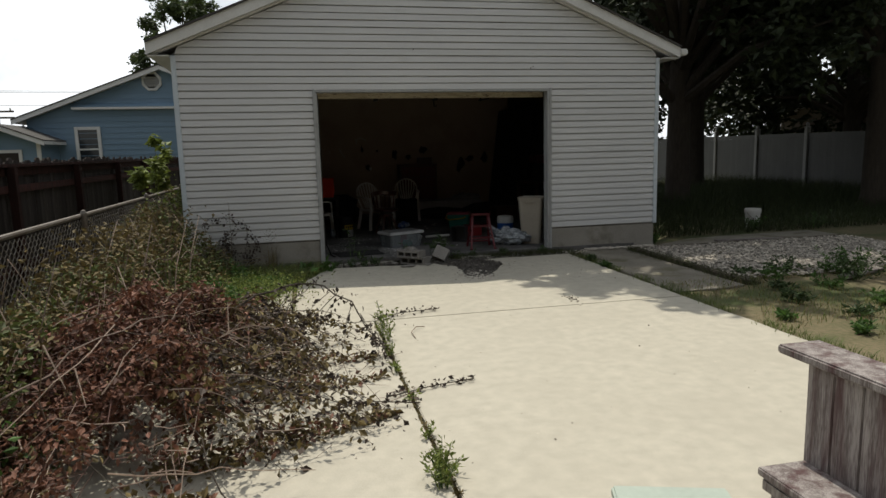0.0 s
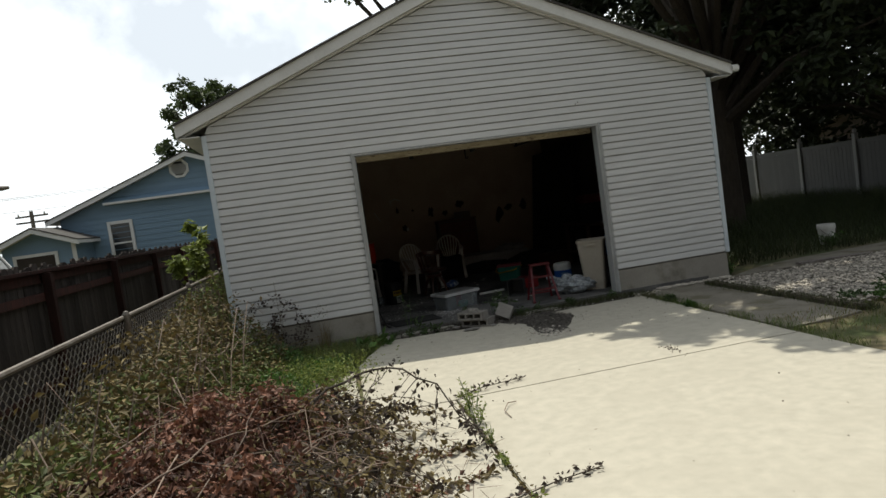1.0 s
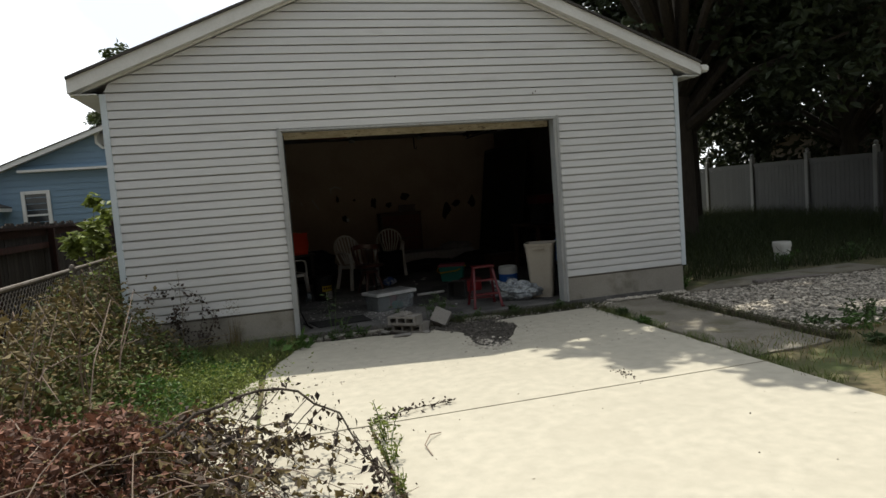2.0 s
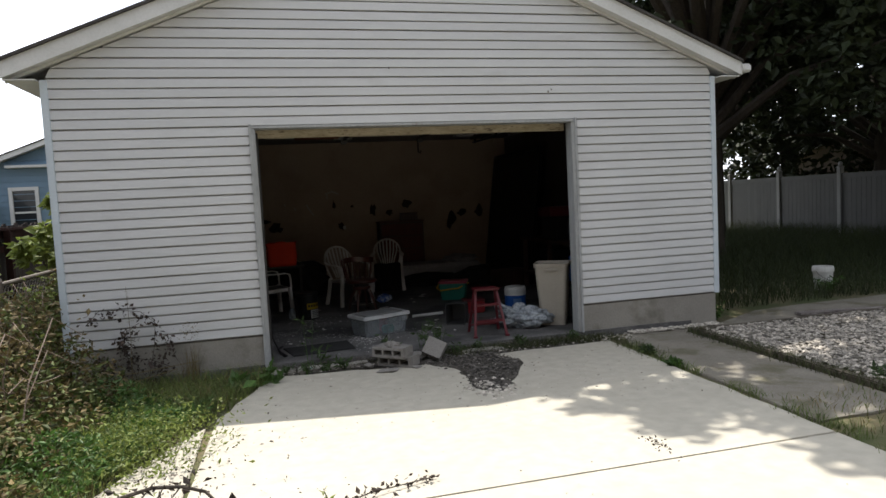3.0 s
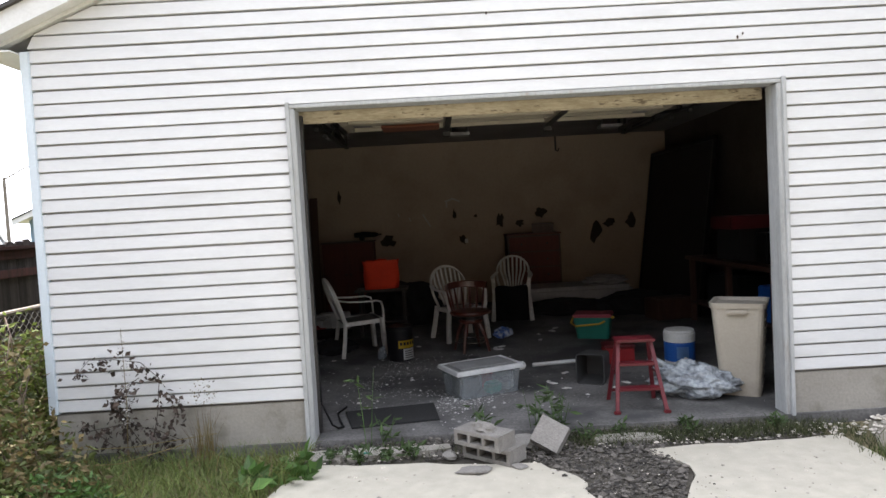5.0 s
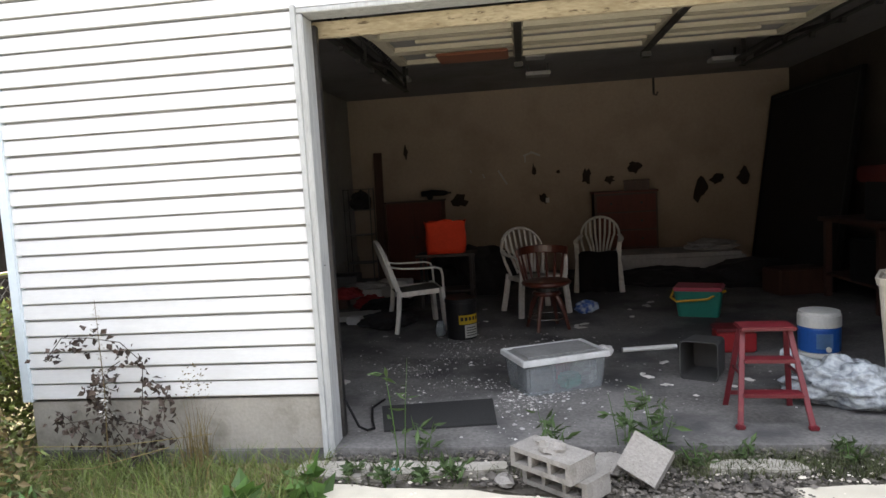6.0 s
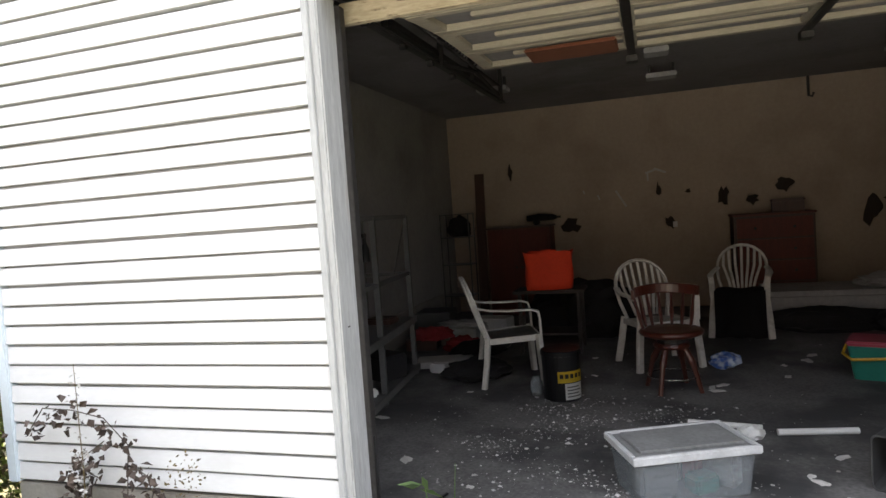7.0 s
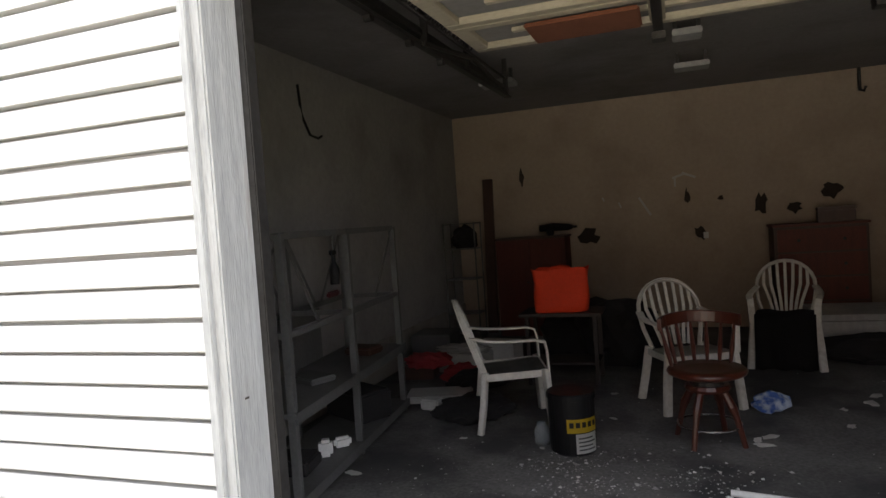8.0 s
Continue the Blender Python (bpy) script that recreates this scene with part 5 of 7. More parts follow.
for x, ya, za, yb, zb in ((0.0, 0.06, 1.02, 0.92, 1.52), (0.0, 0.92, 1.02, 0.50, 1.52), (0.0, 1.02, 1.50, 1.40, 1.02), (0.0, 1.52, 1.02, 1.95, 1.52), (0.47, 0.06, 1.52, 0.42, 1.02), (0.47, 1.46, 1.04, 1.94, 1.52)):
    part("brace", flat_bar([(x + 0.018, ya, za), (x + 0.018, yb, zb)], 0.028, 0.006, (0, 1, 0)), STEEL, shelf)
part("back_board", box(-0.004, 1.05, 0.575, 0.003, 1.50, 0.97, 0.001), STEEL, shelf, "pale grey backing board")
for i, (x, y, z, w, d, h, mt, nm) in enumerate(((0.25, 0.75, 0.574, 0.3, 0.2, 0.04, GREYP, "folder"), (0.3, 1.62, 0.574, 0.25, 0.2, 0.06, DARKWOOD, "small box"), (0.25, 0.4, 0.099, 0.3, 0.25, 0.10, BLACKCLOTH, "dark pouch"), (0.36, 0.66, 0.099, 0.09, 0.09, 0.11, PVC, "white can"), (0.40, 0.84, 0.099, 0.12, 0.06, 0.07, PVC, "white carton"), (0.25, 1.55, 0.099, 0.3, 0.5, 0.22, BLACKCLOTH, "dark bag"), (0.02, 1.75, 1.021, 0.03, 0.22, 0.05, REDPAINT, "red strap"))):
    ob = part(nm.replace(" ", "_"), box(-w / 2, -d / 2, 0, w / 2, d / 2, h, min(0.02, h / 4)), mt)
    ob.matrix_world = SHELF_AT @ pose(x, y, z, 0, 0, (17 * i - 30) if w > 0.05 else 0)
    tagged(ob, nm + " lying on the grey steel shelving", nm)
bottle = thing("spray_bottle", SHELF_AT @ pose(0.475, 0.75, 1.21), "dark spray bottle hooked on the shelving rail", "bottle")
part("body", lathe([(0.0, 0.0), (0.032, 0.0), (0.034, 0.10), (0.014, 0.15), (0.014, 0.19)], 12), BLACKP, bottle)
part("trigger", box(-0.012, -0.05, 0.191, 0.012, 0.03, 0.225, 0.006), BLACKP, bottle)
part("hook", tube([(0, 0, 0.226), (0, 0.0, 0.33), (0.005, 0.012, 0.345)], 0.004, 5), TRACK, bottle)

# heap of boxes and rags behind the chair
RAGPINK = plain("faded_red_cloth", (0.30, 0.03, 0.035), 0.9, bump=0.3)
for x, y, w, d, h, mt, nm, rz in ((-0.45, 13.85, 0.58, 0.34, 0.06, PAPER, "flat_carton", 14), (-0.40, 13.52, 0.17, 0.12, 0.09, PVC, "small_carton", -10), (-0.10, 13.74, 0.20, 0.07, 0.03, PVC, "small_carton", 20), (-0.95, 14.62, 0.36, 0.3, 0.14, DARKWOOD, "brown_carton", 8), (-0.55, 14.95, 0.5, 0.38, 0.20, PAPER, "flat_carton", -12), (-1.02, 15.35, 0.45, 0.5, 0.34, GREYP, "grey_carton", 5), (-0.25, 15.2, 0.45, 0.3, 0.26, PAPER, "flat_carton", -8), (-0.75, 14.05, 0.3, 0.2, 0.05, GREYP, "flat_carton", 35)):
    ob = part(nm, box(-w / 2, -d / 2, 0, w / 2, d / 2, h, min(0.012, h / 4)), mt)
    ob.matrix_world = pose(x, y, FLOOR, 0, 0, rz)
    tagged(ob, "battered carton in the heap on the garage floor", "carton")
crumple("dark_rag", pose(0.02, 13.35, FLOOR, 0, 0, 20), 0.30, 0.26, 0.16, BLACKCLOTH, "dark rag heaped under the garden chair", "rag", 12, n=4)
crumple("dark_rag", pose(-0.20, 14.35, FLOOR, 0, 0, 50), 0.34, 0.24, 0.14, BLACKCLOTH, "dark rag lying among the cartons", "rag", 13, n=4)
crumple("red_rag", pose(-0.78, 14.45, FLOOR + 0.141), 0.22, 0.13, 0.14, RAGPINK, "faded red rag draped on a carton", "rag", 14, n=4, jag=0.45)
crumple("red_rag", pose(-0.45, 14.5, FLOOR, 0, 0, 30), 0.18, 0.11, 0.16, RAGPINK, "faded red rag among the cartons", "rag", 16, n=4, jag=0.45)
crumple("white_rag", pose(-0.55, 14.92, FLOOR + 0.201), 0.26, 0.14, 0.08, PAPER, "white rag lying on a carton", "rag", 15, n=4, jag=0.45)

# back wall furniture
plank = part("timber_plank", box(-0.07, -0.02, 0, 0.07, 0.02, 2.14, 0.004), DARKWOOD)
plank.matrix_world = pose(-0.84, 17.14, FLOOR, -5, 0, 0)
tagged(plank, "tall dark timber plank leaning on the back wall", "plank")
rack = thing("wire_rack", pose(-1.27, 16.55, FLOOR), "small grey wire rack in the corner", "rack")
for x in (0.0, 0.42):
    for y in (0.0, 0.3):
        part("upright", tube([(x, y, 0), (x, y, 1.55)], 0.012, 6), STEEL, rack)
for z in (0.35, 0.8, 1.2, 1.53):
    part("tier", box(-0.01, -0.01, z, 0.43, 0.31, z + 0.015, 0.003), STEEL, rack)
crumple("dark_cloth", pose(-1.03, 16.7, FLOOR + 1.215), 0.17, 0.12, 0.3, BLACKCLOTH, "dark cloth bundle on the wire rack", "bundle", 20)
cabinet = thing("cabinet", pose(-0.66, 16.85, FLOOR) @ Matrix.Diagonal((1.12, 1, 0.95, 1)), "red-brown wooden cabinet against the back wall", "cabinet")
part("body", box(0, 0.02, 0, 0.82, 0.5, 1.34, 0.008), CHERRY, cabinet)
part("top", box(-0.02, 0.0, 1.341, 0.84, 0.51, 1.37, 0.006), DARKWOOD, cabinet)
for x0, x1 in ((0.02, 0.405), (0.415, 0.80)):
    d = part("door", box(x0, 0.0, 0.05, x1, 0.019, 1.32, 0.005), CHERRY, cabinet)
    part("knob", lathe([(0.0, 0.0), (0.012, 0.0), (0.016, 0.02), (0.0, 0.026)], 10, m=pose(0.375 if x0 < 0.1 else 0.445, 0.0, 0.75, 90, 0, 0)), TRACK, d)
device = thing("drill", pose(0.10, 17.0, FLOOR + 1.303, 0, 0, -8), "black power tool lying on the cabinet", "power tool")
part("body", tube([(-0.18, 0, 0.1), (0.0, 0, 0.11), (0.2, 0, 0.1), (0.26, 0, 0.1)], [0.045, 0.055, 0.045, 0.025], 10), BLACKP, device)
part("grip", box(-0.09, -0.04, 0.0, 0.0, 0.04, 0.09, 0.015), BLACKP, device)
part("chuck", tube([(0.261, 0, 0.1), (0.32, 0, 0.1)], 0.018, 8), CHROME, device)

TABLEWOOD = material("blackened_wood", (0.022, 0.013, 0.010), (0.012, 0.008, 0.007), rough=0.6, scale=3, fine=30, bump=0.1, stretch=(1, 6, 6))
workbench = thing("small_table", pose(0.25, 14.32, FLOOR) @ Matrix.Diagonal((1, 1, 1.06, 1)), "dark low table carrying the orange bag", "table")
part("tabletop", box(-0.05, 0, 0.60, 0.70, 0.45, 0.63, 0.006), TABLEWOOD, workbench)
for x in (0.0, 0.62):
    for y in (0.03, 0.40):
        part("leg", box(x, y, 0, x + 0.035, y + 0.035, 0.599, 0.004), TABLEWOOD, workbench)
part("shelf", box(0.0, 0.03, 0.18, 0.655, 0.43, 0.2, 0.004), TABLEWOOD, workbench)
tote_bag = thing("orange_bag", pose(0.58, 14.50, FLOOR + 0.669, 0, 0, 6), "bright orange cloth tote bag on the low table", "bag")
bm = bmesh.new()
rows = []
for j in range(7):
    z = 0.40 * j / 6
    ring = []
    for i in range(24):
        a = 2 * math.pi * i / 24
        sq = lambda c: math.copysign(abs(c) ** 0.45, c)
        ring.append(bm.verts.new((0.265 * sq(math.cos(a)) * (0.9 + 0.1 * j / 6) + 0.012 * math.sin(3 * a + j), 0.12 * sq(math.sin(a)) * (1.0 - 0.25 * j / 6), z + (0.012 * math.sin(4 * a) if j == 6 else 0))))
    rows.append(ring)
for a, b in zip(rows, rows[1:]):
    for k in range(24):
        bm.faces.new((a[k], a[(k + 1) % 24], b[(k + 1) % 24], b[k]))
bm.faces.new(rows[0][::-1])
part("body", bm, ORANGE, tote_bag, smooth=True)
for y in (-0.085, 0.085):
    part("handle", tube([(-0.1, y, 0.38), (-0.08, y, 0.405), (0.0, y, 0.415), (0.08, y, 0.405), (0.1, y, 0.38)], 0.01, 6), ORANGE, tote_bag)
crumple("black_sack", pose(1.0, 15.35, FLOOR), 0.42, 0.35, 0.70, BLACKCLOTH, "full black refuse sack beside the table", "sack", 31)
crumple("black_sack", pose(0.60, 15.6, FLOOR), 0.45, 0.35, 0.60, BLACKCLOTH, "full black refuse sack beside the table", "sack", 33)

dresser = thing("dresser", pose(2.68, 16.86, FLOOR), "dark brown wooden dresser against the back wall", "dresser")
part("body", box(0, 0.02, 0.06, 0.96, 0.5, 1.24, 0.008), DARKWOOD, dresser)
part("top", box(-0.02, 0, 1.241, 0.98, 0.51, 1.27, 0.008), CHERRY, dresser)
for k in range(4):
    d = part("drawer", box(0.03, 0.0, 0.11 + 0.28 * k, 0.93, 0.0195, 0.37 + 0.28 * k, 0.006), CHERRY, dresser)
    for x in (0.25, 0.71):
        part("knob", lathe([(0.0, 0.0), (0.012, 0.0), (0.018, 0.02), (0.0, 0.028)], 10, m=pose(x, 0.0, 0.24 + 0.28 * k, 90, 0, 0)), TRACK, d)
jewel = thing("wooden_box", pose(3.36, 17.08, FLOOR + 1.271, 0, 0, -6), "dark wooden box standing on the dresser", "box")
part("body", box(-0.19, -0.11, 0, 0.19, 0.11, 0.13, 0.008), DARKWOOD, jewel)
part("lid", box(-0.20, -0.12, 0.131, 0.20, 0.12, 0.17, 0.012), DARKWOOD, jewel)

bed = thing("mattress", pose(2.85, 15.75, FLOOR), "grubby pale mattress laid low before the back wall", "mattress")
mb = box(0, 0, 0.16, 1.75, 0.95, 0.38, 0.06)
part("pad", mb, LINEN, bed)
part("base", box(0.03, 0.03, 0.0, 1.72, 0.92, 0.159, 0.01), BLACKCLOTH, bed, "black base")
crumple("pillow", pose(4.22, 16.1, FLOOR + 0.375, 0, 0, 8), 0.36, 0.28, 0.16, LINEN, "pale pillow on the mattress", "pillow", 44)
crumple("black_sack", pose(3.35, 15.45, FLOOR), 0.62, 0.26, 0.26, BLACKCLOTH, "slumped black refuse sack before the mattress", "sack", 46)
crumple("black_sack", pose(4.45, 15.2, FLOOR), 0.62, 0.36, 0.36, BLACKCLOTH, "slumped black refuse sack before the mattress", "sack", 47)

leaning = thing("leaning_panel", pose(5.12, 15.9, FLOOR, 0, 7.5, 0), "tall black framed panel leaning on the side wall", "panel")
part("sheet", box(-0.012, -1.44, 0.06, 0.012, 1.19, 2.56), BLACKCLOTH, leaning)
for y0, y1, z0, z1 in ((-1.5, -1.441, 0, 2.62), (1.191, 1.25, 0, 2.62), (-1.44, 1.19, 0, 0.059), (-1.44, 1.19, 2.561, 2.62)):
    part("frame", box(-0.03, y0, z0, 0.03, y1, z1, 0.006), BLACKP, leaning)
side_bench = thing("workbench", pose(4.9, 11.9, FLOOR), "dark cluttered workbench along the side wall", "workbench")
part("top", box(0, 0, 0.86, 0.86, 2.4, 0.91, 0.006), DARKWOOD, side_bench)
for x in (0.04, 0.76):
    for y in (0.05, 1.15, 2.28):
        part("leg", box(x, y, 0, x + 0.07, y + 0.07, 0.859, 0.005), DARKWOOD, side_bench)
part("shelf", box(0.04, 0.05, 0.25, 0.82, 2.35, 0.28, 0.005), DARKWOOD, side_bench)
for i, (x, y, z, w, d, h, mt, nm) in enumerate(((5.25, 12.5, 0.911, 0.3, 0.4, 0.35, BLACKP, "black_case"), (5.2, 13.2, 1.3, 0.5, 0.7, 0.16, REDPAINT, "red_case"), (5.25, 13.2, 0.911, 0.45, 0.6, 0.387, BLACKCLOTH, "black_carton"), (5.2, 12.2, 0.281, 0.4, 0.4, 0.4, BLUEP, "blue_carton"), (5.2, 13.3, 0.281, 0.5, 0.6, 0.45, BLACKP, "black_carton"))):
    ob = part(nm, box(-w / 2, -d / 2, 0, w / 2, d / 2, h, 0.015), mt)
    ob.matrix_world = pose(x, y, FLOOR + z, 0, 0, 6 * i - 10)
    tagged(ob, "case stacked on the dark workbench", "case")
ob = part("brown_carton", box(-0.3, -0.2, 0, 0.3, 0.2, 0.3, 0.015), DARKWOOD)
ob.matrix_world = pose(4.75, 14.55, FLOOR, 0, 0, 10)
tagged(ob, "dark brown carton on the floor by the side wall", "carton")
part("notice", box(5.775, 11.5, 1.75, 5.788, 11.85, 2.15, 0.002), PAPER)
tagged(bpy.data.objects["notice"], "pale paper notice on the side wall", "notice")

crumple("wrapper", pose(2.21, 13.74, FLOOR, 0, 0, 20), 0.14, 0.10, 0.14, FOIL, "crumpled blue and silver wrapper", "wrapper", 50)
for i, (x, y, s) in enumerate(((2.08, 12.95, 0.13), (2.13, 13.12, 0.12), (2.05, 13.05, 0.09), (0.10, 11.27, 0.12), (-0.41, 12.08, 0.12), (0.10, 12.82, 0.05), (2.66, 13.40, 0.08), (2.92, 13.97, 0.14), (2.43, 11.22, 0.09), (2.52, 11.02, 0.08), (2.62, 11.6, 0.09), (2.4, 11.3, 0.06), (3.1, 11.1, 0.09), (1.1, 13.4, 0.06), (1.05, 14.1, 0.07), (3.0, 14.2, 0.12), (2.7, 13.8, 0.07), (2.95, 10.95, 0.05), (0.62, 10.92, 0.05))):
    ob = crumple("paper_scrap", pose(x, y, FLOOR, 0, 0, 40 * i), s * 0.5, s * 0.28, 0.012, PAPER, "dirty white scrap of paper on the floor", "paper scrap", 60 + i, n=2, jag=0.95)
    ob["group"] = "paper scraps"
drng = np.random.default_rng(77)
c = np.concatenate([drng.normal((1.25, 12.3, 0), (0.42, 0.22, 0), (1300, 3)), drng.normal((1.05, 12.0, 0), (0.55, 0.45, 0), (620, 3)), drng.normal((1.45, 10.85, 0), (0.30, 0.22, 0), (1500, 3)), drng.normal((0.55, 11.6, 0), (0.25, 0.3, 0), (420, 3)), drng.normal((2.3, 11.2, 0), (0.6, 0.5, 0), (320, 3)), drng.normal((1.75, 10.45, 0), (0.4, 0.25, 0), (420, 3)), drng.normal((0.75, 11.3, 0), (0.3, 0.5, 0), (260, 3)), scatter(drng, 420, -1.2, 10.1, 5.4, 15)])
c = c[(c[:, 1] > 10.02) & (c[:, 0] > -0.4)]
c = c[(np.sin(c[:, 0] * 6.1 + 2 * np.sin(c[:, 1] * 3.3)) * np.sin(c[:, 1] * 5.3 + c[:, 0]) > 0.0) | (drng.random(len(c)) < 0.14)]
c[:, 2] = FLOOR + 0.002
CHIPS = material("plaster_chips", (0.47, 0.46, 0.445), (0.29, 0.285, 0.275), rough=0.9, scale=9, fine=60, bump=0.2, per_island=0.6)
ob = new("debris", stones("debris", c, 0.0014 + 0.0040 * drng.exponential(0.75, len(c)), CHIPS, drng, 0.6))
tagged(ob, "pale plaster crumbs and litter on the floor", "debris", "", "stuff")

# sectional door rolled up under the ceiling
door = thing("overhead_door", Matrix(), "old timber sectional door rolled up under the ceiling, paint yellowed", "garage door")
DX0, DX1 = 0.46, 3.93
part("bottom_rail", box(0.36, 10.235, 2.485, 4.02, 10.285, 2.58, 0.006), PEELING, door, "bottom rail with peeling yellowed paint")
sect = [10.30, 10.82, 11.42, 12.02, 12.62]
zs = [2.55, 2.66, 2.715, 2.725, 2.73]
for k in range(4):
    y0, y1, z0, z1 = sect[k] + 0.006, sect[k + 1] - 0.006, zs[k], zs[k + 1]
    m = Matrix.Translation((0, y0, z0)) @ Matrix.Rotation(math.atan2(z1 - z0, y1 - y0), 4, "X")
    d = math.hypot(y1 - y0, z1 - z0)
    s = part("section", box(DX0, 0.006, 0.03, DX1, d - 0.006, 0.042, m=m), CEILING, door)
    for ya, yb in ((0, 0.075), (d - 0.075, d)):
        part("rail", box(DX0, ya, -0.012, DX1, yb, 0.029, 0.004, m=m), DOORWHITE, s)
    part("bead", box(DX0 + 0.3, d * 0.46, 0.004, DX1 - 0.3, d * 0.54, 0.029, 0.004, m=m), DOORWHITE, s)
    for x in (DX0, 1.54, 2.69, DX1 - 0.09):
        part("stile", box(x, 0.076, -0.010, x + 0.09, d - 0.076, 0.029, 0.004, m=m), DOORWHITE, s)
part("insulation", box(0.87, 12.10, 2.685, 1.50, 12.50, 2.708, 0.01), RUSTINS, door, "torn orange-brown backing board")
for x in (1.585, 2.735):
    part("strut", box(x - 0.028, 10.55, 2.665, x + 0.028, 12.72, 2.69, 0.004), TRACK, door)
    part("hinge", box(x - 0.04, 12.55, 2.62, x + 0.04, 12.66, 2.664, 0.004), TRACK, door)
for x in (0.20, 4.16):
    tr = thing("door_track", Matrix(), "dark steel overhead door track with hangers", "door track", "", "structure")
    path = [(x, 10.12, 0.3), (x, 10.12, 2.25), (x, 10.2, 2.5), (x, 10.45, 2.68), (x, 10.8, 2.70), (x, 14.5, 2.76)]
    part("channel", flat_bar(path, 0.06, 0.022, (1, 0, 0)), TRACK, tr)
    part("angle_iron", flat_bar([(x - 0.03, 10.5, 2.80), (x - 0.03, 14.55, 2.84)], 0.05, 0.05, (1, 0, 0)), TRACK, tr)
    part("lift_arm", tube([(x + 0.03, 12.2, 2.72), (x + 0.05, 13.2, 2.84), (x + 0.02, 14.1, 2.80)], 0.018, 6), TRACK, tr)
    for y in (11.2, 12.3, 13.2, 14.4):
        part("hanger", box(x - 0.02, y, 2.74, x + 0.02, y + 0.03, CEIL - 0.001), TRACK, tr)
    part("spring", tube([(x + (0.09 if x < 1 else -0.09) + 0.022 * math.cos(i * 0.8), 10.6 + 0.0105 * i, 2.86 + 0.022 * math.sin(i * 0.8)) for i in range(230)], 0.006, 4), TRACK, tr)
    part("cable_bar", tube([(x + 0.02, 10.5, 2.88), (x + 0.02, 14.3, 2.90)], 0.012, 6), TRACK, tr)
    for y in (10.9, 11.5, 12.05, 12.6):
        part("roller", lathe([(0.0, -0.02), (0.03, -0.02), (0.03, 0.02), (0.0, 0.02)], 12, m=pose(x, y, 2.70, 0, 90, 0)), TRACK, tr)
for x, y, w in ((0.03, 14.82, 0.34), (1.84, 15.26, 0.32), (1.78, 13.98, 0.22), (4.18, 15.24, 0.34)):
    fx = thing("ceiling_fixture", pose(x, y, CEIL), "pale ceiling box hanging on dark brackets", "ceiling fixture", "ceiling boxes")
    part("box", box(-w / 2, -0.12, -0.16, w / 2, 0.12, -0.11, 0.008), LINEN, fx)
    for s in (-1, 1):
        part("bracket", box(s * w * 0.4 - 0.015, -0.02, -0.11, s * w * 0.4 + 0.015, 0.02, 0.0), TRACK, fx)
hook = part("ceiling_hook", tube([(3.72, 17.36, CEIL), (3.72, 17.36, 2.92), (3.72, 17.35, 2.84), (3.76, 17.34, 2.82), (3.78, 17.34, 2.87)], 0.018, 6), TRACK)
tagged(hook, "dark hook hanging from the ceiling", "hook")
WX = GX0 + 0.246
cord = part("wall_cable", tube([(WX, 13.27, 2.87), (WX, 13.29, 2.70), (WX, 13.33, 2.58), (WX, 13.42, 2.46), (WX, 13.55, 2.445), (WX + 0.01, 13.6, 2.47)], 0.012, 5), BLACKP)
tagged(cord, "dark cable end hanging on the side wall", "cable")
for x, z, dx, dz, w in ((1.245, 1.66, 0.14, -0.24, 0.014), (0.93, 1.70, -0.03, 0.07, 0.010), (1.80, 2.02, 0.16, -0.07, 0.015), (1.68, 2.02, 0.16, 0.05, 0.014), (1.63, 1.95, 0.0, -0.13, 0.012), (0.72, 1.79, 0.02, -0.05, 0.010)):
    ob = part("plaster_scar", box(-w, 0, -0.5 * math.hypot(dx, dz), w, 0.003, 0.5 * math.hypot(dx, dz)), PAPER)
    ob.matrix_world = pose(x, BACK - 0.005, z) @ Matrix.Rotation(math.atan2(dx, dz), 4, "Y")
    tagged(ob, "pale scratch in the back wall plaster", "scar", "", "structure")
part("wall_plate", box(1.94, BACK - 0.006, 1.20, 2.00, BACK - 0.0005, 1.28, 0.002), PVC)
tagged(bpy.data.objects["wall_plate"], "small white wall plate beside a hole", "wall plate")


# ---- outdoors: rubble, plants, loose things ----
vrng = np.random.default_rng(101)

# broken concrete and gravel before the door
strip = thing("broken_concrete", Matrix(), "cracked concrete pieces before the garage opening", "concrete rubble")
for poly in ([(0.20, 9.69), (0.62, 9.66), (0.66, 9.86), (0.24, 9.90)], [(0.67, 9.67), (1.05, 9.69), (1.10, 9.83), (0.69, 9.86)], [(1.08, 9.70), (1.42, 9.74), (1.40, 9.86), (1.12, 9.84)], [(2.45, 9.72), (2.95, 9.70), (2.9, 9.82), (2.5, 9.84)], [(1.62, 9.72), (1.98, 9.74), (1.9, 9.88), (1.6, 9.86)]):
    pts = []
    for a, b in zip(poly, poly[1:] + poly[:1]):
        pts += ragged(a, b, 4, 0.02, vrng)
    part("piece", slab(pts, -0.1, 0.012 + vrng.uniform(-0.012, 0.015), bevel=0.008), FOUND, strip)
soil_edge = ragged((0.42, 9.66), (2.02, 9.46), 12, 0.04, vrng) + ragged((2.02, 9.40), (2.23, 9.05), 4, 0.03, vrng) + ragged((2.23, 9.05), (2.15, 8.36), 5, 0.02, vrng) + ragged((2.15, 8.36), (2.42, 8.12), 3, 0.02, vrng) + ragged((2.42, 8.12), (2.99, 9.22), 6, 0.03, vrng) + ragged((2.99, 9.22), (2.80, 9.60), 4, 0.03, vrng) + ragged((2.78, 9.60), (4.16, 9.66), 10, 0.03, vrng) + [(4.2, 9.93), (0.40, 9.93)]
setting("soil", slab(soil_edge, -0.10, -0.016, bevel=0.004), DIRT, "dark dirt in the broken strip before the opening", "soil")
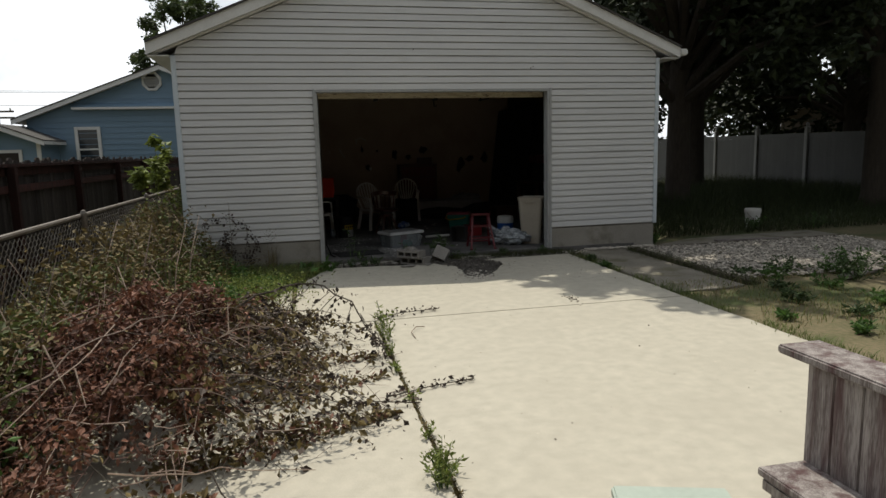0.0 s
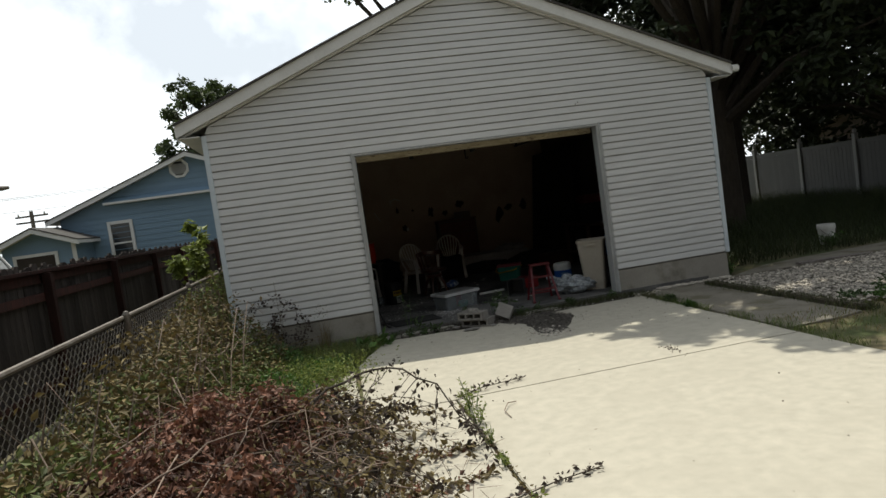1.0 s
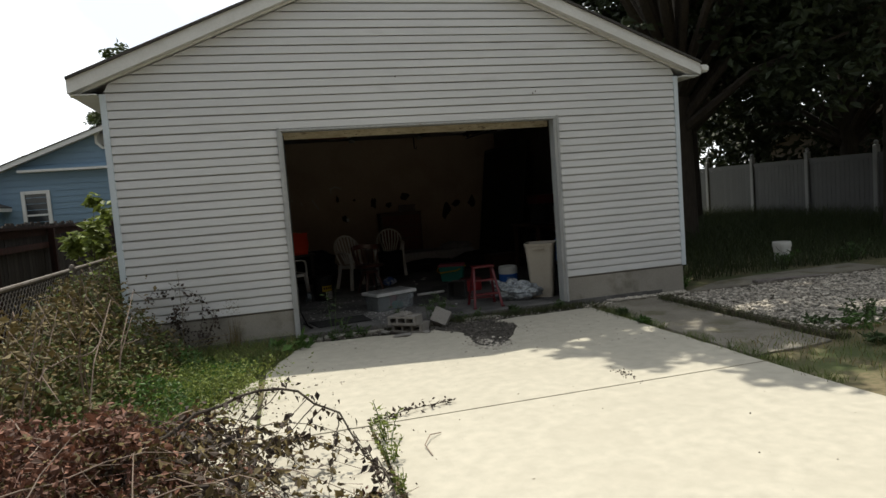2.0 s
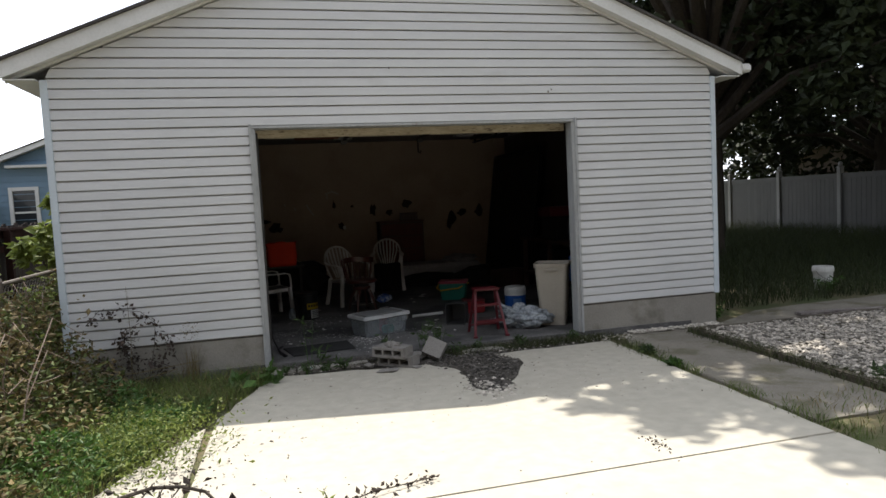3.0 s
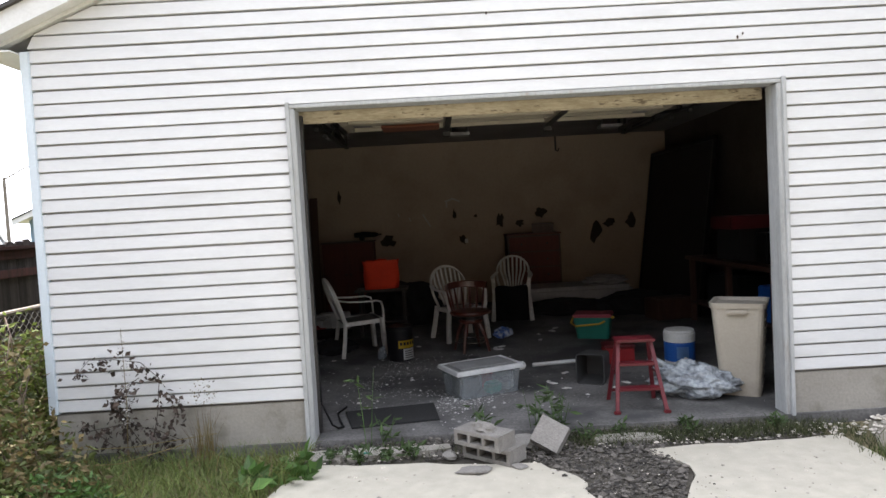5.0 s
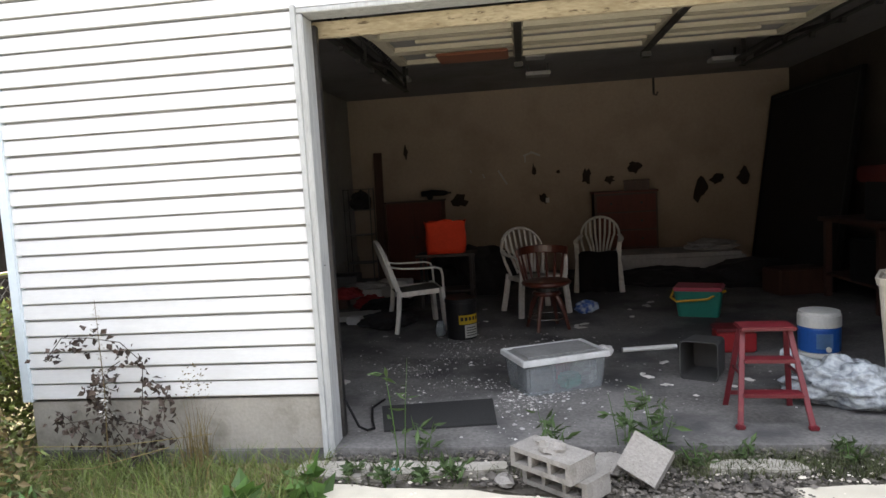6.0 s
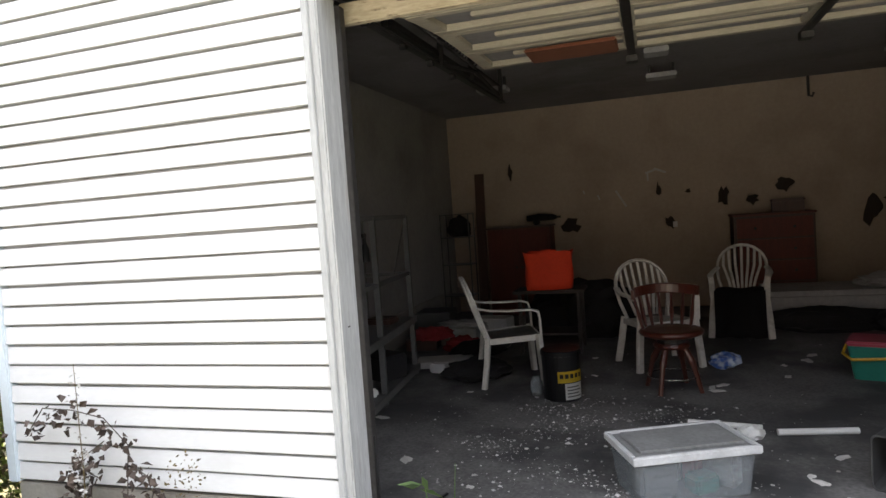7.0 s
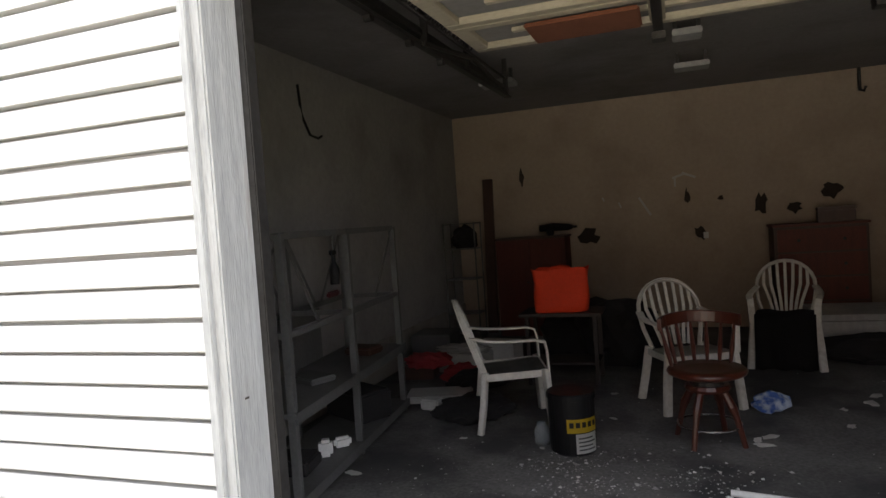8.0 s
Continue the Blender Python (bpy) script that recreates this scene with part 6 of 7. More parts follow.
patch = [(1.55, 9.72), (2.03, 9.42), (2.26, 9.05), (2.19, 8.42), (2.40, 8.18), (2.70, 8.66), (2.95, 9.22), (2.80, 9.62), (3.1, 9.75), (2.5, 9.86)]
c = scatter(vrng, 13000, 1.3, 8.1, 3.1, 9.95)
c = c[inside(c, patch) | ((vrng.random(len(c)) < 0.25) & (c[:, 1] > 9.55))]
c[:, 2] = -0.018 + 0.03 * vrng.random(len(c))
spill = c[::10] + vrng.normal(size=(len(c[::10]), 3)) * np.array([0.09, 0.09, 0.0])
spill[:, 2] = 0.003
c = np.concatenate([c, spill])
tagged(new("rubble", stones("rubble", c, 0.004 + 0.006 * vrng.exponential(0.75, len(c)), RUBBLE, vrng)), "dark crushed rubble in the broken slab", "rubble", "", "stuff")
c = np.concatenate([scatter(vrng, 2600, 0.2, 9.58, 4.2, 9.94, -0.012), scatter(vrng, 1500, 0.4, 9.86, 4.0, 9.935, 0.0)])
c[:, 2] += 0.02 * vrng.random(len(c)) + 0.45 * np.clip(c[:, 1] - 9.86, 0, 1) * vrng.random(len(c))
tagged(new("rubble", stones("rubble", c, 0.003 + 0.006 * vrng.exponential(0.8, len(c)), RUBBLE, vrng)), "dark grit along the broken threshold", "rubble", "", "stuff")
c = np.concatenate([vrng.normal((2.33, 8.33, 0.004), (0.11, 0.16, 0.0), (110, 3)), scatter(vrng, 420, 0.2, 9.6, 4.2, 9.94, 0.006), scatter(vrng, 800, 0.0, 7.6, 4.1, 9.5, 0.002), scatter(vrng, 90, -0.8, 3.0, 4.1, 8.4, 0.003)])
s = np.concatenate([vrng.uniform(0.010, 0.026, 110), 0.004 + 0.006 * vrng.exponential(0.8, 420), 0.002 + 0.0038 * vrng.exponential(0.8, 800), vrng.uniform(0.003, 0.008, 90)])
tagged(new("pebbles", stones("pebbles", c, s, PEBBLE, vrng)), "scattered pale pebbles and concrete crumbs", "pebbles", "", "stuff")


def cinder_block(m, label, worn=0, L=0.40):
    """A hollow block lying flat: three cells run through it from front to back."""
    b = thing("cinder_block", m, label, "cinder block", "cinder blocks")
    D, H, t = 0.20, 0.105, 0.026
    bm = bmesh.new()
    for x0, x1, z0, z1 in ((-L / 2, L / 2, 0, t), (-L / 2, L / 2, H - t, H), (-L / 2, -L / 2 + t + 0.004, t, H - t), (L / 2 - t - 0.004, L / 2, t, H - t), (-L * 0.19, -L * 0.13, t, H - t), (L * 0.13, L * 0.19, t, H - t)):
        box(x0, -D / 2, z0, x1, D / 2, z1, bm=bm)
    bmesh.ops.remove_doubles(bm, verts=bm.verts[:], dist=0.0005)
    for v in bm.verts:
        v.co += 0.004 * Vector((noise.noise(v.co * 31), noise.noise(v.co * 29 + Vector((5, 0, 0))), noise.noise(v.co * 27 + Vector((0, 5, 0)))))
    part("body", bm, CINDER, b)
    if worn:
        cr = bmesh.new()
        bmesh.ops.create_icosphere(cr, subdivisions=3, radius=1.0)
        for v in cr.verts:
            v.co = Vector((v.co.x * 0.10, v.co.y * 0.07, max(0.0, v.co.z * 0.055))) * (1 + 0.4 * noise.noise(v.co * 3) + 0.3 * noise.noise(v.co * 8))
            v.co.z += H - 0.004
        part("mortar", cr, CINDER, b, "lump of old mortar")
    return b


cinder_block(pose(1.715, 9.57, 0.0, 0, 0, -40), "grey cinder block on the broken slab")
cinder_block(pose(1.65, 9.545, 0.106, 0, 0, -41), "grey cinder block with old mortar stacked on another", 1, L=0.38)
cinder_block(pose(2.13, 9.66, 0.085, 52, 22, -30), "half a grey cinder block tipped on its edge", L=0.21)
for i, (x, y, sx, sz) in enumerate(((1.56, 9.33, 0.11, 0.035), (1.95, 9.78, 0.13, 0.07), (1.40, 9.62, 0.08, 0.04), (1.86, 9.36, 0.06, 0.03))):
    ob = crumple("concrete_lump", pose(x, y, -0.004, 0, 0, 50 * i), sx, sx * 0.65, sz, CINDER, "broken lump of concrete by the blocks", "concrete lump", 80 + i, n=2, jag=0.5)


# brush pile on the driveway
def heap_height(x, y):
    """Height of the brush pile over the plan."""
    u = np.where(x > -1.05, (x + 1.05) / 1.22, (x + 1.05) / 1.0)
    v = (y - 4.6) / 2.0
    q = np.clip(1 - (u * u + v * v), 0, 1)
    bumps = 1 + 0.22 * np.sin(3.9 * x + 1.3 * np.sin(2.1 * y)) * np.sin(2.9 * y + 0.8) + 0.25 * np.sin(8 * x + 2 * y) * np.sin(7 * y - x)
    return 0.60 * q ** 0.75 * bumps


def kinked(points, step, amp):
    """A crooked branch through the given points."""
    out = []
    for a, b in zip(points, points[1:]):
        a, b = Vector(a), Vector(b)
        n = max(1, int((b - a).length / step))
        for i in range(n):
            out.append(a.lerp(b, i / n) + Vector(brng.normal(0, amp, 3)))
    out.append(Vector(points[-1]))
    for p in out:
        p.z = max(0.008, p.z)
    return out


def tapered(r0, r1, n):
    return [r0 + (r1 - r0) * i / max(1, n - 1) for i in range(n)]


BRUSH = [(-1.85, 2.5), (-1.2, 2.7), (-0.45, 3.05), (0.1, 3.5), (0.62, 3.85), (0.55, 4.3), (0.74, 4.9), (0.60, 5.6), (0.55, 6.25), (0.1, 6.5), (-0.4, 6.6), (-1.2, 6.8), (-1.7, 6.2), (-1.9, 4.5)]
brush = thing("brush_pile", Matrix(), "large heap of cut branches with dry red-brown leaves", "brush pile")
brng = np.random.default_rng(13)

# crooked canes over and through the heap
k = 0
while k < 70:
    x, y = brng.uniform(-1.8, 0.1), brng.uniform(2.8, 6.4)
    h = float(heap_height(x, y))
    if h < 0.10:
        continue
    a = brng.normal(0.75, 0.55) if brng.random() < 0.6 else brng.uniform(0, math.pi)
    L = brng.uniform(0.3, 1.0)
    ends = [(x + s * L * math.cos(a), y + s * L * math.sin(a)) for s in (-0.5, 0.0, 0.5)]
    lift = brng.uniform(0.0, 0.07)
    p = [(ex, ey, float(heap_height(ex, ey)) * 0.95 + 0.02 + lift * (1 + i * 0.6)) for i, (ex, ey) in enumerate(ends)]
    if max(q[0] for q in p) > 0.5 or min(q[1] for q in p) < 2.3 or min(q[0] for q in p) < -1.95:
        continue
    p = kinked(p, 0.11, 0.013)
    r = brng.uniform(0.0022, 0.0042)
    part("cane", tube(p, tapered(r * 1.2, r * 0.4, len(p)), 5), CANE if k % 3 else BARK, brush)
    k += 1
# the arching branch and the forked pale boughs
arch = [(-0.75, 5.15, 0.40), (-0.35, 5.5, 0.52), (0.0, 5.68, 0.57), (0.22, 5.62, 0.55), (0.42, 5.45, 0.43), (0.56, 5.28, 0.24), (0.66, 5.15, 0.07)]
p = kinked(arch, 0.1, 0.010)
part("bough", tube(p, tapered(0.012, 0.004, len(p)), 6), BARK, brush)
for path, r in (([(-1.45, 3.25, 0.52), (-1.2, 3.72, 0.66), (-0.95, 4.2, 0.69), (-0.62, 4.62, 0.63), (-0.22, 4.98, 0.50)], 0.0042),
                ([(-1.05, 4.05, 0.68), (-1.12, 3.55, 0.64), (-1.3, 3.05, 0.48), (-1.38, 2.7, 0.36)], 0.0034),
                ([(-1.72, 3.6, 0.52), (-1.6, 4.2, 0.60), (-1.35, 4.8, 0.66), (-1.25, 5.3, 0.60)], 0.0042),
                ([(-0.85, 3.9, 0.62), (-0.75, 4.35, 0.70), (-0.72, 4.6, 0.76)], 0.0034),
                ([(-1.85, 4.9, 0.50), (-1.7, 5.8, 0.60), (-1.5, 6.7, 0.60), (-1.3, 7.6, 0.62), (-1.15, 8.4, 0.50)], 0.007)):
    p = kinked(path, 0.14, 0.016)
    part("bough", tube(p, tapered(r * 1.25, r * 0.5, len(p)), 6), CANE, brush)
# fine twigs as one mesh
tw = scatter(brng, 4200, -1.9, 2.5, 0.85, 6.8)
tw = tw[inside(tw, BRUSH)]
tw = tw[((tw[:, 0] < -0.45) & ((tw[:, 1] > 3.45) | (brng.random(len(tw)) < 0.25))) | (brng.random(len(tw)) < 0.15)]
h = heap_height(tw[:, 0], tw[:, 1])
tw[:, 2] = np.clip(h * brng.random(len(tw)) ** 0.35, 0.0, None) + brng.uniform(0.0, 0.05, len(tw))
d = brng.normal(size=(len(tw), 3)) * np.array([1, 1, 0.5])
d /= np.linalg.norm(d, axis=1)[:, None]
ln = brng.uniform(0.06, 0.24, len(tw))[:, None]
s = np.cross(d, brng.normal(size=(len(tw), 3)))
s /= np.linalg.norm(s, axis=1)[:, None] + 1e-9
u = np.cross(d, s)
r = 0.002
tv = np.stack([tw + s * r, tw - s * r * 0.6 + u * r, tw - s * r * 0.6 - u * r, tw + d * ln + s * r * 0.6, tw + d * ln - s * r * 0.4 + u * r * 0.6, tw + d * ln - s * r * 0.4 - u * r * 0.6], axis=1)
tv[..., 2] = np.maximum(tv[..., 2], 0.004)
kk = np.arange(len(tw))[:, None] * 6
tf = np.concatenate([kk + [0, 1, 4, 3], kk + [1, 2, 5, 4], kk + [2, 0, 3, 5]])
ob = part("twig_mass", mesh("twig_mass", tv.reshape(-1, 3).tolist(), tf.tolist(), TWIG), TWIG, brush)
tagged(ob, kind="stuff")
# leaves hang in bunches round many small twig ends, with dark gaps between
knots = scatter(brng, 2600, -1.9, 2.5, 0.5, 6.8)
knots = knots[inside(knots, BRUSH)]
kh = heap_height(knots[:, 0], knots[:, 1])
knots = knots[(kh > 0.10) & ((knots[:, 1] > 3.45 - 0.5 * (knots[:, 0] < -1.3)) | (brng.random(len(knots)) < 0.25)) & ((knots[:, 1] > 3.15 + 0.7 * (knots[:, 0] + 0.9)) | (knots[:, 0] < -1.05) | (brng.random(len(knots)) < 0.3)) & ((knots[:, 0] < -0.58 + 0.25 * np.sin(knots[:, 1] * 4.1)) | (brng.random(len(knots)) < 0.10))]
knots[:, 2] = heap_height(knots[:, 0], knots[:, 1]) * brng.random(len(knots)) ** 0.22 + brng.uniform(-0.02, 0.09, len(knots))
each = brng.integers(0, len(knots), 36000)
lp = knots[each] + brng.normal(size=(36000, 3)) * np.array([0.042, 0.042, 0.032])
lp[:, 2] = np.maximum(lp[:, 2], 0.012)
olive = brng.random(len(lp)) < np.clip(0.12 + 0.8 * (lp[:, 0] + 0.75), 0.12, 0.7)
ob = part("dry_leaves", leaves("dry_leaves", lp[~olive], 0.042, DRYLEAF, brng, droop=0.6, aspect=0.6), DRYLEAF, brush, "dry red-brown leaves")
tagged(ob, kind="stuff")
ob = part("olive_leaves", leaves("olive_leaves", lp[olive], 0.042, DRYOLIVE, brng, droop=0.6, aspect=0.55), DRYOLIVE, brush, "half-dry olive leaves")
tagged(ob, kind="stuff")
# pale broken sticks poking out at all angles
sticks = bmesh.new()
for i in range(260):
    x, y = brng.uniform(-1.75, -0.1), brng.uniform(2.9, 6.4)
    hz = float(heap_height(x, y))
    if hz < 0.12:
        continue
    v = Vector((brng.normal(), brng.normal(), brng.normal(0.3, 0.5))).normalized() * brng.uniform(0.08, 0.26)
    p0 = Vector((x, y, hz * brng.uniform(0.8, 1.05)))
    p2 = p0 + v
    p2.z = max(0.03, p2.z)
    tube([p0, p0 + v * 0.5 + Vector(brng.normal(0, 0.012, 3)), p2], [0.0034, 0.0028, 0.0016], 4, sticks)
tagged(part("stick_mass", sticks, CANE, brush, "pale broken sticks"), kind="stuff")
# low leafy lobes lying on the concrete
lobe = []
for (xa, ya), (xb, yb), k in (((-0.75, 3.42), (0.58, 3.98), 1000), ((-0.3, 4.45), (0.62, 4.68), 380), ((-0.35, 5.0), (0.60, 5.2), 420), ((-1.0, 3.0), (-0.45, 3.15), 120)):
    t = brng.random(k)
    w = 0.10 * (1.15 - t)
    lobe.append(np.stack([xa + (xb - xa) * t + brng.normal(0, 1, k) * w, ya + (yb - ya) * t + brng.normal(0, 1, k) * w * 0.8, 0.012 + 0.16 * brng.random(k) ** 1.5 * (1.1 - t)], axis=1))
lobe = np.concatenate(lobe)
lobe = lobe[(lobe[:, 0] < -0.35) | (brng.random(len(lobe)) < 0.6)]
mix = brng.random(len(lobe)) < 0.7
tagged(part("olive_leaves", leaves("olive_leaves", lobe[mix], 0.052, DRYOLIVE, brng, droop=0.2, aspect=0.55), DRYOLIVE, brush), kind="stuff")
tagged(part("dry_leaves", leaves("dry_leaves", lobe[~mix], 0.05, DRYLEAF, brng, droop=0.2, aspect=0.55), DRYLEAF, brush), kind="stuff")
# lacy sprays reaching out over the concrete
ap = []
spray_leaf, spray_dry = [], []
for i in range(92):
    x, y = brng.uniform(-0.95, -0.15), brng.uniform(3.5, 6.1)
    a, L = brng.normal(-0.15, 0.6), brng.uniform(0.4, 1.0)
    z0 = float(heap_height(x, y)) * brng.uniform(0.5, 0.95) + 0.04
    pth = []
    for j in range(7):
        t = j / 6
        pth.append((x + L * t * math.cos(a + 0.5 * t) + brng.normal(0, 0.012), y + L * t * math.sin(a + 0.5 * t) + brng.normal(0, 0.012), max(0.012, z0 + 0.14 * math.sin(math.pi * t) - (z0 - 0.012) * t ** 1.6)))
    if pth[-1][0] > 0.74 or pth[-1][1] < 3.2 or pth[-1][1] > 6.4:
        continue
    part("spray_twig", tube(pth, tapered(0.0045, 0.0014, 7), 4), BARK if i % 3 else CANE, brush)
    for (xa, ya, za), (xb, yb, zb) in zip(pth, pth[1:]):
        for t in brng.random(6):
            q = (xa + (xb - xa) * t + brng.normal(0, 0.016), ya + (yb - ya) * t + brng.normal(0, 0.016), max(0.012, za + (zb - za) * t + brng.normal(-0.005, 0.014)))
            (spray_leaf if brng.random() < 0.55 else spray_dry).append(q)
tagged(part("olive_leaves", leaves("olive_leaves", spray_leaf, 0.052, DRYOLIVE, brng, droop=0.7, aspect=0.6), DRYOLIVE, brush), kind="stuff")
tagged(part("dry_leaves", leaves("dry_leaves", spray_dry, 0.05, DEADLEAF, brng, droop=0.7, aspect=0.6), DEADLEAF, brush), kind="stuff")
# leaves and twigs along the arch
for (xa, ya, za), (xb, yb, zb) in zip(arch, arch[1:]):
    for t in np.linspace(0, 1, 5)[:-1]:
        x, y, z = xa + (xb - xa) * t, ya + (yb - ya) * t, za + (zb - za) * t
        if brng.random() < 0.75:
            dx, dy, dz = brng.uniform(-0.35, 0.12), brng.uniform(-0.45, 0.05), -brng.uniform(0.1, 0.45)
            tip = (x + dx, y + dy, max(0.05, z + dz))
            p = kinked([(x, y, z), ((x + tip[0]) / 2, (y + tip[1]) / 2, (z + tip[2]) / 2 + 0.04), tip], 0.08, 0.008)
            part("side_twig", tube(p, tapered(0.004, 0.0015, len(p)), 4), BARK, brush)
            for q in np.linspace(0.25, 1, 11):
                ap.append((x + (tip[0] - x) * q + brng.normal(0, 0.015), y + (tip[1] - y) * q + brng.normal(0, 0.015), z + (tip[2] - z) * q + brng.normal(0, 0.015)))
        ap += [(x + brng.normal(0, 0.03), y + brng.normal(0, 0.03), z + brng.normal(0.01, 0.03)) for _ in range(3)]
ob = part("hanging_leaves", leaves("hanging_leaves", ap, 0.05, DEADLEAF, brng, droop=0.8, aspect=0.6), DEADLEAF, brush)
tagged(ob, kind="stuff")
# loose sprigs on the concrete
for nm, path in (("sprig", [(0.72, 6.40, 0.012), (1.0, 6.50, 0.03), (1.42, 6.62, 0.015)]), ("sprig", [(0.55, 4.25, 0.012), (0.9, 4.36, 0.02), (1.22, 4.44, 0.012)]), ("sprig", [(0.05, 4.05, 0.02), (0.4, 4.12, 0.05), (0.75, 4.08, 0.015)])):
    sp = thing(nm, Matrix(), "dead leafy sprig lying on the concrete", "sprig", "dead sprigs")
    part("stem", tube(path, 0.004, 5), BARK, sp)
    pl = []
    for (xa, ya, za), (xb, yb, zb) in zip(path, path[1:]):
        pl += [(xa + (xb - xa) * t + brng.normal(0, 0.018), ya + (yb - ya) * t + brng.normal(0, 0.03), 0.012 + abs(brng.normal(0, 0.02))) for t in brng.random(34)]
    tagged(part("leaves", leaves("leaves", pl, 0.04, DEADLEAF, brng, aspect=0.6), DEADLEAF, sp), kind="stuff")
tagged(part("dry_stalk", tube([(1.00, 5.62, 0.008), (0.99, 5.78, 0.02), (1.06, 5.92, 0.03), (1.15, 5.98, 0.01)], 0.004, 5), CANE), "thin curved dry stalk on the concrete", "stalk")
lit = np.concatenate([brng.normal((2.94, 6.63, 0.004), (0.03, 0.13, 0.0), (60, 3)), scatter(brng, 24, -0.5, 2.2, 4.0, 9.3, 0.005), brng.normal((-0.4, 7.4, 0.006), (0.28, 0.45, 0.0), (380, 3)), brng.normal((0.4, 6.0, 0.006), (0.3, 0.9, 0.0), (140, 3))])
tagged(new("leaf_litter", leaves("leaf_litter", lit, 0.021, DEADLEAF, brng, aspect=0.6)), "dry leaf litter scattered on the concrete", "leaf litter", "", "stuff")


# ---- growing plants ----
def leafy(name, label, category, m, n_stem, height, spread, leaf, mat, seed, per=14, aspect=0.35):
    """A tuft of leafy stems."""
    r = np.random.default_rng(seed)
    t = thing(name, m, label, category)
    pts = []
    bm = bmesh.new()
    for i in range(n_stem):
        a, q = r.uniform(0, 2 * math.pi), r.uniform(0.2, 1.0) * spread
        h = height * r.uniform(0.55, 1.1)
        p = [(0.25 * q * math.cos(a), 0.25 * q * math.sin(a), -0.02), (0.6 * q * math.cos(a), 0.6 * q * math.sin(a), h * 0.55), (q * math.cos(a), q * math.sin(a), h)]
        tube(p, [0.004, 0.003, 0.0015], 4, bm)
        for s in r.uniform(0.2, 1.0, per):
            pts.append((q * math.cos(a) * (0.25 + 0.75 * s) + r.normal(0, 0.012), q * math.sin(a) * (0.25 + 0.75 * s) + r.normal(0, 0.012), h * s))
    tagged(part("stem_tuft", bm, WEED, t), kind="stuff")
    tagged(part("leaves", leaves("leaves", pts, leaf, mat, r, up=0.25, aspect=aspect), mat, t), kind="stuff")
    return t


# weeds in the slab joint
for i, (x, y, h, n) in enumerate(((0.79, 6.05, 0.26, 9), (0.74, 5.66, 0.18, 7), (0.73, 5.17, 0.13, 5), (0.69, 4.77, 0.10, 4), (0.72, 4.2, 0.05, 3), (0.70, 3.58, 0.07, 4), (0.69, 3.12, 0.17, 12), (0.66, 2.98, 0.14, 9))):
    leafy("weed", "green weed growing in the slab joint", "weed", pose(x, y, 0), n, h, 0.5 * h + 0.03, 0.042, LIME, 200 + i, per=12)
jp = np.stack([0.72 + vrng.normal(0, 0.014, 700), vrng.uniform(2.6, 6.3, 700), np.full(700, -0.01)], axis=1)
tagged(new("joint_growth", leaves("joint_growth", jp, 0.028, DRYOLIVE, vrng, up=0.4)), "low dry growth filling the slab joint", "weeds", "", "stuff")
jp = np.stack([vrng.uniform(-0.5, 4.15, 260), 6.378 + vrng.normal(0, 0.006, 260), np.full(260, -0.012)], axis=1)
tagged(new("joint_growth", leaves("joint_growth", jp, 0.014, DRYOLIVE, vrng, up=0.3)), "low dry growth in the cross joint", "weeds", "", "stuff")

# green verge between the fence and the driveway
VERGE = [(-2.0, 6.2), (-0.75, 6.6), (-0.55, 7.4), (-0.15, 8.25), (0.42, 9.5), (0.36, 9.9), (-1.95, 9.92)]
p = scatter(vrng, 24000, -2.1, 6.0, 0.6, 9.95, -0.03)
p = p[inside(p, VERGE)]
near = p[:, 1] < 8.7
tagged(new("dry_grass", blades("dry_grass", p[::7] + np.array([0.01, 0.01, 0.0]), 0.17, 0.003, DRYOLIVE, vrng, 1.1)), "tangled olive-brown grass on the verge", "grass", "", "stuff")
tagged(new("grass", blades("grass", p[~near], 0.14, 0.0028, GRASS, vrng, 0.95)), "uncut grass before the garage wall", "grass", "", "stuff")
tagged(new("grass", blades("grass", p[near][:4000], 0.2, 0.003, GRASS, vrng, 0.7)), "long uncut grass on the verge", "grass", "", "stuff")
q = scatter(vrng, 15000, -2.05, 6.3, -0.1, 9.0)
q = q[inside(q, VERGE)]
hh = 0.34 * np.clip(1.2 - np.abs(q[:, 0] + 1.2) / 1.3, 0.3, 1) * (0.55 + 0.45 * np.sin(q[:, 0] * 5.1) * np.sin(q[:, 1] * 4.3 + 1))
q[:, 2] = hh * vrng.random(len(q)) ** 0.5
tagged(new("weed_patch", leaves("weed_patch", q, 0.05, WEED, vrng, up=0.35, aspect=0.42)), "patch of leafy green weeds beside the driveway", "weeds", "", "stuff")
q = vrng.normal((-0.55, 7.75, 0.0), (0.30, 0.37, 0.0), (3600, 3))
q[:, 2] = 0.24 * vrng.random(3600)
tagged(new("weed_patch", leaves("weed_patch", q, 0.036, LIME, vrng, up=0.45, aspect=0.42)), "bright sunlit weeds at the driveway edge", "weeds", "", "stuff")
for i, (x, y, h) in enumerate(((0.28, 9.55, 0.08), (0.12, 9.25, 0.10), (0.40, 9.42, 0.05))):
    leafy("dock_plant", "broad-leaved green dock at the slab edge", "weed", pose(x, y, -0.01), 7, h, 0.15, 0.13, WEED, 230 + i, per=3, aspect=0.6)

# leafy weeds under the chain-link fence, beside the brush pile
q = scatter(vrng, 6500, -2.3, 1.4, -1.3, 5.6)
q = q[vrng.random(len(q)) < np.clip((-1.25 - q[:, 0]) / 0.5, 0.05, 1.0)]
q[:, 2] = (0.30 + 0.22 * np.sin(q[:, 1] * 2.3 + 0.6) * np.sin(q[:, 0] * 4.0)) * vrng.random(len(q)) ** 0.6
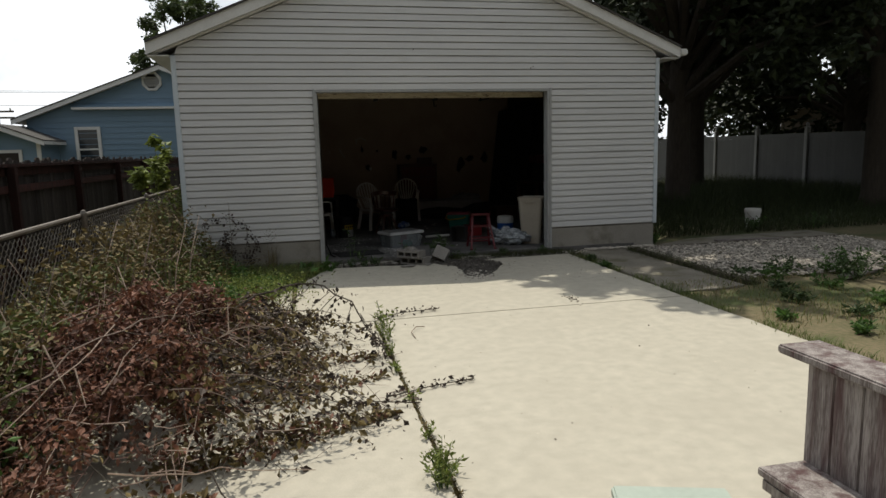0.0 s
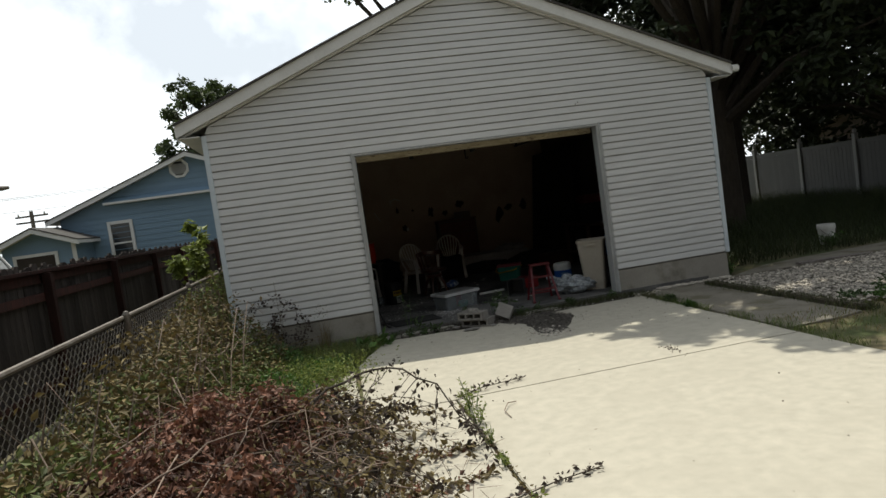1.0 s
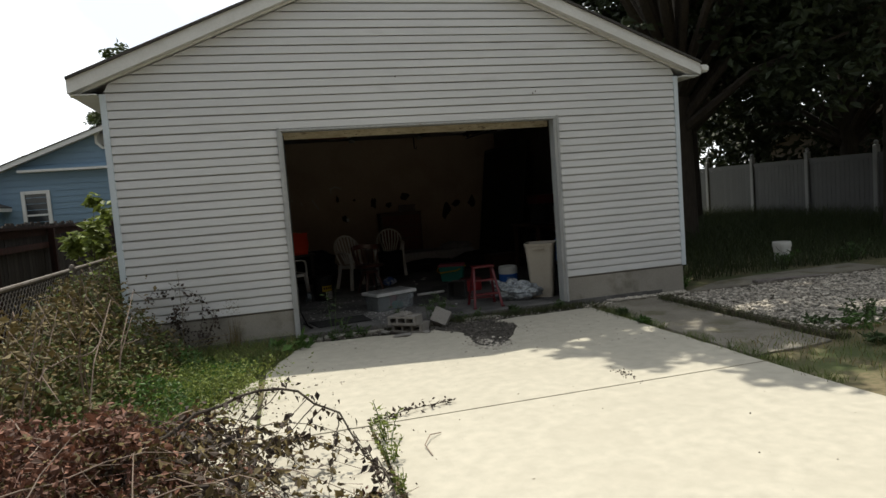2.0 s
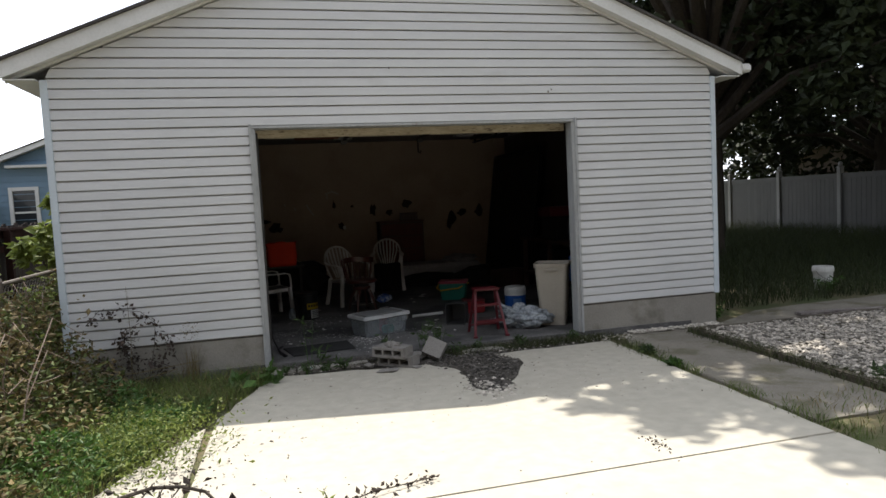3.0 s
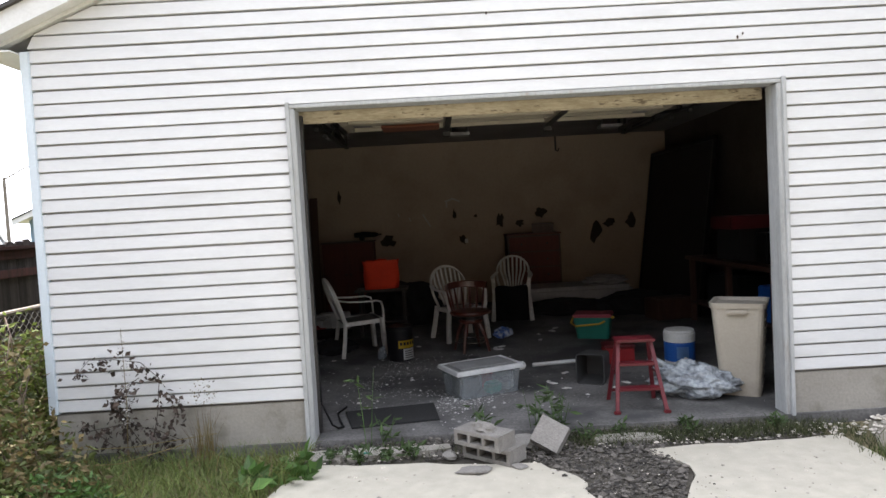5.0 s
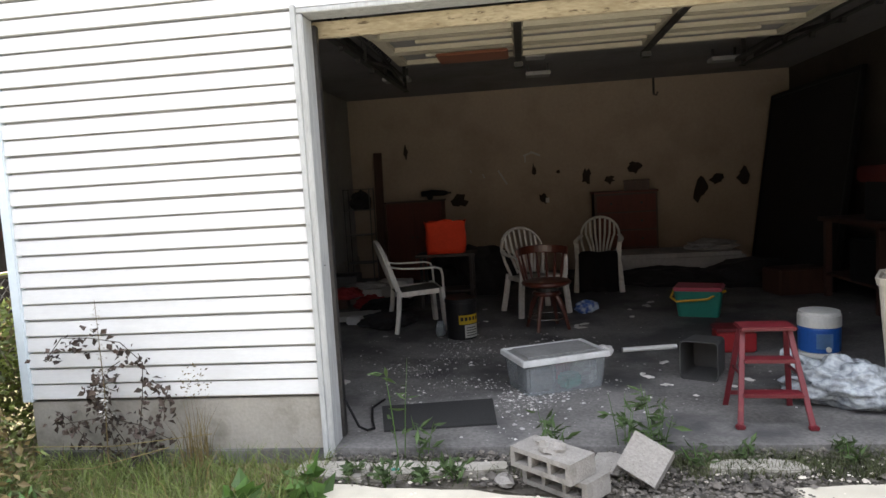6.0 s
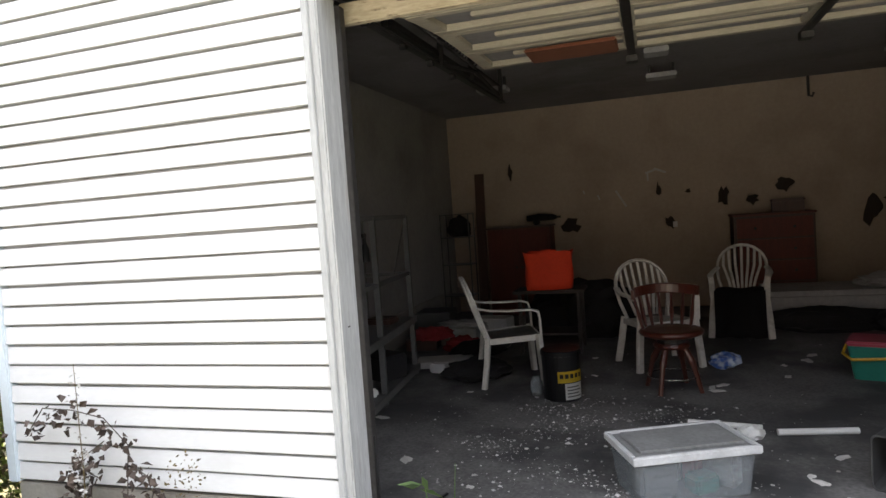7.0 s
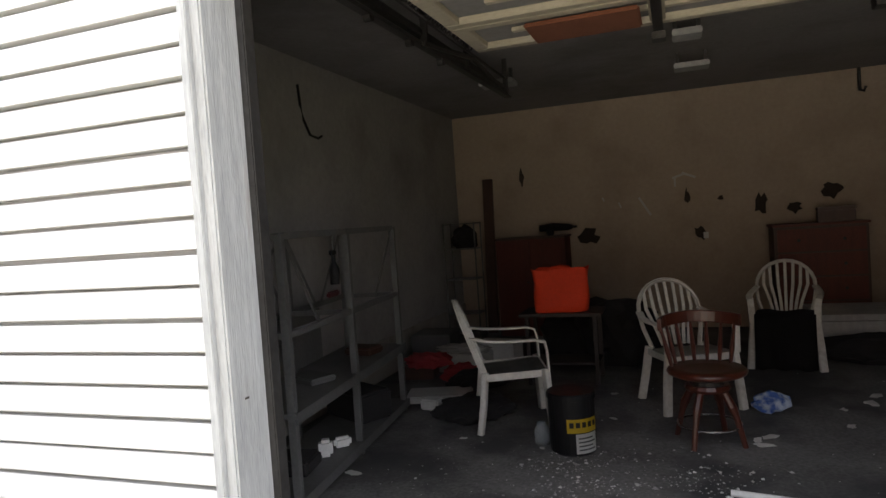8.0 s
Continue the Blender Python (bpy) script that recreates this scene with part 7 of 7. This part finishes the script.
tagged(new("weed_patch", leaves("weed_patch", q, 0.062, WEED, vrng, up=0.45, aspect=0.5)), "leafy green weeds under the chain-link fence", "weeds", "", "stuff")

# tangle along the chain-link fence
VINELEAF = material("vine_leaf", (0.115, 0.14, 0.035), (0.06, 0.08, 0.022), rough=0.65, scale=2, fine=14, bump=0, per_island=0.5, sheer=0.25)
q = scatter(vrng, 44000, -2.25, 2.2, -0.85, 13.4)
q = q[((q[:, 0] < -1.62) | (q[:, 1] < 9.3)) & ((q[:, 0] < -1.4) | (q[:, 1] > 6.5))]
prof = 0.66 + 0.30 * np.sin(q[:, 1] * 1.7 + 1.0) * np.sin(q[:, 1] * 0.63) + 0.32 * (q[:, 1] > 7.2)
q[:, 2] = prof * np.clip(1.2 - np.abs(q[:, 0] + 1.8) / 1.0, 0.25, 1) * vrng.random(len(q)) ** 0.6
tagged(new("fence_vine", leaves("fence_vine", q[: len(q) // 2], 0.055, VINELEAF, vrng, droop=0.2, aspect=0.55)), "olive-green vines tangled along the chain-link fence", "vine", "", "stuff")
tagged(new("fence_vine", leaves("fence_vine", q[len(q) // 2:], 0.055, DRYOLIVE, vrng, droop=0.2, aspect=0.5)), "withering vines tangled along the chain-link fence", "vine", "", "stuff")
q = np.stack([vrng.normal(-1.7, 0.2, 3200), vrng.uniform(4.6, 9.4, 3200), 0.45 + 0.6 * vrng.random(3200)], axis=1)
q = q[np.sin(q[:, 1] * 4.7) * np.sin(q[:, 1] * 2.2 + q[:, 2] * 4) > -0.1]
tagged(new("fence_vine", leaves("fence_vine", q, 0.06, DRYOLIVE, vrng, droop=0.3, aspect=0.5)), "leggy olive shoots rising in the fence tangle", "vine", "", "stuff")
q = vrng.normal((-1.86, 10.5, 0.45), (0.14, 0.8, 0.26), (5200, 3))
q = q[(q[:, 2] > 0.0) & (q[:, 0] < -1.6)]
tagged(new("fence_vine", leaves("fence_vine", q, 0.05, LIME, vrng, droop=0.1, aspect=0.6)), "yellow-green vine between fence and garage", "vine", "", "stuff")
cb = bmesh.new()
for i in range(130):
    y = vrng.uniform(3.5, 12.8)
    x = vrng.uniform(-2.15, -1.66) if y > 9.2 else vrng.uniform(-2.15, -1.2)
    a = vrng.normal(0, 0.5)
    L, hgt = vrng.uniform(0.5, 1.3), vrng.uniform(0.5, 1.15)
    tube([(x, y, 0.0), (x + 0.05 * math.sin(a), y + 0.35 * L * math.sin(a), hgt * 0.6), (min(-1.62 if y > 8 else 0.0, x + 0.1), y + 0.8 * L * math.sin(a), hgt), (min(-1.6 if y > 8 else 0.0, x + 0.22), y + 1.1 * L * math.sin(a), hgt * 0.8)], [0.006, 0.005, 0.004, 0.002], 4, cb)
tagged(part("dry_canes", cb, CANE), "pale dry canes leaning in the fence tangle", "canes", "", "stuff")
bush = [(-0.1, 0.2, 1.25, 0.35), (0.15, -0.3, 1.5, 0.3), (0.0, 0.4, 1.8, 0.32), (0.2, 0.0, 1.0, 0.35)]
tree("sapling", (-2.35, 12.1, 0), 2.4, 0.03, bush, 1500, 0.13, LIME, "young green sapling between fence and garage", 61)

# plants on the front wall
vine = thing("dead_vine", Matrix(), "dead vine with dark curled leaves against the siding", "vine")
stems = ([(-0.80, 9.86, 0.05), (-0.72, 9.85, 0.40), (-0.70, 9.86, 0.63), (-0.83, 9.86, 0.755), (-1.03, 9.87, 0.785), (-1.21, 9.87, 0.79), (-1.34, 9.88, 0.65)],
         [(-0.80, 9.86, 0.05), (-0.95, 9.85, 0.30), (-1.05, 9.86, 0.47), (-0.98, 9.87, 0.56), (-0.85, 9.87, 0.64)],
         [(-0.75, 9.86, 0.05), (-0.62, 9.85, 0.30), (-0.56, 9.86, 0.46), (-0.66, 9.86, 0.52)],
         [(-0.90, 9.86, 0.05), (-1.00, 9.86, 0.36), (-1.02, 9.87, 0.50), (-0.90, 9.87, 0.46)],
         [(-1.25, 9.88, 0.26), (-0.98, 9.87, 0.30), (-0.75, 9.86, 0.25), (-0.55, 9.86, 0.15)],
         [(-0.92, 9.84, 0.06), (-1.10, 9.84, 0.18), (-1.22, 9.86, 0.30), (-1.30, 9.87, 0.34)])
pl = []
for sp in stems:
    part("stem", tube(sp, 0.003, 5), BARK, vine)
    for (xa, ya, za), (xb, yb, zb) in zip(sp, sp[1:]):
        for t in vrng.random(18):
            pl.append((xa + (xb - xa) * t + vrng.normal(0, 0.03), min(9.92, ya + vrng.normal(-0.01, 0.02)), za + (zb - za) * t + vrng.normal(-0.01, 0.03)))
tagged(part("leaves", leaves("leaves", pl, 0.044, DEADLEAF, vrng, droop=0.9, aspect=0.75), DEADLEAF, vine), kind="stuff")
spike = thing("flower_spike", pose(-0.945, 9.80, 0.0), "tall thin weed with a pale flower spike", "weed")
part("stem", tube([(0, 0, 0), (0.02, 0.01, 0.5), (0.01, 0.02, 1.02)], [0.004, 0.003, 0.0015], 5), DRYOLIVE, spike)
fl = [(0.015 + vrng.normal(0, 0.018), vrng.normal(0.01, 0.018), z) for z in np.concatenate([vrng.uniform(0.42, 0.98, 70), vrng.uniform(0.3, 0.62, 60)])]
tagged(part("bloom", leaves("bloom", fl, 0.02, PAPER, vrng, up=0.3, aspect=0.6), PAPER, spike), kind="stuff")
tuft = scatter(vrng, 75, -0.46, 9.76, -0.31, 9.88, 0.0)
tagged(new("grass_tuft", blades("grass_tuft", tuft, 0.36, 0.0025, DRYOLIVE, vrng, 0.22)), "tall seeding grass tuft at the foundation", "grass", "", "stuff")
fl = [(-0.38 + vrng.normal(0, 0.05), 9.82 + vrng.normal(0, 0.03), vrng.uniform(0.42, 0.60)) for _ in range(70)]
tagged(new("seed_heads", leaves("seed_heads", fl, 0.018, DRYOLIVE, vrng, up=0.6)), "dry seed heads over the grass tuft", "grass", "", "stuff")
gs = thing("fallen_canes", Matrix(), "pale fallen canes lying in the grass", "canes")
for path in ([(-1.7, 9.45, 0.06), (-1.3, 9.52, 0.12), (-0.9, 9.60, 0.10), (-0.5, 9.72, 0.17)], [(-1.9, 9.7, 0.10), (-1.4, 9.77, 0.16), (-0.9, 9.79, 0.15), (-0.3, 9.84, 0.20)]):
    part("cane", tube(path, 0.003, 5), STRAW, gs)

# weeds at the threshold
DULLWEED = material("dull_weed_leaf", (0.06, 0.10, 0.03), (0.035, 0.06, 0.018), rough=0.7, scale=2, fine=14, bump=0, per_island=0.4, sheer=0.2)
DULLGRASS = material("dull_grass_blade", (0.075, 0.085, 0.03), (0.04, 0.05, 0.018), rough=0.75, scale=1.0, fine=8, bump=0, per_island=0.5, sheer=0.2)
THR = [(2.35, 9.66), (4.1, 9.66), (4.25, 9.9), (2.9, 9.93), (2.2, 9.9)]
p = scatter(vrng, 9500, 0.3, 9.6, 4.4, 9.94, -0.02)
p = p[inside(p, THR) | (vrng.random(len(p)) < 0.10)]
corner = scatter(vrng, 900, 4.08, 8.75, 4.5, 9.8, -0.02)
corner = corner[vrng.random(len(corner)) < 1.1 - np.abs(corner[:, 0] - 4.26) * 5]
p = np.concatenate([p, corner])
tagged(new("grass", blades("grass", p, 0.08, 0.0026, DULLGRASS, vrng, 0.8)), "short grass growing along the threshold", "grass", "", "stuff")
for i, (x, y, h, n) in enumerate(((0.80, 9.93, 0.66, 2), (2.24, 9.93, 0.38, 6), (0.55, 9.72, 0.09, 6), (0.95, 9.66, 0.10, 7), (0.78, 9.64, 0.11, 7), (1.16, 9.68, 0.12, 6), (2.06, 9.93, 0.33, 5), (1.66, 9.94, 0.30, 5), (0.93, 9.93, 0.22, 3), (1.72, 9.91, 0.15, 4), (2.42, 9.80, 0.13, 5), (3.2, 9.86, 0.12, 6), (3.85, 9.82, 0.1, 7), (2.7, 9.86, 0.1, 5))):
    leafy("weed", "small leafy weed in the cracked threshold", "weed", pose(x, y, -0.01), n, h, (0.6 if h < 0.2 else 0.4 if h < 0.6 else 0.12) * h + 0.03, 0.06 if h < 0.2 else 0.095, DULLWEED, 260 + i, per=9, aspect=0.35 if h < 0.2 else 0.24)
crumple("green_scrap", pose(0.80, 9.74, 0.01), 0.03, 0.02, 0.02, GREENP, "scrap of green plastic by the threshold", "scrap", 90, n=2)

# right-hand edge of the driveway and the side yard
p = np.stack([DR + 0.07 + vrng.normal(0, 0.05, 2600), vrng.uniform(2.0, 9.6, 2600), np.full(2600, -0.02)], axis=1)
p = p[np.sin(p[:, 1] * 3.1) + np.sin(p[:, 1] * 7.7 + 1) > -0.6]
tagged(new("grass", blades("grass", p, 0.075, 0.0026, GRASS, vrng, 0.8)), "grass fringe along the driveway edge", "grass", "", "stuff")
p = scatter(vrng, 15000, 4.28, 1.5, 10.5, 7.1, -0.02)
p = p[(noise.noise is not None) & (np.sin(p[:, 0] * 2.3 + 1.5 * np.sin(p[:, 1] * 1.9)) * np.sin(p[:, 1] * 1.7 + 0.7) > -0.25)]
tagged(new("grass", blades("grass", p[::2], 0.08, 0.003, GRASS, vrng, 0.8)), "patchy sunlit grass beside the driveway", "grass", "", "stuff")
tagged(new("dry_grass", blades("dry_grass", p[1::2], 0.07, 0.003, STRAW, vrng, 0.9)), "dry straw-coloured grass beside the driveway", "grass", "", "stuff")
p = np.stack([5.29 + vrng.normal(0, 0.06, 2200), vrng.uniform(6.6, 9.65, 2200), np.full(2200, -0.005)], axis=1)
tagged(new("grass", blades("grass", p, 0.07, 0.003, DULLGRASS, vrng, 0.8)), "dull grass fringe along the timber edging", "grass", "", "stuff")
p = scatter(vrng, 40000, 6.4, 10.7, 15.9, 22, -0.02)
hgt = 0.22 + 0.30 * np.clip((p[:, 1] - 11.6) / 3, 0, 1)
tagged(new("grass", blades("grass", p, hgt, 0.006, SHADEDGRASS, vrng, 0.6)), "rank uncut grass with the side yard's shade in its colour", "grass", "", "stuff")
for i, (x, y, h, s) in enumerate(((6.2, 7.25, 0.20, 0.34), (5.75, 6.95, 0.13, 0.28), (5.15, 5.85, 0.12, 0.24), (4.85, 4.65, 0.09, 0.18), (6.6, 6.6, 0.30, 0.42), (7.2, 7.3, 0.26, 0.45), (5.45, 6.4, 0.08, 0.2), (6.05, 6.35, 0.11, 0.26), (5.55, 7.25, 0.1, 0.22), (6.7, 7.0, 0.16, 0.3), (5.35, 5.2, 0.07, 0.2), (5.9, 5.5, 0.12, 0.25), (6.9, 5.9, 0.22, 0.35), (4.6, 5.3, 0.06, 0.14), (7.5, 6.6, 0.3, 0.4), (6.02, 10.22, 0.2, 0.2), (5.75, 10.12, 0.16, 0.16), (4.22, 8.35, 0.07, 0.05), (4.26, 8.9, 0.08, 0.05), (7.9, 6.2, 0.5, 0.5), (8.6, 7.5, 0.4, 0.45), (8.8, 11.2, 0.25, 0.3), (9.9, 10.9, 0.3, 0.35))):
    leafy("weed", "leafy green weed beside the driveway" if y < 9 else "dark green weed by the garage corner", "weed", pose(x, y, -0.02), 10 + int(30 * h), h, s, 0.06, WEED if i % 2 else DULLWEED, 300 + i, per=14, aspect=0.42)
for i, (x, y, rz, L) in enumerate(((6.9, 6.75, 20, 0.9), (7.6, 9.75, -10, 1.2))):
    tagged(part("old_board", box(-L / 2, -0.07, 0, L / 2, 0.07, 0.035, 0.006), WEATHERED), "weathered board lying in the side yard", "board").matrix_world = pose(x, y, 0.0, 0, 0, rz)

# weathered timber bench and box by the camera's start
bench = thing("timber_bench", pose(0.06, 0.0, 0), "grey weathered timber bench with an upright panel and cap board", "bench")
for k in range(7):
    y1 = 2.33 - 0.148 * k
    part("board", box(2.118, y1 - 0.144, 0.0, 2.142, y1, 0.715 - 0.004 * (k % 2), 0.004), WEATHERED_V, bench)
part("cap", box(2.075, 1.25, 0.717, 2.30, 2.475, 0.757, 0.008), WEATHERED_V, bench, "split grey cap board")
part("post", box(2.143, 2.22, 0.0, 2.23, 2.31, 0.716, 0.005), WEATHERED_V, bench)
part("post", box(2.143, 1.32, 0.0, 2.23, 1.41, 0.716, 0.005), WEATHERED_V, bench)
part("step_board", box(1.875, 1.3, 0.225, 2.116, 2.32, 0.262, 0.006), WEATHERED_V, bench)
part("step_board", box(1.885, 1.32, 0.165, 2.115, 2.30, 0.218, 0.006), WEATHERED, bench)
for y in (1.42, 2.2):
    part("step_leg", box(1.90, y, 0.0, 1.96, y + 0.06, 0.164, 0.004), WEATHERED_V, bench)
PALEGREEN = material("pale_grey_green_plastic", (0.40, 0.46, 0.40), (0.33, 0.38, 0.33), rough=0.5, scale=4, fine=40, bump=0.05)
crate = thing("storage_box", pose(1.185, 1.75, 0, 0, 0, -18), "pale grey-green plastic storage box with a flat lid", "storage box")
part("body", taper_box(0.33, 0.22, 0.37, 0.26, 0.46, 0.006, 0.02), GREYP, crate)
part("lid", box(-0.195, -0.14, 0.461, 0.195, 0.14, 0.50, 0.008), PALEGREEN, crate, "pale grey-green lid")
for i in range(3):
    part("marking", box(0.06 + 0.035 * i, -0.1425, 0.472, 0.085 + 0.035 * i, -0.1405, 0.488), INK, crate)

# unseen house added to close the yard behind the camera's start and block sky
sky_block_house = gable_house(pose(0, -3.2, 0, 0, 0, 180), -9, 9, 7, 4.6, 7.4, BROWN_SIDING, SHINGLE, "unseen brown-sided house added to close the yard and block sky")
# two more unseen trees, added out of view to cut sky light
tree("garden_tree", (-9.5, 1.0, 0), 9.0, 0.25, clump_set(18, 2.6, 2.6, 2.5, 8.6, 1.4, 90), 8000, 0.26, LEAF_DARK, "unseen leafy tree added beyond the side fence", 91)
tree("garden_tree", (11.5, 0.0, 0), 9.0, 0.25, clump_set(20, 3.0, 3.0, 2.5, 8.6, 1.5, 92), 9000, 0.26, LEAF_DARK, "unseen leafy tree added in the side yard", 93)

# small scars on the cladding and jamb
for x, z, r in ((1.85, 3.175, 0.007), (3.70, 2.905, 0.009), (3.74, 2.93, 0.007)):
    sc = crumple("wasp_mud", pose(x, GY0 - 0.002, z, 90, 0, 30), r, r * 1.6, 0.012, DEADLEAF, "small dark mud spot on the siding", "mud spot", x, n=2)
ob = part("nail_hole", box(-0.004, -0.012, -0.005, 0.001, 0.012, 0.005, 0.002), CAVITY, door_frame)
ob.location = (OX0 + 0.0525, 10.01, 1.14)
